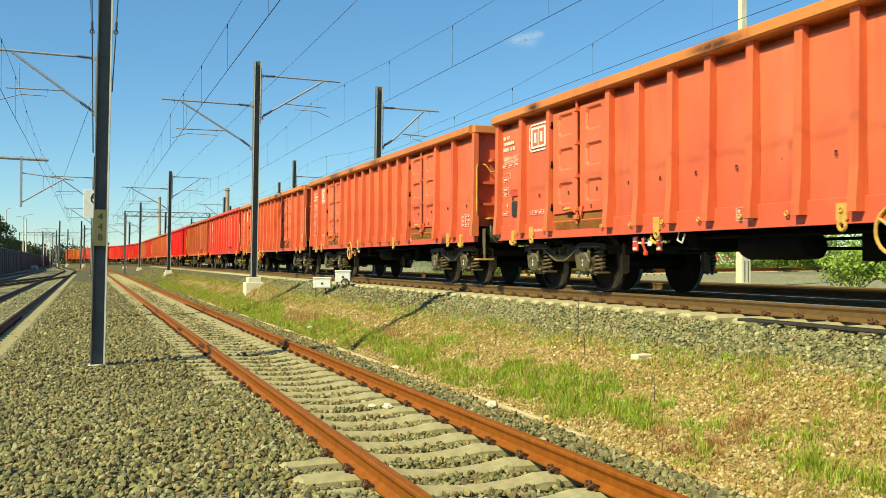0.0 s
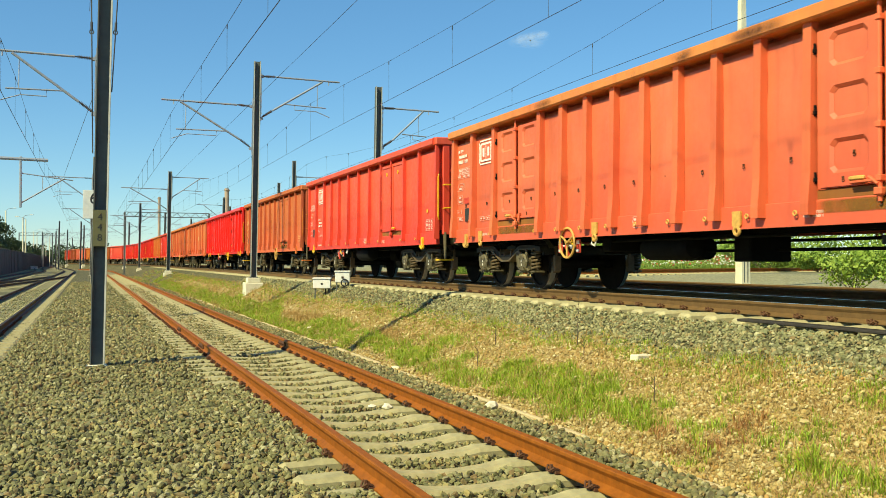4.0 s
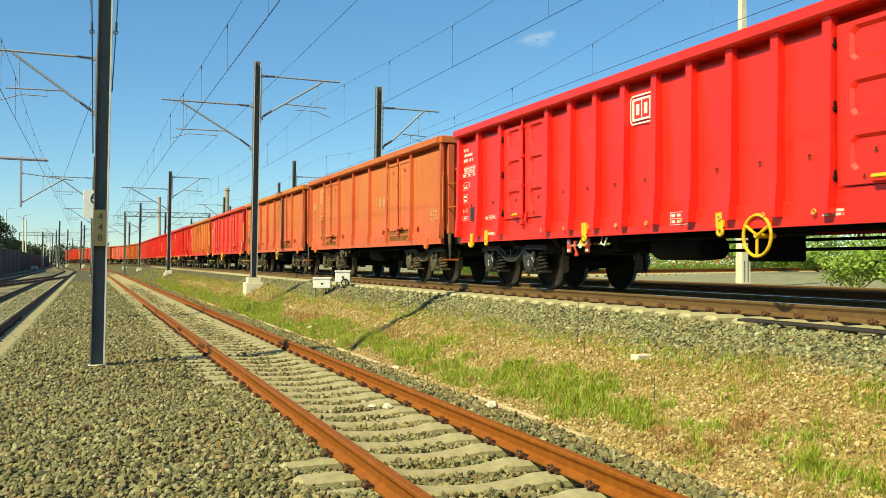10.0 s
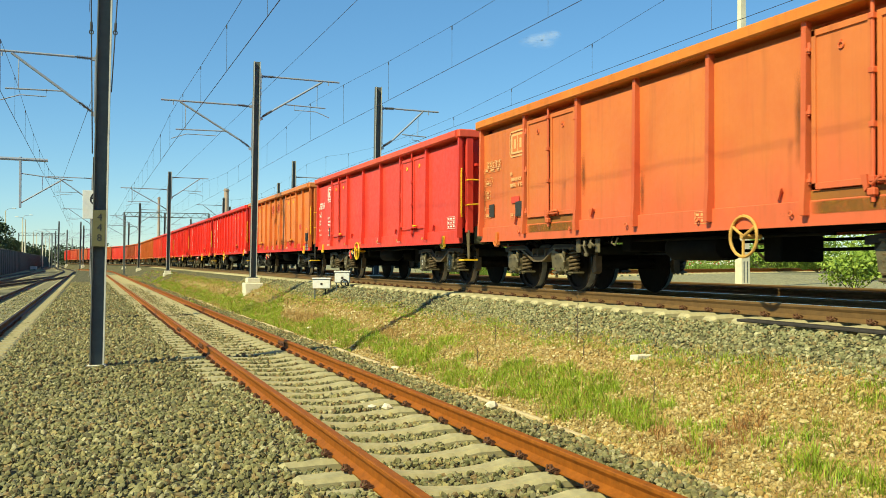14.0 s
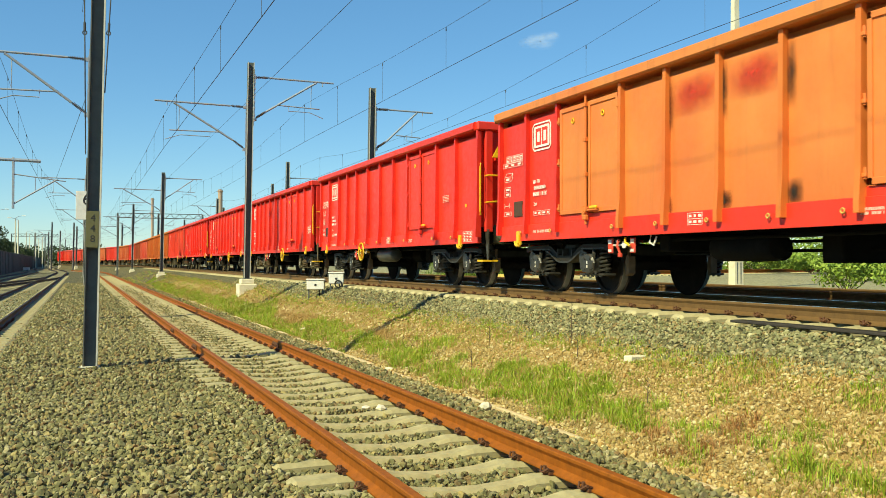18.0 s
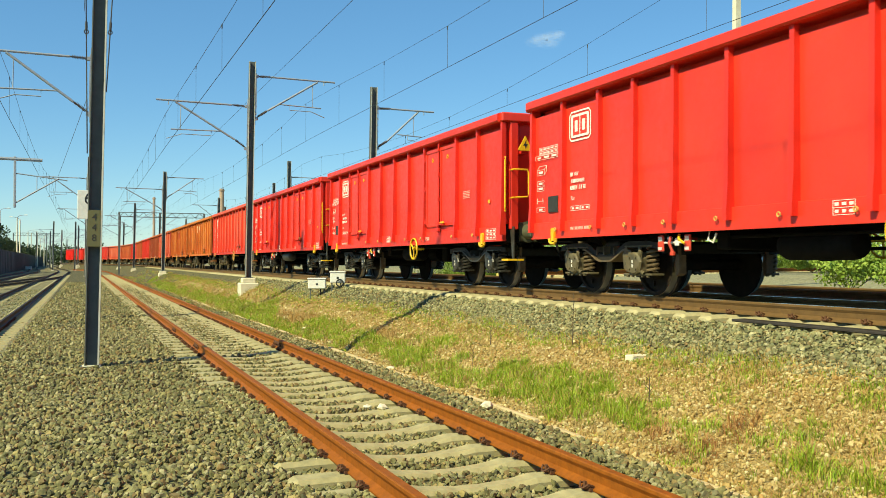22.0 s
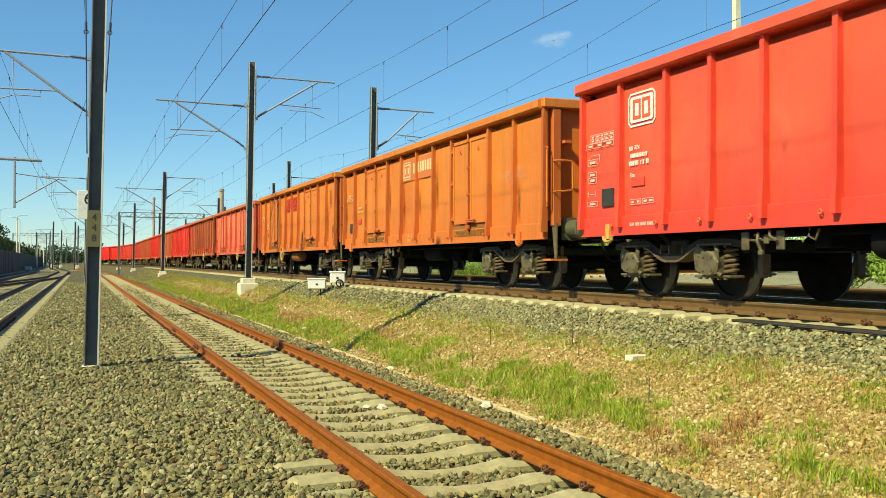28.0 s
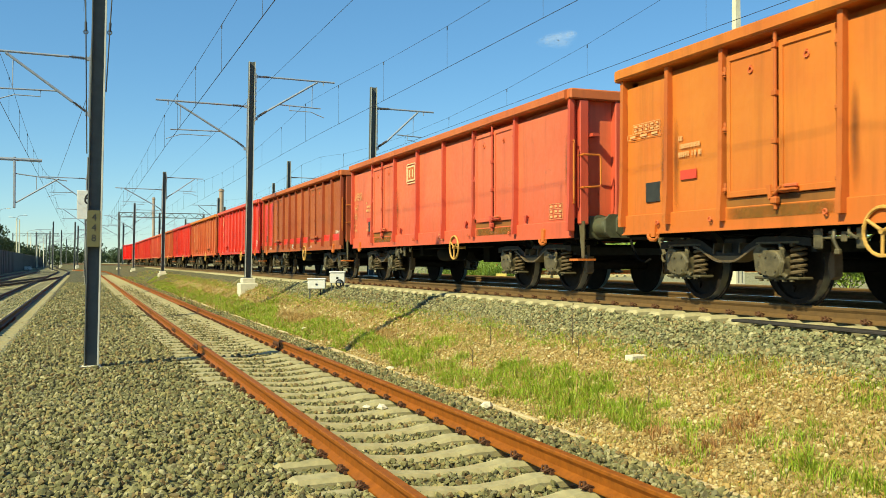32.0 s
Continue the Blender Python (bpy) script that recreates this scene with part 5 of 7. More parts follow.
PAINT = {
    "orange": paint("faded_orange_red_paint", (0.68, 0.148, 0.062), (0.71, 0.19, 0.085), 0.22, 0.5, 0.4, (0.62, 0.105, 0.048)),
    "orange_post": paint("orange_red_post_paint", (0.68, 0.145, 0.052), (0.66, 0.18, 0.06), 0.3, 0.5, 0.5),
    "orange_rail": paint("ochre_top_rail", (0.66, 0.22, 0.05), (0.6, 0.23, 0.06), 0.5),
    "red": paint("traffic_red_paint", (0.72, 0.036, 0.015), (0.75, 0.046, 0.020), 0.05, 0.40, 0.25),
    "red_post": paint("traffic_red_post_paint", (0.68, 0.028, 0.014), (0.72, 0.038, 0.018), 0.10, 0.40, 0.35),
    "dull_red": paint("dull_red_paint", (0.68, 0.056, 0.030), (0.72, 0.078, 0.040), 0.15, 0.45, 0.4),
    "dull_red_post": paint("dull_red_post_paint", (0.64, 0.045, 0.024), (0.68, 0.06, 0.032), 0.2, 0.45, 0.4),
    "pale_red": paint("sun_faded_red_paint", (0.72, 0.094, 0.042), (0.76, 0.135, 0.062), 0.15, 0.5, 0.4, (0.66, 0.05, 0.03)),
    "pale_red_post": paint("faded_red_post_paint", (0.68, 0.065, 0.032), (0.70, 0.085, 0.042), 0.25, 0.5, 0.5),
    "bright_red": paint("fresh_red_paint", (0.78, 0.024, 0.012), (0.82, 0.030, 0.015), 0.0, 0.34, 0.10),
    "bright_red_post": paint("fresh_red_post_paint", (0.76, 0.022, 0.012), (0.80, 0.028, 0.015), 0.02, 0.34, 0.10),
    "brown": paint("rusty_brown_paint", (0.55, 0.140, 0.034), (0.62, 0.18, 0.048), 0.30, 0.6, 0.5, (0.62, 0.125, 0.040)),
    "brown_post": paint("rusty_brown_post_paint", (0.48, 0.105, 0.034), (0.54, 0.13, 0.04), 0.5, 0.65, 0.6),
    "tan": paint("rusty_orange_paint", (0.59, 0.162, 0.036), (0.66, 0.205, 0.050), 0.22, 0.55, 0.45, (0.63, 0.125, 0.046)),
    "tan_post": paint("reddish_post_paint", (0.57, 0.115, 0.036), (0.60, 0.15, 0.042), 0.4, 0.55, 0.5),
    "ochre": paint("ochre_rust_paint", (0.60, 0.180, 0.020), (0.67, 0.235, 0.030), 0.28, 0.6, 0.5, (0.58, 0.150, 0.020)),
    "ochre_post": paint("ochre_post_paint", (0.50, 0.125, 0.018), (0.54, 0.16, 0.024), 0.5, 0.6, 0.6),
    "grimy_sill": paint("grimy_brown_sill", (0.26, 0.10, 0.016), (0.36, 0.14, 0.022), 0.5, 0.7, 0.6),
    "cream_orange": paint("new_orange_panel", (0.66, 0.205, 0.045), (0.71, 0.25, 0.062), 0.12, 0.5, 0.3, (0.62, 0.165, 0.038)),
    "cream_orange_post": paint("orange_post_paint", (0.62, 0.17, 0.03), (0.66, 0.20, 0.04), 0.3, 0.5, 0.4),
    "pink_red": paint("pinkish_faded_red_paint", (0.67, 0.155, 0.066), (0.71, 0.20, 0.090), 0.30, 0.55, 0.5, (0.64, 0.115, 0.05)),
    "dark_brown": paint("dark_rusty_paint", (0.38, 0.095, 0.022), (0.46, 0.13, 0.03), 0.5, 0.6, 0.6),
    "dark_brown_post": paint("dark_rusty_post_paint", (0.34, 0.07, 0.02), (0.40, 0.09, 0.025), 0.6, 0.6, 0.6),
    "pink_red_post": paint("pinkish_red_post_paint", (0.56, 0.085, 0.042), (0.60, 0.11, 0.05), 0.4, 0.55, 0.5),
}

SPEED = 7.295
# tail end of each body on the line at the start, kind, body paint, rail paint, yellow fittings
TRAIN = (
    (16.17, "L", "orange", "orange_rail", 1), (31.88, "L", "orange", "orange_rail", 1), (47.61, "L", "orange", "orange_rail", 1),
    (61.50, "T", "pale_red", "pale_red", 1), (75.50, "R", "brown", "brown", 0), (91.10, "L", "bright_red", "bright_red", 1),
    (105.03, "U", "tan", "brown", 0), (119.10, "U", "tan", "ochre", 0), (133.10, "U", "dull_red", "pale_red", 1),
    (147.10, "S", "cream_orange", "orange_rail", 1), (160.95, "T", "red", "red", 1), (175.02, "R", "red", "red", 1), (189.05, "S", "red", "red", 1),
    (203.10, "S", "red", "red", 1), (217.05, "T", "pale_red", "pale_red", 0), (231.15, "S", "ochre", "ochre", 0), (245.05, "S", "ochre", "ochre", 0),
    (259.45, "U", "pink_red", "brown", 0), (273.5, "S", "dark_brown", "brown", 0), (287.5, "S", "dull_red", "pale_red", 0), (301.6, "S", "brown", "ochre", 0),
    (315.6, "S", "dull_red", "dull_red", 0), (329.7, "S", "brown", "brown", 0), (343.7, "S", "pink_red", "pink_red", 0), (357.8, "S", "dull_red", "dull_red", 0),
    (371.8, "S", "pale_red", "pale_red", 0), (385.8, "S", "red", "red", 0), (399.9, "S", "bright_red", "bright_red", 0),
)


def stain(name, c, strength, noisy, edge=0.45):
    """Soft-edged smear on a thin patch: it thins out towards the patch's rim."""
    n = Nodes(name, 0.7)
    g = n.t.nodes.new("ShaderNodeTexCoord").outputs["Generated"]
    sep = n.t.nodes.new("ShaderNodeSeparateXYZ")
    n.link(g, sep.inputs[0])
    cover = None
    for ax in ("Y", "Z"):
        r = n.ramp(sep.outputs[ax], (0.0, (0, 0, 0)), (edge, (1, 1, 1)), (1 - edge, (1, 1, 1)), (1.0, (0, 0, 0)))
        cover = r if cover is None else n.mix(1.0, cover, r, "MULTIPLY")
    f = n.ramp(n.noise(3.0, 6, 0.75), (0.5 - noisy, (0, 0, 0)), (0.5 + 0.8 * noisy, (strength,) * 3))
    n.colour(n.ramp(n.noise(9, 5, 0.7), (0.3, shade(c, 0.7)), (0.7, shade(c, 1.2))))
    n.link(n.mix(1.0, cover, f, "MULTIPLY"), n.b.inputs["Alpha"])
    return n.m


SMEAR = {"soot": stain("soot_smear", (0.020, 0.015, 0.012), 1.0, 0.25), "rust": stain("rust_smear", (0.20, 0.045, 0.015), 0.55, 0.30),
         "spray": stain("dark_red_spray", (0.56, 0.02, 0.022), 1.0, 0.55, 0.14), "red": stain("red_spray", (0.62, 0.05, 0.025), 0.95, 0.30), "dirt": stain("brown_grime", (0.12, 0.055, 0.022), 0.45, 0.30), "oil": stain("oily_sill_grime", (0.27, 0.115, 0.014), 0.9, 0.35, 0.12), "grime": stain("post_grime", (0.21, 0.065, 0.018), 0.65, 0.45), "pale": stain("rubbed_paint", (0.72, 0.36, 0.20), 0.45, 0.30)}
WORDS = {"orange": "faded orange-red", "pale_red": "sun-faded red", "brown": "rusty brown", "bright_red": "bright fresh red", "tan": "rusty orange", "dull_red": "dull red",
         "cream_orange": "orange-panelled red", "red": "clean traffic-red", "ochre": "rusty ochre", "pink_red": "pinkish faded red", "dark_brown": "dark rusty brown"}
WAGONS = []


def patch(ob, half, y0, y1, z0, z1, name, material, label):
    """A repainted or lettered field on the camera's side; y0 and y1 count from the tail."""
    part(name, B().box(-HW - 0.021, -HW - 0.012, half - y1, half - y0, z0, z1), material, ob, label)


LOAD_Z = {6: 1.42, 7: 1.42, 9: 0.925, 10: 0.925, 11: 1.50, 12: 0.925, 13: 0.925}


def ruled(b, half, d0, d1, z0, z1, rows, cols, x, rnd, thin=0.006):
    """A ruled frame with small unread entries; d counts from the tail."""
    w, h = d1 - d0, z1 - z0
    for k in range(rows + 1):
        b.box(x - 0.003, x, half - d1, half - d0, z0 + h * k / rows - thin / 2, z0 + h * k / rows + thin / 2)
    for k in range(cols + 1) if cols > 3 else (0, cols):
        b.box(x - 0.003, x, half - d0 - w * k / cols - thin / 2, half - d0 - w * k / cols + thin / 2, z0, z1)
    for r in range(rows):
        for c in range(cols):
            u, y = rnd.uniform(0.4, 0.65) * w / cols, half - d0 - w * (c + 0.5) / cols
            b.box(x - 0.003, x, y - u / 2, y + u / 2, z0 + h * (r + 0.28) / rows, z0 + h * (r + 0.72) / rows)


def table(ob, half, i, kind, material):
    """The ruled tables and small framed marks of one wagon's side."""
    rnd = random.Random(300 + i)
    z, far = LOAD_Z.get(i, 1.21), 2 * half
    on_panel, on_sill = -HW - 0.016, -HW - 0.037
    brake = 5.75 if kind == "S" else 7.58 if i == 5 else 6.95
    marks = (("load_table", ((far - 0.75, far - 0.29, z, z + (0.20 if z < 1 else 0.25), 3, 3),)),
             ("brake_table", ((brake, brake + (0.38 if i == 5 else 0.30), 0.985, 1.15 if i == 5 else 1.135, 2, 3),)),
             ("class_table", ((0.24, 0.90, 2.31, 2.43, 2, 5), (0.10, 0.90, 2.23, 2.30, 1, 3))),
             ("data_lettering", ((0.16, 0.41, 1.70, 1.87, 2, 1), (0.16, 0.42, 1.97, 2.06, 1, 1), (0.14, 0.44, 1.35, 1.42, 1, 1), (1.34, 1.61, 1.315, 1.385, 1, 2), (1.65, 1.93, 1.315, 1.385, 1, 2))))
    if i in (15, 16):
        marks = marks[1:3]
    for nm, frames in marks if i < 18 else marks[:2]:
        b = B()
        for d0, d1, z0, z1, rows, cols in frames:
            ruled(b, half, d0, d1, z0, z1, rows, cols, on_panel if z0 > 1.16 else on_sill, rnd)
        if nm == "data_lettering":
            # a small open crate and a length mark
            for p, q in (((0.16, 2.06), (0.24, 2.12)), ((0.42, 2.06), (0.50, 2.12)), ((0.24, 2.12), (0.50, 2.12)), ((0.42, 1.97), (0.50, 2.03)), ((0.50, 2.03), (0.50, 2.12)), ((0.16, 1.53), (0.37, 1.53)), ((0.16, 1.49), (0.16, 1.58)), ((0.37, 1.49), (0.37, 1.58))):
                b.rod((on_panel, half - p[0], p[1]), (on_panel, half - q[0], q[1]), 0.0045, 4)
        tagged(part(nm, b, material, ob, "pale ruled marking with small entries"), kind="stuff")
    if z < 1.16 or i in (2, 3):
        part("paper_clip", B().box(-HW - 0.021, -HW - 0.012, 0.62 - half, 0.70 - half, 1.62, 1.69, None, 0.004), M["yellow"], ob, "small yellow paper clip")


def build_train():
    for i, (tail, kind, body, rail_p, fresh) in enumerate(TRAIN):
        proto, half = KINDS[kind]
        ob = copy_thing(proto, Matrix.Identity(4))
        tagged(ob, WORDS[body] + (" ribbed" if kind == "L" else "") + " steel open wagon running on the main track")
        for o in list(ob.children):
            k = o.get("paint", 0)
            nm = o.name.split(".")[0]
            if k in (3, 6) or nm in ("end_wall", "side_sill"):
                own_paint(o, PAINT[body])
            elif k == 4 and body in ("orange", "brown", "tan", "ochre", "pink_red", "pale_red"):
                own_paint(o, PAINT["grimy_sill"])
            elif k in (1, 4):
                own_paint(o, PAINT[body + "_post"])
            elif k == 5 and nm == "lashing_ring" and fresh:
                own_paint(o, M["faded_yellow"])
            elif k in (5, 7) and body == "orange":
                own_paint(o, M["faded_yellow"])
            elif k == 2:
                own_paint(o, PAINT[rail_p])
            elif k == 5 and not fresh:
                own_paint(o, PAINT["brown"])
            elif k == 7 and not fresh:
                own_paint(o, M["faded_yellow"] if nm == "brake_wheel" or (nm == "towing_hook" and body == "pale_red") else PAINT["ochre"])
            elif k == 8 and not fresh and i != 14:
                own_paint(o, M["worn_letter"])
            for c in o.children if nm == "emblem" else ():
                own_paint(c, PAINT["red" if body == "cream_orange" else body])
            if body == "cream_orange" and (nm in ("side_sill", "door_sill") or (nm == "side_panel" and o["bay"] > 7)):
                own_paint(o, PAINT["red"])
            if body == "cream_orange" and nm == "side_post" and o["bay"] > 7:
                own_paint(o, PAINT["red_post"])
            if k == 9 and not (i in (10, 12, 13)):
                for c in o.children:
                    bpy.data.objects.remove(c)
                bpy.data.objects.remove(o)
        worn = body in ("brown", "tan", "ochre", "pink_red")
        for o in ob.children:
            if i in (0, 5) and o.name.startswith("brake_wheel"):
                o.location.y -= 4.3
            if i in (0, 5) and o.get("mid"):
                o.location.y += 0.6
            if i in (8, 14) and o.name.startswith("brake_wheel"):
                o.location.y += 2.94 if i == 8 else -3.25
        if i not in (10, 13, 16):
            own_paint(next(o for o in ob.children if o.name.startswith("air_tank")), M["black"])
        if i in (13, 16):
            next(o for o in ob.children if o.name.startswith("air_tank")).location.x -= 0.31
        if i == 16:
            own_paint(next(o for o in ob.children if o.name.startswith("air_tank")), PAINT["grimy_sill"])
            for o in ob.children:
                if o.name.startswith("brake_wheel"):
                    o.location.y += 3.2
        for o in list(ob.children):
            nm = o.name.split(".")[0]
            if kind == "L" and nm in ("number_lettering", "class_word") and o.data.vertices[0].co.x < 0:
                o.location += Vector((0, 1.12, 0.89))
            if not fresh and nm in ("number_lettering", "class_word"):
                o.location.z += 0.22
            if not fresh and nm in ("brake_panel", "brake_lever", "control_rod", "release_handle", "plate_mark", "pull_ring"):
                own_paint(o, M["bogie"])
            if nm in ("small_lettering", "notice_lettering") and not worn and body != "bright_red":
                own_paint(o, M["pink_letter"])
            if (worn and nm in ("small_lettering", "notice_lettering", "class_word")) or (i == 5 and nm == "emblem") \
                    or (i in (3, 6, 9, 13, 15) and nm == "brake_wheel") or (i not in (10, 12, 13) and nm == "notice_lettering") or (i in (4, 15, 16, 17) and nm == "emblem"):
                for c in list(o.children):
                    bpy.data.objects.remove(c)
                bpy.data.objects.remove(o)
        for o in list(ob.children_recursive):
            nm = o.name.split(".")[0]
            if nm in ("axle_box", "coil_spring", "flange", "step_bracket") and i in (5, 9, 10, 12, 13):
                own_paint(o, M["dark_bogie"])
            if nm == "label_holder" and i == 9:
                own_paint(o, M["brown_plate"])
            if not fresh and nm == "axle_mark":
                bpy.data.objects.remove(o)
        if body == "orange":
            patch(ob, half, 0.52, 0.84, 1.69, 1.81, "red_notice", M["red_label"], "small faded red notice")
        if i == 7:
            patch(ob, half, 0.36, 0.58, 1.36, 1.60, "label_holder", M["dark_plate"], "small dark label holder")
        if not fresh and i < 20:
            patch(ob, half, 1.36, 1.70, 1.57, 1.69, "red_notice", M["red_label"], "small red warning notice")
        table(ob, half, i, kind, M["worn_letter"] if worn else M["pink_letter"] if body in ("orange", "pale_red") else M["letter"])
        if i in (5, 15, 17):
            d, z, h = {5: (6.86, 2.44, 0.42), 15: (5.66, 2.46, 0.42), 17: (5.05, 2.36, 0.48)}[i]
            rim, marks = emblem_parts(half - d, z, h)
            for g in (rim, *marks):
                g.v = [(-HW - x - (0.018 if i == 15 else 0.008), y, zz) for x, y, zz in g.v]
            em = part("emblem", rim, M["letter"] if i == 5 else M["pale_letter"], ob, "pale framed emblem")
            for g in marks:
                part("emblem_stroke", g, PAINT["bright_red" if i == 5 else "brown"], em, "dark stroke of the emblem")
        if i == 15:
            for q in range(8):
                part("name_bar", B().box(-HW - 0.027, -HW - 0.023, half - 6.20 - 0.160 * q, half - 6.10 - 0.160 * q, 2.58, 2.82), M["pale_letter"], ob, "cream painted name bar")
            for d0, d1 in ((5.33, 6.36), (6.44, 7.47)):
                part("sign_plate", B().box(-HW - 0.022, -HW - 0.002, half - d1, half - d0, 2.42, 2.93, None, 0.004), PAINT["brown"], ob, "raised steel name plate")
            patch(ob, half, 11.1, 12.2, 1.9, 2.25, "rubbed_patch", SMEAR["pale"], "rubbed pale paint")
        if i == 16:
            for d0, d1 in ((5.33, 6.38), (6.42, 7.47)):
                patch(ob, half, d0, d1, 2.34, 2.90, "paint_patch", SMEAR["spray"], "dark red sprayed patch")
            for d0, d1, z0, z1 in ((12.02, 12.22, 2.15, 2.80), (12.3, 12.6, 1.15, 1.7), (4.85, 5.2, 1.2, 1.7), (3.0, 3.7, 1.15, 1.45), (8.0, 9.8, 1.15, 1.4)):
                patch(ob, half, d0, d1, z0, z1, "soot_streak", SMEAR["soot"], "sooty streak")
        if i == 9:
            for d0, d1, z0, z1, m in ((5.30, 6.42, 2.38, 2.92, "red"), (6.46, 7.62, 2.42, 2.96, "red"),
                                      (5.2, 5.42, 2.2, 3.0, "soot"), (6.32, 6.54, 2.2, 3.0, "soot"), (7.48, 7.7, 2.2, 3.0, "soot"), (5.1, 5.4, 1.1, 1.4, "soot"), (6.3, 6.6, 1.1, 1.4, "soot"),
                                      (7.5, 7.8, 1.1, 1.45, "soot"), (8.6, 9.4, 1.2, 1.5, "soot"), (2.6, 3.9, 1.2, 1.6, "dirt")):
                patch(ob, half, d0, d1, z0, z1, "paint_smear", SMEAR[m], "dark smear on the repainted panels")
            patch(ob, half, 10.95, 11.27, 1.69, 1.85, "red_notice", M["red_label"], "small red notice")
            patch(ob, half, 11.95, 12.32, 1.22, 1.51, "grille", M["dark_plate"], "dark square grille")
        if i == 18:
            patch(ob, half, 0.05, 12.7, 1.16, 1.36, "paint_patch", PAINT["red"], "bright red repainted strip")
            patch(ob, half, 0.05, 2.2, 1.37, 2.9, "paint_patch", PAINT["red"], "bright red repainted end panels")
        if i == 6:
            # chalk scrawl that cannot be read
            for q, dz in enumerate((0.0, 0.02, 0.05, 0.0, 0.03, 0.04, 0.02)):
                patch(ob, half, 7.86 + 0.12 * q, 7.873 + 0.12 * q, 1.98 - dz, 2.20 - 0.6 * dz, "chalk_stroke", M["pale_letter"], "chalk stroke")
        # grime and rubbed spots with a place of their own on each wagon
        rnd = random.Random(40 + i)
        bays = {"L": L_BAYS, "T": T_BAYS, "U": U_BAYS, "R": tuple(reversed(T_BAYS))}.get(kind, S_BAYS)
        at_d = 0.0
        for bw, door in bays if (worn or body == "orange") and i < 18 else ():
            if door:
                part("grime_strip", B().box(-HW - 0.041, -HW - 0.036, half - at_d - bw + 0.06, half - at_d - 0.04, 1.005, 1.15), SMEAR["oil"], ob, "oily brown grime below the door")
            elif worn:
                d, wd, z = at_d + (0.05 if rnd.random() < 0.5 else bw - 0.22), rnd.uniform(0.12, 0.18), rnd.choice((1.10, 1.16, 1.5))
                patch(ob, half, d, d + wd, z, z + rnd.uniform(0.7, 1.5), "grime_streak", SMEAR["grime"], "brown grime beside the post")
            at_d += bw
        for q in range(1 if worn and i != 16 else 0):
            d, z = rnd.uniform(0.4, 2 * half - 1.2), rnd.uniform(1.15, 1.5)
            patch(ob, half, d, d + rnd.uniform(0.15, 0.3), z, z + rnd.uniform(0.5, 1.4), "rust_run", SMEAR["rust"], "rust run on the paint")
        dep = (0.14 if kind == "L" else 0.095) + 0.035
        zt = 3.23 if kind == "L" else 3.26
        for q in range((3 if worn or body == "orange" else 1) if body != "bright_red" else 0):
            d, wd = rnd.uniform(1.0, 2 * half - 2.5), rnd.uniform(0.5, 1.5)
            part("tar_stain", B().box(-HW - dep - 0.004, -HW + 0.09, half - d - wd, half - d, zt - 0.2, zt + 0.004), SMEAR["soot"], ob, "black tar stain on the top rail")
        WAGONS.append((ob, tail - half, half, kind))
    for ob, _ in KINDS.values():
        for o in list(ob.children_recursive) + [ob]:
            bpy.data.objects.remove(o)


build_train()


# ---- loose stones, grass and weeds ----


def leafy(name, *cs):
    n = Nodes(name, 0.65)
    k = len(cs)
    n.colour(n.mix(0.35, n.ramp(n.island(), *[(i / (k - 1), c) for i, c in enumerate(cs)]), n.ramp(n.noise(0.7, 3, 0.6), (0.3, cs[0]), (0.7, cs[-1]))))
    n.b.inputs["Subsurface Weight"].default_value = 0.0
    return n.m


M["green"] = leafy("fresh_grass", (0.162, 0.275, 0.0114), (0.285, 0.399, 0.0171), (0.446, 0.446, 0.0399), (0.218, 0.332, 0.0133))
M["straw"] = leafy("dry_grass", (0.40, 0.27, 0.08), (0.52, 0.38, 0.14), (0.30, 0.24, 0.06), (0.42, 0.22, 0.07))
M["rusty_grass"] = leafy("withered_weeds", (0.36, 0.17, 0.05), (0.46, 0.25, 0.08), (0.40, 0.26, 0.08), (0.30, 0.13, 0.045))
M["leaf"] = leafy("tree_leaves", (0.022, 0.040, 0.012), (0.04, 0.07, 0.018), (0.06, 0.09, 0.025), (0.03, 0.055, 0.015))
M["bush"] = leafy("bush_leaves", (0.14, 0.24, 0.025), (0.24, 0.36, 0.04), (0.34, 0.42, 0.07), (0.18, 0.28, 0.03))
M["bark"] = plain("grey_bark", (0.10, 0.075, 0.05), 0.9, 0, 0.4, 9, 0.01)
M["wall"] = plain("dark_panel", (0.060, 0.062, 0.055), 0.8, 0, 0.25, 1.5, 0.004)
M["chimney"] = plain("pale_brick_shaft", (0.42, 0.31, 0.23), 0.9, 0, 0.2, 1.0, 0.01)

RNG = np.random.default_rng(5)
PX, PZ = np.array([p[0] for p in PROFILE]), np.array([p[1] for p in PROFILE])


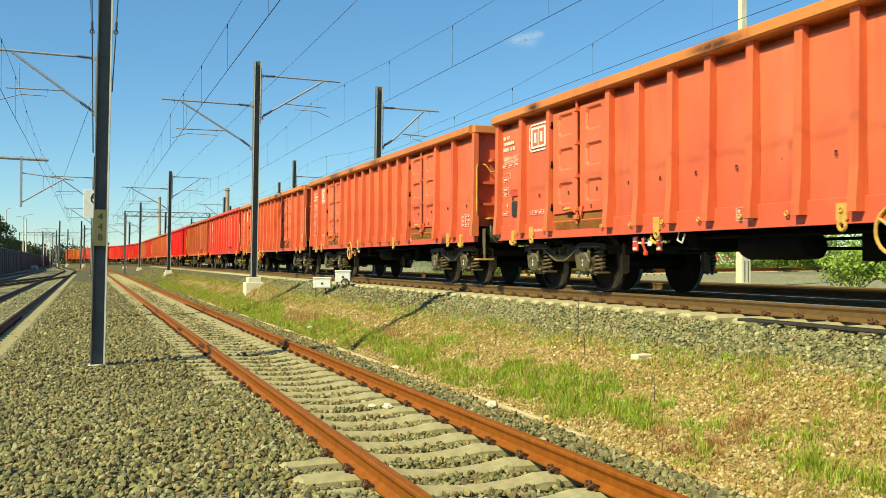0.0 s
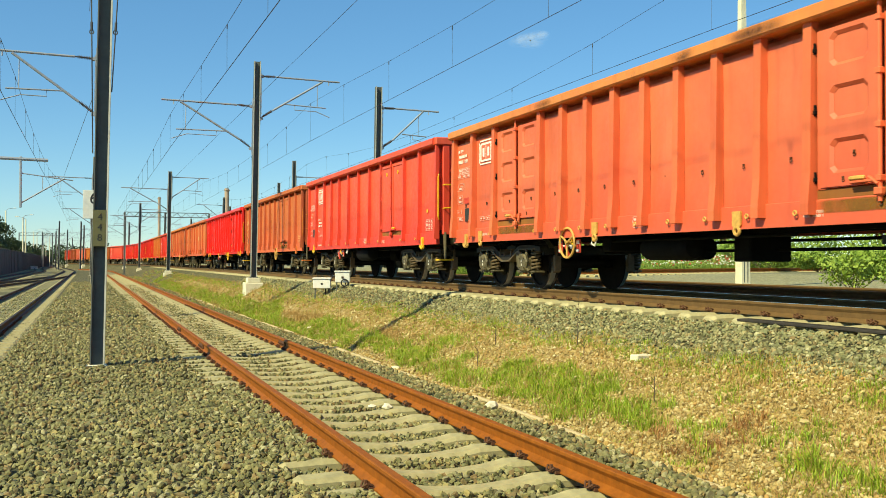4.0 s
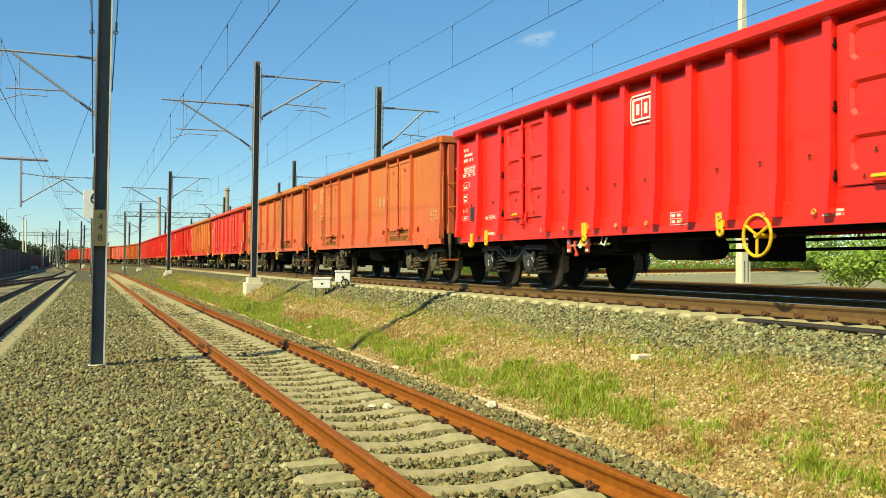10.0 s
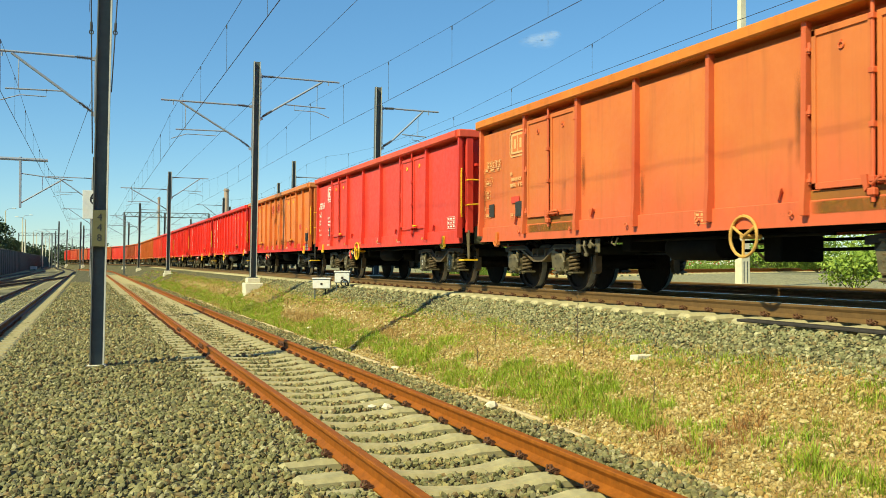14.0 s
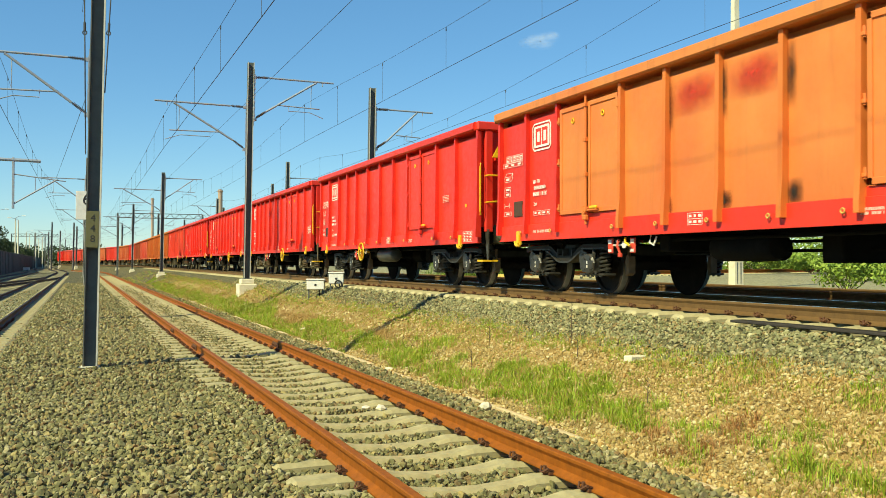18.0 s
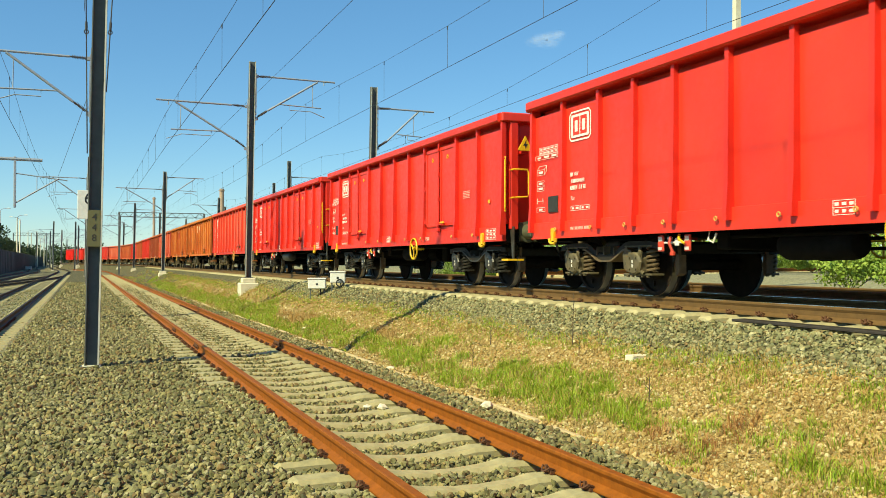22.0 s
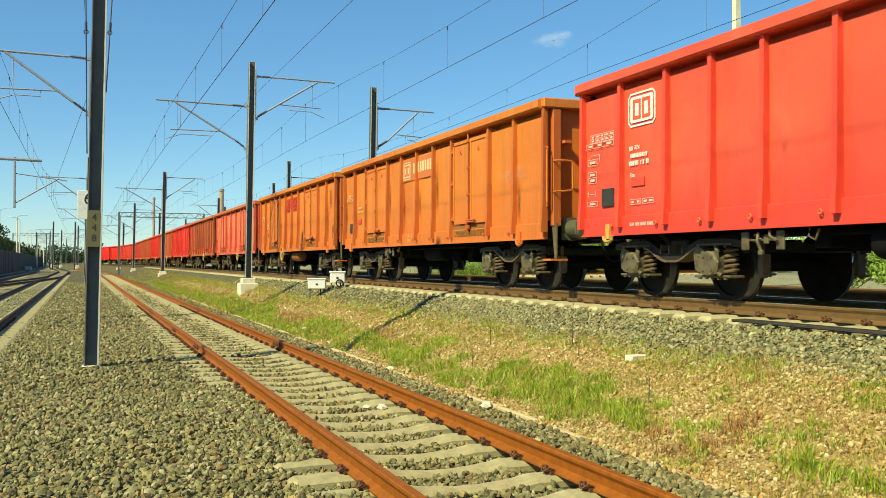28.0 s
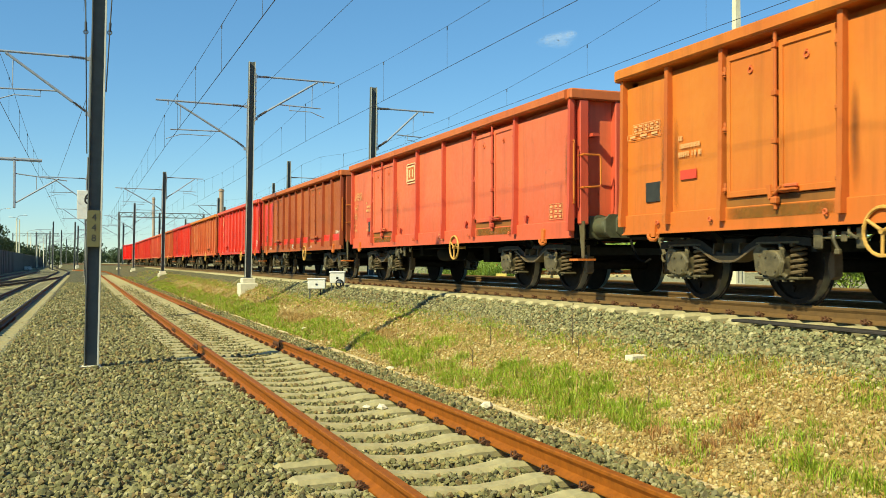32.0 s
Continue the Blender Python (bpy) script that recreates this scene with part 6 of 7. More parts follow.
def solid_cloud(name, base, faces, centres, sizes, material, label, category, jitter=0.25, flat=0.9):
    """Many small closed solids in one mesh."""
    n, k = len(centres), len(base)
    v = base[None] * (1 + RNG.uniform(-jitter, jitter, (n, k, 3)))
    v = v * (sizes[:, None, None] * RNG.uniform(0.65, 1.25, (n, 1, 3)) * np.array([1, 1, flat]))
    a, b, c = RNG.uniform(0, math.tau, n), RNG.normal(0, 0.5, n), RNG.normal(0, 0.5, n)
    for ang, (i, j) in ((b, (1, 2)), (c, (0, 2)), (a, (0, 1))):
        co, si = np.cos(ang)[:, None], np.sin(ang)[:, None]
        p, q = v[:, :, i].copy(), v[:, :, j].copy()
        v[:, :, i], v[:, :, j] = co * p - si * q, si * p + co * q
    v = (v + centres[:, None]).reshape(-1, 3)
    f = np.array(faces)
    idx = (f[None] + (np.arange(n) * k)[:, None, None]).reshape(-1)
    me = bpy.data.meshes.new(name)
    me.vertices.add(len(v)), me.loops.add(len(idx)), me.polygons.add(n * len(f))
    me.vertices.foreach_set("co", v.astype(np.float32).ravel())
    me.loops.foreach_set("vertex_index", idx.astype(np.int32))
    me.polygons.foreach_set("loop_start", np.arange(n * len(f), dtype=np.int32) * f.shape[1])
    me.update(calc_edges=True)
    me.polygons.foreach_set("use_smooth", np.zeros(n * len(f), dtype=bool))
    me.materials.append(material)
    return tagged(new(name, me), label, category, "", "stuff")


CUBE = np.array([(x, y, z) for x in (-.5, .5) for y in (-.5, .5) for z in (-.5, .5)], float)
CUBE[::3] *= 0.72
CUBE_F = [(0, 1, 3, 2), (4, 6, 7, 5), (0, 4, 5, 1), (2, 3, 7, 6), (0, 2, 6, 4), (1, 5, 7, 3)]


PHI = (1 + 5 ** 0.5) / 2
ICO = np.array([(-1, PHI, 0), (1, PHI, 0), (-1, -PHI, 0), (1, -PHI, 0), (0, -1, PHI), (0, 1, PHI), (0, -1, -PHI), (0, 1, -PHI), (PHI, 0, -1), (PHI, 0, 1), (-PHI, 0, -1), (-PHI, 0, 1)]) * 0.29
ICO_F = [(0, 11, 5), (0, 5, 1), (0, 1, 7), (0, 7, 10), (0, 10, 11), (1, 5, 9), (5, 11, 4), (11, 10, 2), (10, 7, 6), (7, 1, 8), (3, 9, 4), (3, 4, 2), (3, 2, 6), (3, 6, 8), (3, 8, 9),
         (4, 9, 5), (2, 4, 11), (6, 2, 10), (8, 6, 7), (9, 8, 1)]


def scatter(x0, x1, s0, s1, density):
    n = int((x1 - x0) * (s1 - s0) * density)
    return RNG.uniform(x0, x1, n), RNG.uniform(s0, s1, n)


def stones_on(name, label, regions, material, lift=0.0, keep=None, jitter=0.28, shape=None):
    cs, ss = [], []
    for x0, x1, s0, s1, dens, lo, hi in regions:
        x, y = scatter(x0, x1, s0, s1, dens)
        if keep is not None:
            ok = keep(x, y)
            x, y = x[ok], y[ok]
        size = lo + (hi - lo) * RNG.random(len(x)) ** 1.6
        z = np.interp(x, PX, PZ) + lift + RNG.uniform(-0.30, 0.50, len(x)) * size
        if 4.4 < (x0 + x1) / 2 < 7.2:
            z = z + np.array([bank_bumps(a, b, a) for a, b in zip(x, y)])
        cs.append(np.c_[x, y, z]), ss.append(size)
    return solid_cloud(name, *(shape or (CUBE, CUBE_F)), np.concatenate(cs), np.concatenate(ss), material, label, "ballast", jitter)


def off_sleepers(x, y):
    """Between the sleepers of the rusty track, and over their buried ends."""
    k = ((y + 8 - 0.18) / 0.60) % 1.0
    on = (k < 0.19) | (k > 0.81)
    d = np.abs(x - X_NEAR)
    rail = np.abs(d - 0.7525) < 0.10
    return ~rail & (~on | (d > 1.18) | (RNG.random(len(x)) < 0.045))


def between_sleepers(x, y):
    k = ((y + 8 - 0.18) / 0.60) % 1.0
    return (k > 0.24) & (k < 0.76) & (np.abs(np.abs(x - X_NEAR) - 0.7525) > 0.10)


stones_on("ballast", "loose angular grey-green ballast stones", [
    (-1.36, 1.50, 5.2, 13, 640, 0.027, 0.063), (-1.34, 1.45, 13, 24, 290, 0.036, 0.070), (-1.34, 1.6, 24, 46, 80, 0.05, 0.09), (-1.2, 1.6, 46, 80, 25, 0.07, 0.11)], M["ballast"], 0.005, None, 0.50, (ICO, ICO_F))
stones_on("ballast", "ballast stones packed between concrete sleepers", [(1.40, 4.50, 4.6, 15, 560, 0.027, 0.062), (1.40, 4.50, 15, 34, 190, 0.038, 0.07), (1.45, 4.4, 34, 60, 70, 0.05, 0.08)], M["ballast"], 0.012, off_sleepers, 0.50, (ICO, ICO_F))
stones_on("ballast", "dark ballast between the farther concrete sleepers", [(1.95, 3.57, 14, 26, 170, 0.03, 0.055), (1.95, 3.57, 26, 48, 70, 0.035, 0.06), (1.95, 3.57, 48, 70, 25, 0.05, 0.08)],
          M["ballast"], 0.030, between_sleepers, 0.50, (ICO, ICO_F))
stones_on("ballast", "ballast between the sleeper ends", [(1.42, 1.93, 12.5, 26, 260, 0.03, 0.055), (1.42, 1.93, 26, 50, 110, 0.04, 0.07), (3.60, 3.97, 14, 40, 120, 0.04, 0.06)], M["ballast"], 0.055, between_sleepers, 0.50, (ICO, ICO_F))
stones_on("ballast", "worn ballast between the siding's rails", [(-3.42, -1.90, 12, 30, 60, 0.03, 0.06), (-3.42, -1.90, 30, 60, 20, 0.04, 0.07), (-1.9, -1.3, 12, 40, 60, 0.04, 0.07)], M["fresh_ballast"], 0.01, None, 0.50, (ICO, ICO_F))
stones_on("ballast", "heaped ballast that buries the sleeper ends", [(1.42, 1.93, 7.75, 12.5, 900, 0.028, 0.062), (1.42, 1.90, 4, 6.5, 800, 0.028, 0.06)], M["ballast"], 0.08, None, 0.50, (ICO, ICO_F))
stones_on("ballast", "ballast shoulder beside the edging strip", [(3.62, 4.46, 4.5, 30, 330, 0.03, 0.065)], M["ballast"], 0.015, None, 0.50, (ICO, ICO_F))
stones_on("ballast", "ballast shoulder of the raised main track", [(6.45, 7.19, 4.5, 18, 900, 0.025, 0.054), (6.45, 7.19, 18, 45, 220, 0.038, 0.07)], M["fresh_ballast"], 0.005, None, 0.50, (ICO, ICO_F))
stones_on("ballast", "ballast between the main track's sleepers", [(7.24, 10.1, 5, 22, 90, 0.035, 0.07)], M["ballast"], -0.02)
stones_on("pebbles", "pale pebbles strewn over the bank", [(4.62, 6.6, 4.3, 11, 1600, 0.010, 0.044), (4.6, 6.5, 4, 24, 4, 0.05, 0.09), (4.46, 4.85, 4, 14, 330, 0.02, 0.065)],
          M["pebble"], 0.004, None, 0.22, (ICO, ICO_F))
stones_on("pebbles", "pale gravel on the far part of the bank", [(4.62, 6.6, 11, 18, 750, 0.013, 0.042), (4.62, 6.6, 18, 26, 300, 0.018, 0.05), (4.62, 6.6, 26, 50, 50, 0.03, 0.07)], M["pebble"], 0.004)


def blades(name, tufts, material, label):
    """Grass: each tuft a fan of bent, tapering blades."""
    vs, fs = [], []
    rnd = random.Random(11)
    for x, y, z, h, n, spread in tufts:
        h *= 1.12
        for _ in range(round(n * 1.15)):
            a = rnd.uniform(0, math.tau)
            r = spread * math.sqrt(rnd.random())
            bx, by = x + r * math.cos(a), y + r * math.sin(a)
            lean, hh, w = rnd.uniform(0.15, 1.35) * h, h * rnd.uniform(0.45, 1.0), rnd.uniform(0.0016, 0.0040) * (1 + h)
            b = rnd.uniform(0, math.tau)
            dx, dy = math.cos(b), math.sin(b)
            k = len(vs)
            vs += [(bx - dy * w, by + dx * w, z - 0.02), (bx + dy * w, by - dx * w, z - 0.02),
                   (bx + dx * lean * 0.4 - dy * w * 0.8, by + dy * lean * 0.4 + dx * w * 0.8, z + hh * 0.6),
                   (bx + dx * lean * 0.4 + dy * w * 0.8, by + dy * lean * 0.4 - dx * w * 0.8, z + hh * 0.6), (bx + dx * lean, by + dy * lean, z + hh)]
            fs += [(k, k + 1, k + 3, k + 2), (k + 2, k + 3, k + 4)]
    me = bpy.data.meshes.new(name)
    me.from_pydata(vs, [], fs)
    me.materials.append(material)
    return tagged(new(name, me), label, "grass", "", "stuff")


def sow():
    rnd = random.Random(4)
    green, dry, rusty = [], [], []
    for _ in range(26000):
        s = 4 + 76 * rnd.random() ** 1.9
        x = rnd.uniform(4.7, 6.75)
        z = ground_z(x) + bank_bumps(x, s, x)
        f = 0.75 * noise.noise((x * 0.9, s * 0.35, 7)) + 0.5 * noise.noise((x * 2.5, s * 1.3, 2))
        band = 1 - abs(x - (5.15 if s > 12 else 5.25)) / 0.60
        k = 1.0 if s < 25 else 1.2
        if f + 0.95 * band > 0.38 + max(0.0, 9.5 - s) * 0.135 - (0.12 if 9.5 < s < 34 else 0):
            (green if s < 14 or x < 5.2 or noise.noise((x * 1.1, s * 0.22, 31)) > -0.12 else dry).append((x, s, z, rnd.uniform(0.04, 0.16) * k, rnd.randint(7, 13), 0.07 * k))
            if rnd.random() < 0.2:
                dry.append((x, s, z, rnd.uniform(0.05, 0.17) * k, 6, 0.07 * k))
        elif 6.18 < x < 6.66 and noise.noise((s * 0.8, 4.4, 1)) > -0.45:
            (green if rnd.random() < 0.55 else dry).append((x, s, z, rnd.uniform(0.02, 0.09), 12, 0.07))
        elif f + 0.6 * rnd.random() > 0.20:
            dry.append((x, s, z, rnd.uniform(0.02, 0.07) * k, rnd.randint(3, 7), 0.06 * k))
            if rnd.random() < (0.22 if s < 12 else 0.4):
                green.append((x, s, z, rnd.uniform(0.02, 0.07) * k, 7, 0.05 * k))
        elif 6.25 < x < 6.6 and rnd.random() < 0.5:
            (green if rnd.random() < 0.4 else dry).append((x, s, z, rnd.uniform(0.05, 0.14), 9, 0.06))
    for _ in range(500):
        s, x = rnd.uniform(30, 110), rnd.uniform(3.9, 6.7)
        (green if rnd.random() < 0.4 else dry).append((x, s, ground_z(x), rnd.uniform(0.12, 0.3), 14, 0.15))
    CLUMPS = ((5.11, 7.14), (5.29, 7.18), (5.3, 7.49), (5.56, 6.41), (5.54, 6.22), (5.29, 6.4), (5.16, 5.75), (5.32, 5.3), (4.89, 6.72), (5.54, 5.96),
              (5.41, 9.98), (5.6, 9.27), (5.29, 8.99), (5.45, 9.5), (5.2, 9.6), (5.28, 10.47), (5.51, 11.43), (5.35, 10.9), (5.2, 8.4), (5.6, 8.2), (5.85, 7.6))
    for x, s in CLUMPS:
        # single leafy clumps low on the bank
        for q in range(8 if s > 6.6 else 6):
            a, b = x + rnd.gauss(0, 0.10), s + rnd.gauss(0, 0.13)
            green.append((a, b, ground_z(a) + bank_bumps(a, b, a), rnd.uniform(0.06, 0.16), 12, 0.05))
    for x, s in ((5.05, 6.77), (5.26, 6.73), (5.43, 6.79), (5.13, 7.66), (5.0, 7.1), (5.6, 6.9)):
        for q in range(12):
            a, b = x + rnd.gauss(0, 0.09), s + rnd.gauss(0, 0.10)
            rusty.append((a, b, ground_z(a) + bank_bumps(a, b, a), rnd.uniform(0.05, 0.14), 10, 0.05))
    blades("dead_grass", rusty, M["rusty_grass"], "reddish-brown withered weeds on the bank")
    blades("grass", green, M["green"], "patchy fresh green grass on the bank")
    blades("dry_grass", dry, M["straw"], "straw-coloured dry grass among the pebbles")
    tall = []
    for _ in range(2600):
        u, v = 46 * rnd.random() ** 1.3, 1.6 + abs(rnd.gauss(0, 1.8))
        x, s = 15.9 + 0.911 * u - 0.411 * v, 33.8 + 0.411 * u + 0.911 * v
        tall.append((x, s, ground_z(x), rnd.uniform(0.3, 0.95), 12, 0.22))
    blades("tall_grass", tall, M["bush"], "tall weeds beyond the far track")


def wild_flowers():
    """Red and white blossoms among the tall weeds."""
    for name, c, n, label in (("red_blossoms", (0.62, 0.04, 0.04), 260, "red blossoms among the tall weeds"), ("white_blossoms", (0.80, 0.80, 0.72), 420, "white blossoms among the tall weeds")):
        u, v = RNG.uniform(2, 26, n), 1.4 + np.abs(RNG.normal(0, 1.3, n))
        x, y = 15.9 + 0.911 * u - 0.411 * v, 33.8 + 0.411 * u + 0.911 * v
        z = np.interp(x, PX, PZ) + RNG.uniform(0.35, 0.95, n)
        solid_cloud(name, ICO, ICO_F, np.c_[x, y, z], RNG.uniform(0.05, 0.10, n), plain(name, c, 0.7, 0, 0.2, 20, 0.0), label, "flowers")


sow()
wild_flowers()


def weed(x, s, h):
    t = thing("dead_weed", Matrix.Translation((x, s, ground_z(x) + bank_bumps(x, s, x) - 0.01)), "thin brown dead weed stalk on the bank", "weed", "dead weeds")
    b = B().rod((0, 0, 0), (0.01, 0.0, h), 0.007, 5, 0.003)
    for k in range(5):
        z = h * (0.45 + 0.1 * k)
        b.rod((0.005, 0, z), (0.05 * math.cos(k * 2.4), 0.05 * math.sin(k * 2.4), z + 0.06), 0.004, 4, 0.002)
    part("stalk", b, M["bark"], t)


for x, s, h in ((5.55, 8.4, 0.30), (6.75, 12.2, 0.55), (6.0, 13.5, 0.35), (5.95, 10.6, 0.28), (6.3, 11.4, 0.4), (5.4, 12.8, 0.3)):
    weed(x, s, h)

# ---- small trackside things ----
strip = thing("concrete_edging", Matrix.Identity(4), "long pale concrete edging strip beside the ballast", "kerb", "", "structure")
s = 5.0
while s < 46:
    part("kerb_stone", B().box(4.50 + random.uniform(-0.015, 0.015), 4.575 + random.uniform(-0.02, 0.01), s, s + 0.985 - random.choice((0, 0, 0.1, 0.3)), -0.40, -0.20 + random.uniform(-0.045, 0.012) - (0.015 if s < 8.6 else 0), None, 0.012), M["edging"], strip)
    s += 1.0


def rubble(x, s, z, size, seed):
    """A lump of broken concrete."""
    r = random.Random(seed)
    t = thing("rubble_lump", Matrix.Translation((x, s, z)) @ Matrix.Rotation(seed * 1.3, 4, "Z"), "pale lump of broken concrete lying by the track", "rubble", "rubble lumps")
    vs = [tuple(c * size * r.uniform(0.7, 1.2) * k for c, k in zip(v, (1.0, 0.8, 0.55))) for v in ICO]
    part("lump", B().add(vs, ICO_F), M["white_concrete"], t)


for q, (x, s, z, size) in enumerate(((3.19, 10.2, -0.17, 0.15), (3.05, 10.35, -0.18, 0.10), (4.36, 9.9, -0.17, 0.17), (5.11, 22.7, -0.16, 0.18), (4.7, 14.6, -0.25, 0.14))):
    rubble(x, s, z, size, q + 1)
slab = thing("concrete_slab", Matrix.Translation((6.33, 9.85, ground_z(6.33) + bank_bumps(6.33, 9.85, 6.33))) @ Matrix.Rotation(0.2, 4, "Z"), "small broken concrete slab lying on the bank", "slab")
part("block", B().box(-0.13, 0.13, -0.07, 0.07, -0.04, 0.06, None, 0.012), M["white_concrete"], slab)
plank = thing("tarred_plank", Matrix.Translation((7.33, 0, 0.83)), "dark tarred plank along the sleeper ends", "plank")
part("board", B().box(-0.10, 0.10, 4.6, 9.2, -0.055, -0.022, None, 0.008), M["soot"], plank)


def relay_box(x, s, w, h, legs, label):
    z = ground_z(x)
    t = thing("relay_box", Matrix.Translation((x, s, z)) @ Matrix.Rotation(-0.3, 4, "Z"), label, "equipment box", "trackside boxes")
    part("cabinet", B().box(-w / 2, w / 2, -0.18, 0.18, legs, legs + h, None, 0.015), M["white"], t)
    part("lid", B().box(-w / 2 - 0.02, w / 2 + 0.02, -0.20, 0.20, legs + h + 0.002, legs + h + 0.05, None, 0.012), M["white"], t)
    for sx in (-1, 1):
        part("leg", B().box(sx * w * 0.4 - 0.02, sx * w * 0.4 + 0.02, -0.03, 0.03, -0.2, legs), M["mast"], t)
    part("latch", B().box(-0.03, 0.03, -0.19, -0.18, legs + h * 0.4, legs + h * 0.6), M["dark_plate"], t)
    if legs < 0.2:
        part("cable_coil", B().ring((w * 0.15, -0.22, legs * 0.7 + 0.05), 0.10, 0.02, "Y", 14, 6), M["cable"], t)
    part("cable", B().pipe([(w * 0.2, -0.1, legs), (w * 0.22, -0.12, legs * 0.4), (w * 0.3, -0.16, -0.1)], 0.022), M["black"], t)


relay_box(6.58, 27.6, 0.52, 0.27, 0.27, "white trackside relay box on short steel legs")
relay_box(7.06, 27.0, 0.44, 0.30, 0.18, "white point machine cabinet with dark cables")
marker = thing("marker_board", Matrix.Translation((15.6, 34.0, ground_z(15.6))) @ Matrix.Rotation(-0.4, 4, "Z"), "low yellowish marker board beyond the far track", "marker")
part("board", B().box(-0.21, 0.21, -0.03, 0.03, 0.06, 0.22, None, 0.008), M["plate_yellow"], marker)
part("foot", B().box(-0.16, -0.12, -0.02, 0.02, -0.1, 0.06).box(0.12, 0.16, -0.02, 0.02, -0.1, 0.06), M["mast"], marker)
relay_box(-9.9, 200.0, 1.2, 0.55, 0.15, "low white equipment box among the sidings")

sign = thing("speed_sign", Matrix.Translation((0.20, 42.7, -0.2)), "white speed board with a black figure on a post", "sign")
part("post", B().rod((0, 0.05, -0.3), (0, 0.05, 4.6), 0.04), M["mast"], sign)
board = part("board", B().box(-0.42, 0.42, -0.01, 0.02, 3.50, 4.72, None, 0.01), M["white"], sign)
part("figure", text_mesh("figure", "6", 0.75, Matrix.Translation((0.02, -0.013, 4.36)) @ Matrix.Rotation(math.pi / 2, 4, "X"), M["digit"]), None, board, "black painted figure")

# ---- left side: wall, lamps, trees; far gantries and shafts ----
wall = thing("boundary_wall", Matrix.Identity(4), "dark panel wall along the sidings", "wall", "", "structure")
pan = B().box(-0.06, 0.06, 0.03, 3.97, -0.3, 3.15, None, 0.02).box(-0.08, 0.08, 0.03, 3.97, 3.15, 3.25).mesh("panel", M["wall"])
post_me = B().box(-0.12, 0.12, -0.12, 0.12, -0.3, 3.35, None, 0.02).mesh("post", M["wall"])
for k in range(100):
    for nm, me in (("panel", pan), ("post", post_me)):
        part(nm, me, None, wall).matrix_local = Matrix.Translation((-9.0 - 0.0165 * 4 * k, 70 + 4 * k, -0.25)) @ Matrix.Rotation(0.0165, 4, "Z")


def lamp_post(lat, s, h, sx):
    t = thing("lamp_post", Matrix.Translation((lat, s, -0.3)), "tall white yard lamp post", "street lamp", "yard lamps")
    part("pole", B().rod((0, 0, 0), (0, 0, h), 0.16, 10, 0.10), M["white_concrete"], t)
    part("arm", B().pipe([(0, 0, h), (sx * 0.4, 0, h + 0.35), (sx * 1.3, 0, h + 0.5)], 0.04), M["galv"], t)
    part("lamp_head", B().box(min(sx * 1.2, sx * 1.9), max(sx * 1.2, sx * 1.9), -0.14, 0.14, h + 0.44, h + 0.58, None, 0.04), M["white"], t)


for lat, s, h, sx in ((-15.0, 200, 11.6, 1), (-12.0, 201, 10.4, 1), (-11.4, 199, 9.9, -1), (-15.0, 300, 10.5, 1), (-14.2, 302, 10.2, 1), (-12.4, 299, 10.0, 1), (-10.8, 305, 9.5, 1), (-14.0, 360, 10, 1)):
    lamp_post(lat, s, h, sx)


def leaf_cloud(name, material, blobs, n, size, parent, seed):
    """A crown: small leaf quads in uneven clumps."""
    r = np.random.default_rng(seed)
    cs = []
    for cx, cy, cz, rx, rz in blobs:
        d = r.normal(0, 1, (n, 3))
        d /= np.linalg.norm(d, axis=1)[:, None]
        d *= (r.random((n, 1)) ** 0.45)
        cs.append(d * np.array([rx, rx, rz]) + np.array([cx, cy, cz]))
    c = np.concatenate(cs)
    m = len(c)
    u = r.normal(0, 1, (m, 3))
    u /= np.linalg.norm(u, axis=1)[:, None]
    w = np.cross(u, r.normal(0, 1, (m, 3)))
    w /= np.linalg.norm(w, axis=1)[:, None]
    k = size * r.uniform(0.6, 1.3, (m, 1))
    v = np.stack([c - u * k, c + w * k * 0.5, c + u * k, c - w * k * 0.5], 1).reshape(-1, 3)
    me = bpy.data.meshes.new(name)
    me.from_pydata(v.tolist(), [], np.arange(m * 4).reshape(-1, 4).tolist())
    me.materials.append(material)
    return part(name, me, None, parent)


def tree(lat, s, h, seed):
    r = random.Random(seed)
    t = thing("tree", Matrix.Translation((lat, s, -0.35)), "dark green leafy tree behind the wall", "tree", "trees behind the wall")
    tr = B().rod((0, 0, 0), (0.1, 0, h * 0.45), 0.16, 8, 0.10).rod((0.1, 0, h * 0.44), (0.0, 0.1, h * 0.8), 0.10, 7, 0.03)
    blobs = []
    for k in range(9):
        a, rr = r.uniform(0, math.tau), r.uniform(0.2, 0.30) * h
        z = h * r.uniform(0.42, 0.88)
        p = (rr * math.cos(a) * 0.8, rr * math.sin(a) * 0.8, z)
        tr.rod((0.08, 0, h * r.uniform(0.3, 0.5)), p, 0.05, 5, 0.02)
        blobs.append((*p, h * r.uniform(0.12, 0.2), h * r.uniform(0.09, 0.15)))
    part("trunk", tr, M["bark"], t)
    leaf_cloud("crown", M["leaf"], blobs, 180, 0.22, t, seed)


for i in range(34):
    rr = random.Random(i)
    tree(-11.8 - rr.uniform(0, 4) - 0.0165 * i * 9, 110 + i * 9 + rr.uniform(-2, 2), rr.uniform(7.8, 9.4) if i < 8 else rr.uniform(5.4, 7.2), 100 + i)


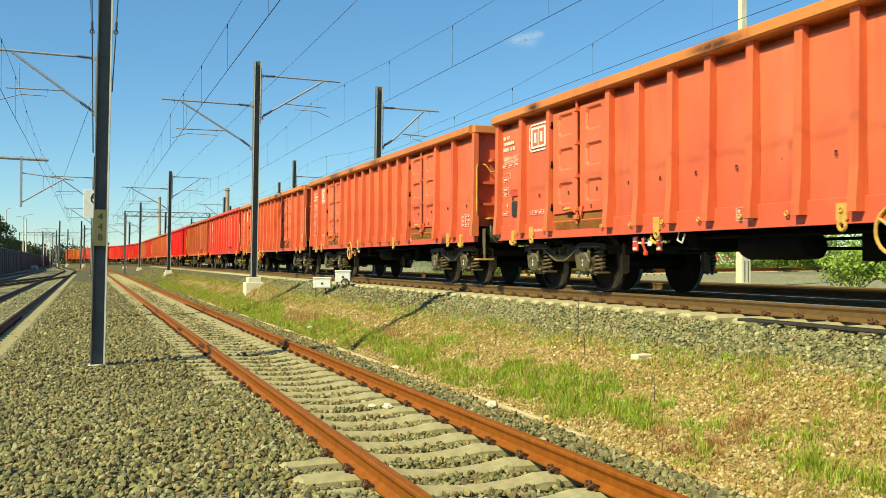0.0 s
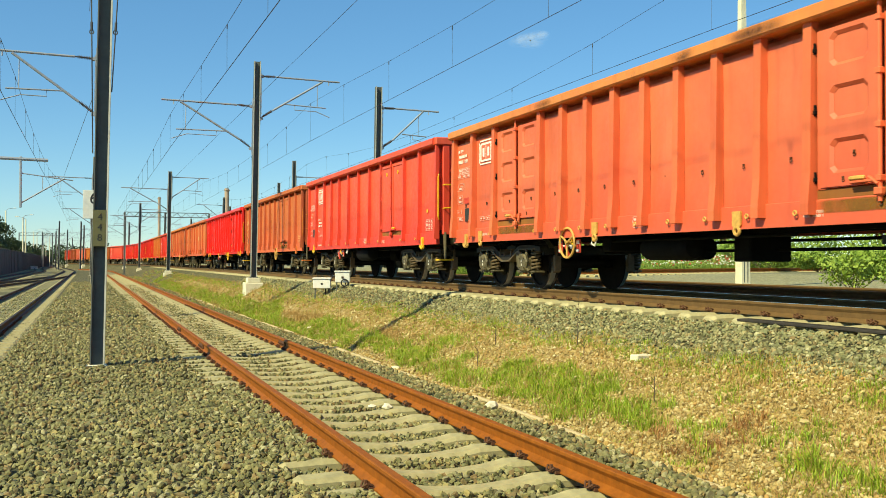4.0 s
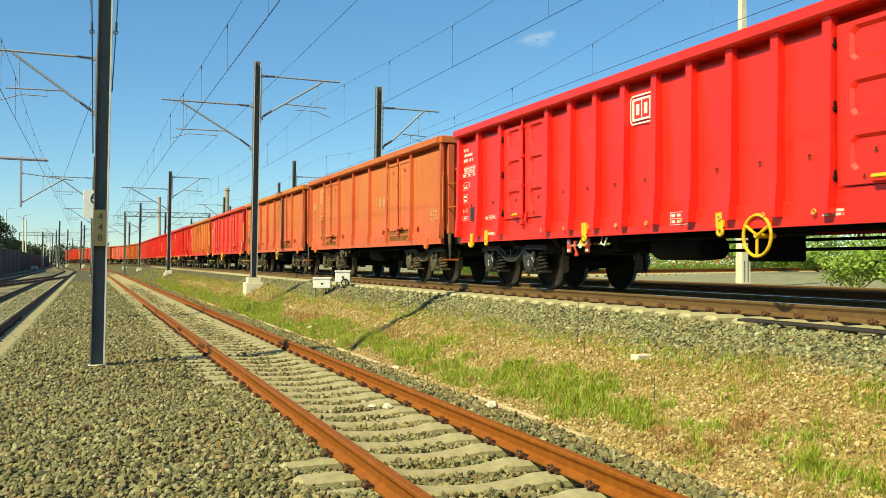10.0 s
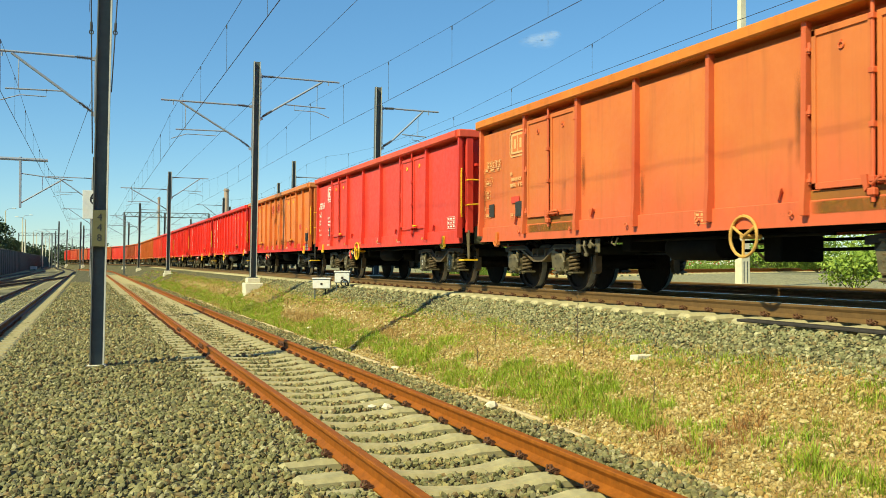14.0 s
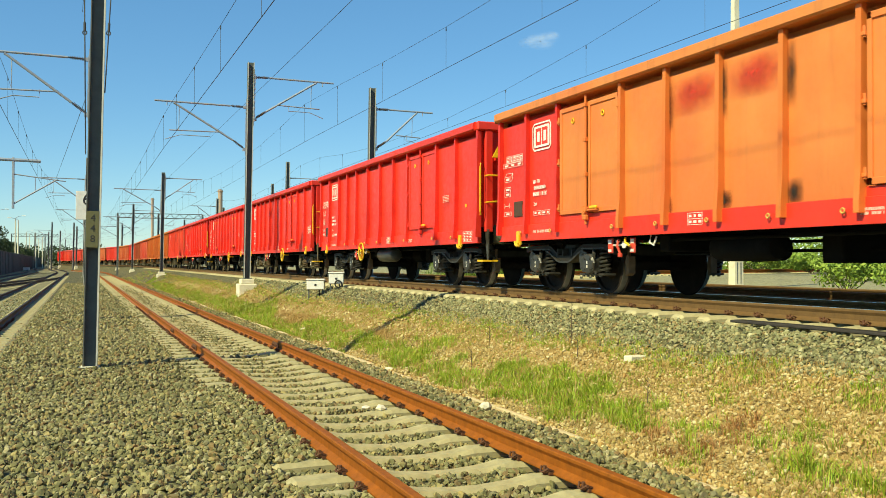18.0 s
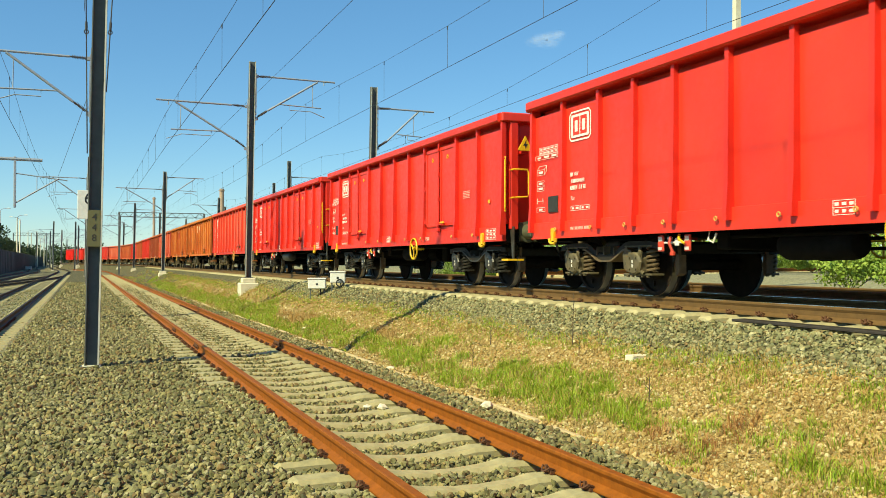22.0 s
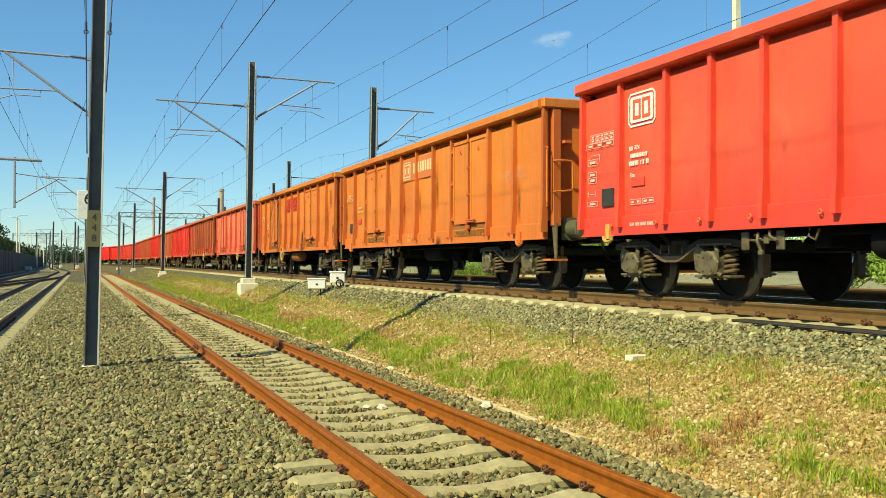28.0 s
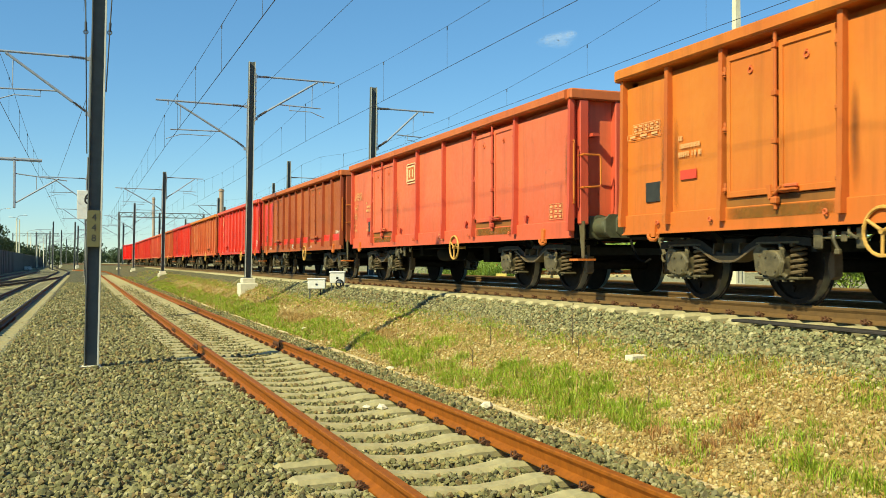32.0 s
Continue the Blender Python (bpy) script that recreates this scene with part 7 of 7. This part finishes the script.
def bush(x, y, w, h, seed, material="bush"):
    r = random.Random(seed)
    t = thing("bush", Matrix.Translation((x, y, ground_z(x) - 0.05)), "bright green leafy bush beyond the tracks", "bush", "bushes")
    st = B()
    blobs = []
    for k in range(10):
        a, q = r.uniform(0, math.tau), w * 0.42 * math.sqrt(r.random())
        p = (q * math.cos(a), q * math.sin(a), h * r.uniform(0.3, 0.75))
        st.rod((0, 0, 0), p, 0.012, 4, 0.005)
        blobs.append((*p, w * r.uniform(0.14, 0.22), h * r.uniform(0.18, 0.28)))
    part("stems", st, M["bark"], t)
    leaf_cloud("foliage", M[material], blobs, 240, 0.05 if w < 2.65 else 0.09, t, seed)


BUSHES = [(15.9, 16.2, 2.0, 1.05), (17.2, 15.4, 2.6, 1.2), (16.6, 14.0, 2.6, 1.15)]
for k in range(26):
    rr = random.Random(k + 900)
    BUSHES.append((rr.uniform(34.5, 38), 12 + k * 3.4 + rr.uniform(-1, 1), rr.uniform(2.6, 4.2), rr.uniform(1.3, 2.6)))
for i, (x, y, w, h) in enumerate(BUSHES):
    bush(x, y, w, h, 50 + i)


def hedge():
    r = np.random.default_rng(21)
    bl = []
    for k in range(150):
        y = 4 + 110 * k / 150
        h = r.uniform(2.2, 3.8)
        bl.append((r.uniform(39, 44), y, 0.95 + h * 0.5, r.uniform(1.2, 2.0), h * 0.55))
    ob = leaf_cloud("hedge", M["bush"], bl, 260, 0.13, None, 22)
    tagged(ob, "overgrown green hedge beyond the far siding", "hedge", "", "stuff")


hedge()


def lattice(name, s, x0, x1, z, depth, label):
    t = thing(name, Matrix.Identity(4), label, "gantry", "far gantries")
    beam = B()
    n = int((x1 - x0) / 0.62)
    p = [Vector((*along(x0 + (x1 - x0) * k / n, s)[:2], z)) for k in range(n + 1)]
    up = Vector((0, 0, depth))
    for k in range(n):
        beam.rod(p[k], p[k + 1], 0.05, 5).rod(p[k] + up, p[k + 1] + up, 0.05, 5)
        beam.rod(p[k] + (up if k % 2 else up * 0), p[k + 1] + (up * 0 if k % 2 else up), 0.035, 4)
    part("beam", beam, M["mast"], t)
    for q in (p[0], p[-1]):
        part("leg", B().box(q.x - 0.12, q.x + 0.12, q.y - 0.12, q.y + 0.12, -0.3, z + depth), M["mast"], t)


lattice("gantry", 134, 4.6, 15.8, 7.55, 0.62, "dark lattice gantry spanning the far tracks")
lattice("gantry", 260, -12, 4, 8.0, 0.7, "distant lattice gantry over the yard")

portal = thing("drop_portal", Matrix.Identity(4), "cross beam with a hanging drop post over the sidings", "gantry")
part("beam", B().rod((-13, 52, 6.85), (-1.95, 52, 6.65), 0.085), M["galv"], portal)
part("drop_post", B().box(-3.29, -3.17, 51.94, 52.06, 4.2, 6.8, None, 0.02), M["galv"], portal)
part("upright", B().box(-13.15, -12.85, 51.85, 52.15, -0.3, 8.8), M["mast"], portal)
part("strut", B().rod((-3.2, 52, 4.45), (-1.15, 52, 5.75), 0.04).rod((-3.2, 52, 5.95), (-0.75, 52, 5.65), 0.03).rod((-2.2, 52, 5.1), (-2.2, 52, 5.85), 0.02), M["galv"], portal)


def shaft(x, y, h, r, label, mat):
    t = thing("chimney", Matrix.Translation((x, y, 0)), label, "chimney")
    part("shaft", B().rod((0, 0, -0.5), (0, 0, h), r, 16, r * 0.85), M[mat], t)
    part("rim", B().ring((0, 0, h - 0.3), r * 0.88, 0.12, "Z", 16, 6), M[mat], t)


shaft(20.8, 153, 13.2, 0.42, "pale reddish brick chimney in the distance", "chimney")
shaft(12.9, 190, 14.0, 0.28, "thin reddish shaft in the distance", "chimney")


def far_woods():
    r = np.random.default_rng(3)
    t = []
    for k in range(190):
        x = -110 + 390 * k / 190 + r.uniform(-3, 3)
        y = 470 + 60 * math.sin(k * 0.11) + r.uniform(-25, 25)
        h = r.uniform(5.5, 10.5)
        t.append((x, y, h * 0.5, r.uniform(3.5, 6.0), h * 0.55))
    ob = leaf_cloud("far_woods", M["leaf"], t, 380, 0.60, None, 8)
    tagged(ob, "low dark line of distant woods", "woods", "", "stuff")


far_woods()

# ---- one small drifting cloud ----
n = Nodes("thin_cloud", 1.0)
n.colour((0.95, 0.95, 0.95))
d = n.t.nodes.new("ShaderNodeVectorMath")
d.operation = "LENGTH"
flatten = n.t.nodes.new("ShaderNodeMapping")
flatten.inputs["Scale"].default_value = (1, 0, 1)
n.link(n.co, flatten.inputs[0])
n.link(flatten.outputs[0], d.inputs[0])
puff = n.ramp(d.outputs["Value"], (0.0, (0.095,) * 3), (0.5, (0.045,) * 3), (1.0, (0, 0, 0)))
fl = n.ramp(n.noise(0.9, 4, 0.5), (0.34, (0.0,) * 3), (0.66, (1,) * 3))
n.link(n.mix(1.0, puff, fl, "MULTIPLY"), n.b.inputs["Alpha"])
cloud = thing("cloud", Matrix.Identity(4), "small thin white cloud in a clear sky", "cloud")
vs = []
for i, (x, z, w, h) in enumerate(((0, 0, 34, 17), (-24, -4, 24, 12), (20, 8, 24, 13), (6, -10, 26, 9), (30, 12, 14, 8), (-10, 6, 22, 9))):
    bm = bmesh.new()
    bmesh.ops.create_icosphere(bm, subdivisions=3, radius=1)
    me = bpy.data.meshes.new("puff")
    bm.to_mesh(me)
    bm.free()
    me.materials.append(n.m)
    o = part("puff", me, None, cloud)
    o.matrix_local = Matrix.LocRotScale((x * 1.15, i * 2.0, z * 1.15), None, (w * 1.3, 10, h * 1.3))
    o.visible_shadow = False
CLOUD = cloud


# ---- what moves ----
def motions():
    c, sn = math.cos, math.sin
    rows = []
    for k in range(0, 33, 4):
        a = YAW + math.atan((930 + 2.1 * k - 784) / FOCAL)
        rows.append((float(k), Matrix.Translation((2400 * sn(a), 2400 * c(a), EYE_Z + 2400 * (461 - 68) / FOCAL * 1.0)) @ Matrix.Rotation(-a, 4, "Z")))
    walk(CLOUD, rows)
    for ob, centre, half, kind in WAGONS:
        rows = []
        for k in range(33):
            rows.append((float(k), at(X_MAIN, centre - SPEED * k, Z_MAIN)))
        walk(ob, rows)
        t0, t1 = max(0.0, (centre - 45) / SPEED), min(32.0, (centre + 12) / SPEED)
        if t1 - t0 < 0.5:
            continue
        k0, k1 = int(t0 * 15), int(t1 * 15)
        for ws in [o for o in ob.children if o.name.startswith("wheelset")]:
            p = ws.matrix_local.translation.copy()
            spin = lambda k: Matrix.Translation(p) @ Matrix.Rotation(SPEED * (k - k0) / 15 / WHEEL_R, 4, "X")
            rows = [(k / 15, spin(k)) for k in range(k0, k1 + 1)]
            if k0 > 0:
                rows.insert(0, (0.0, spin(k0)))
            if rows[-1][0] < 32:
                rows.append((32.0, rows[-1][1]))
            walk(ws, rows)


motions()
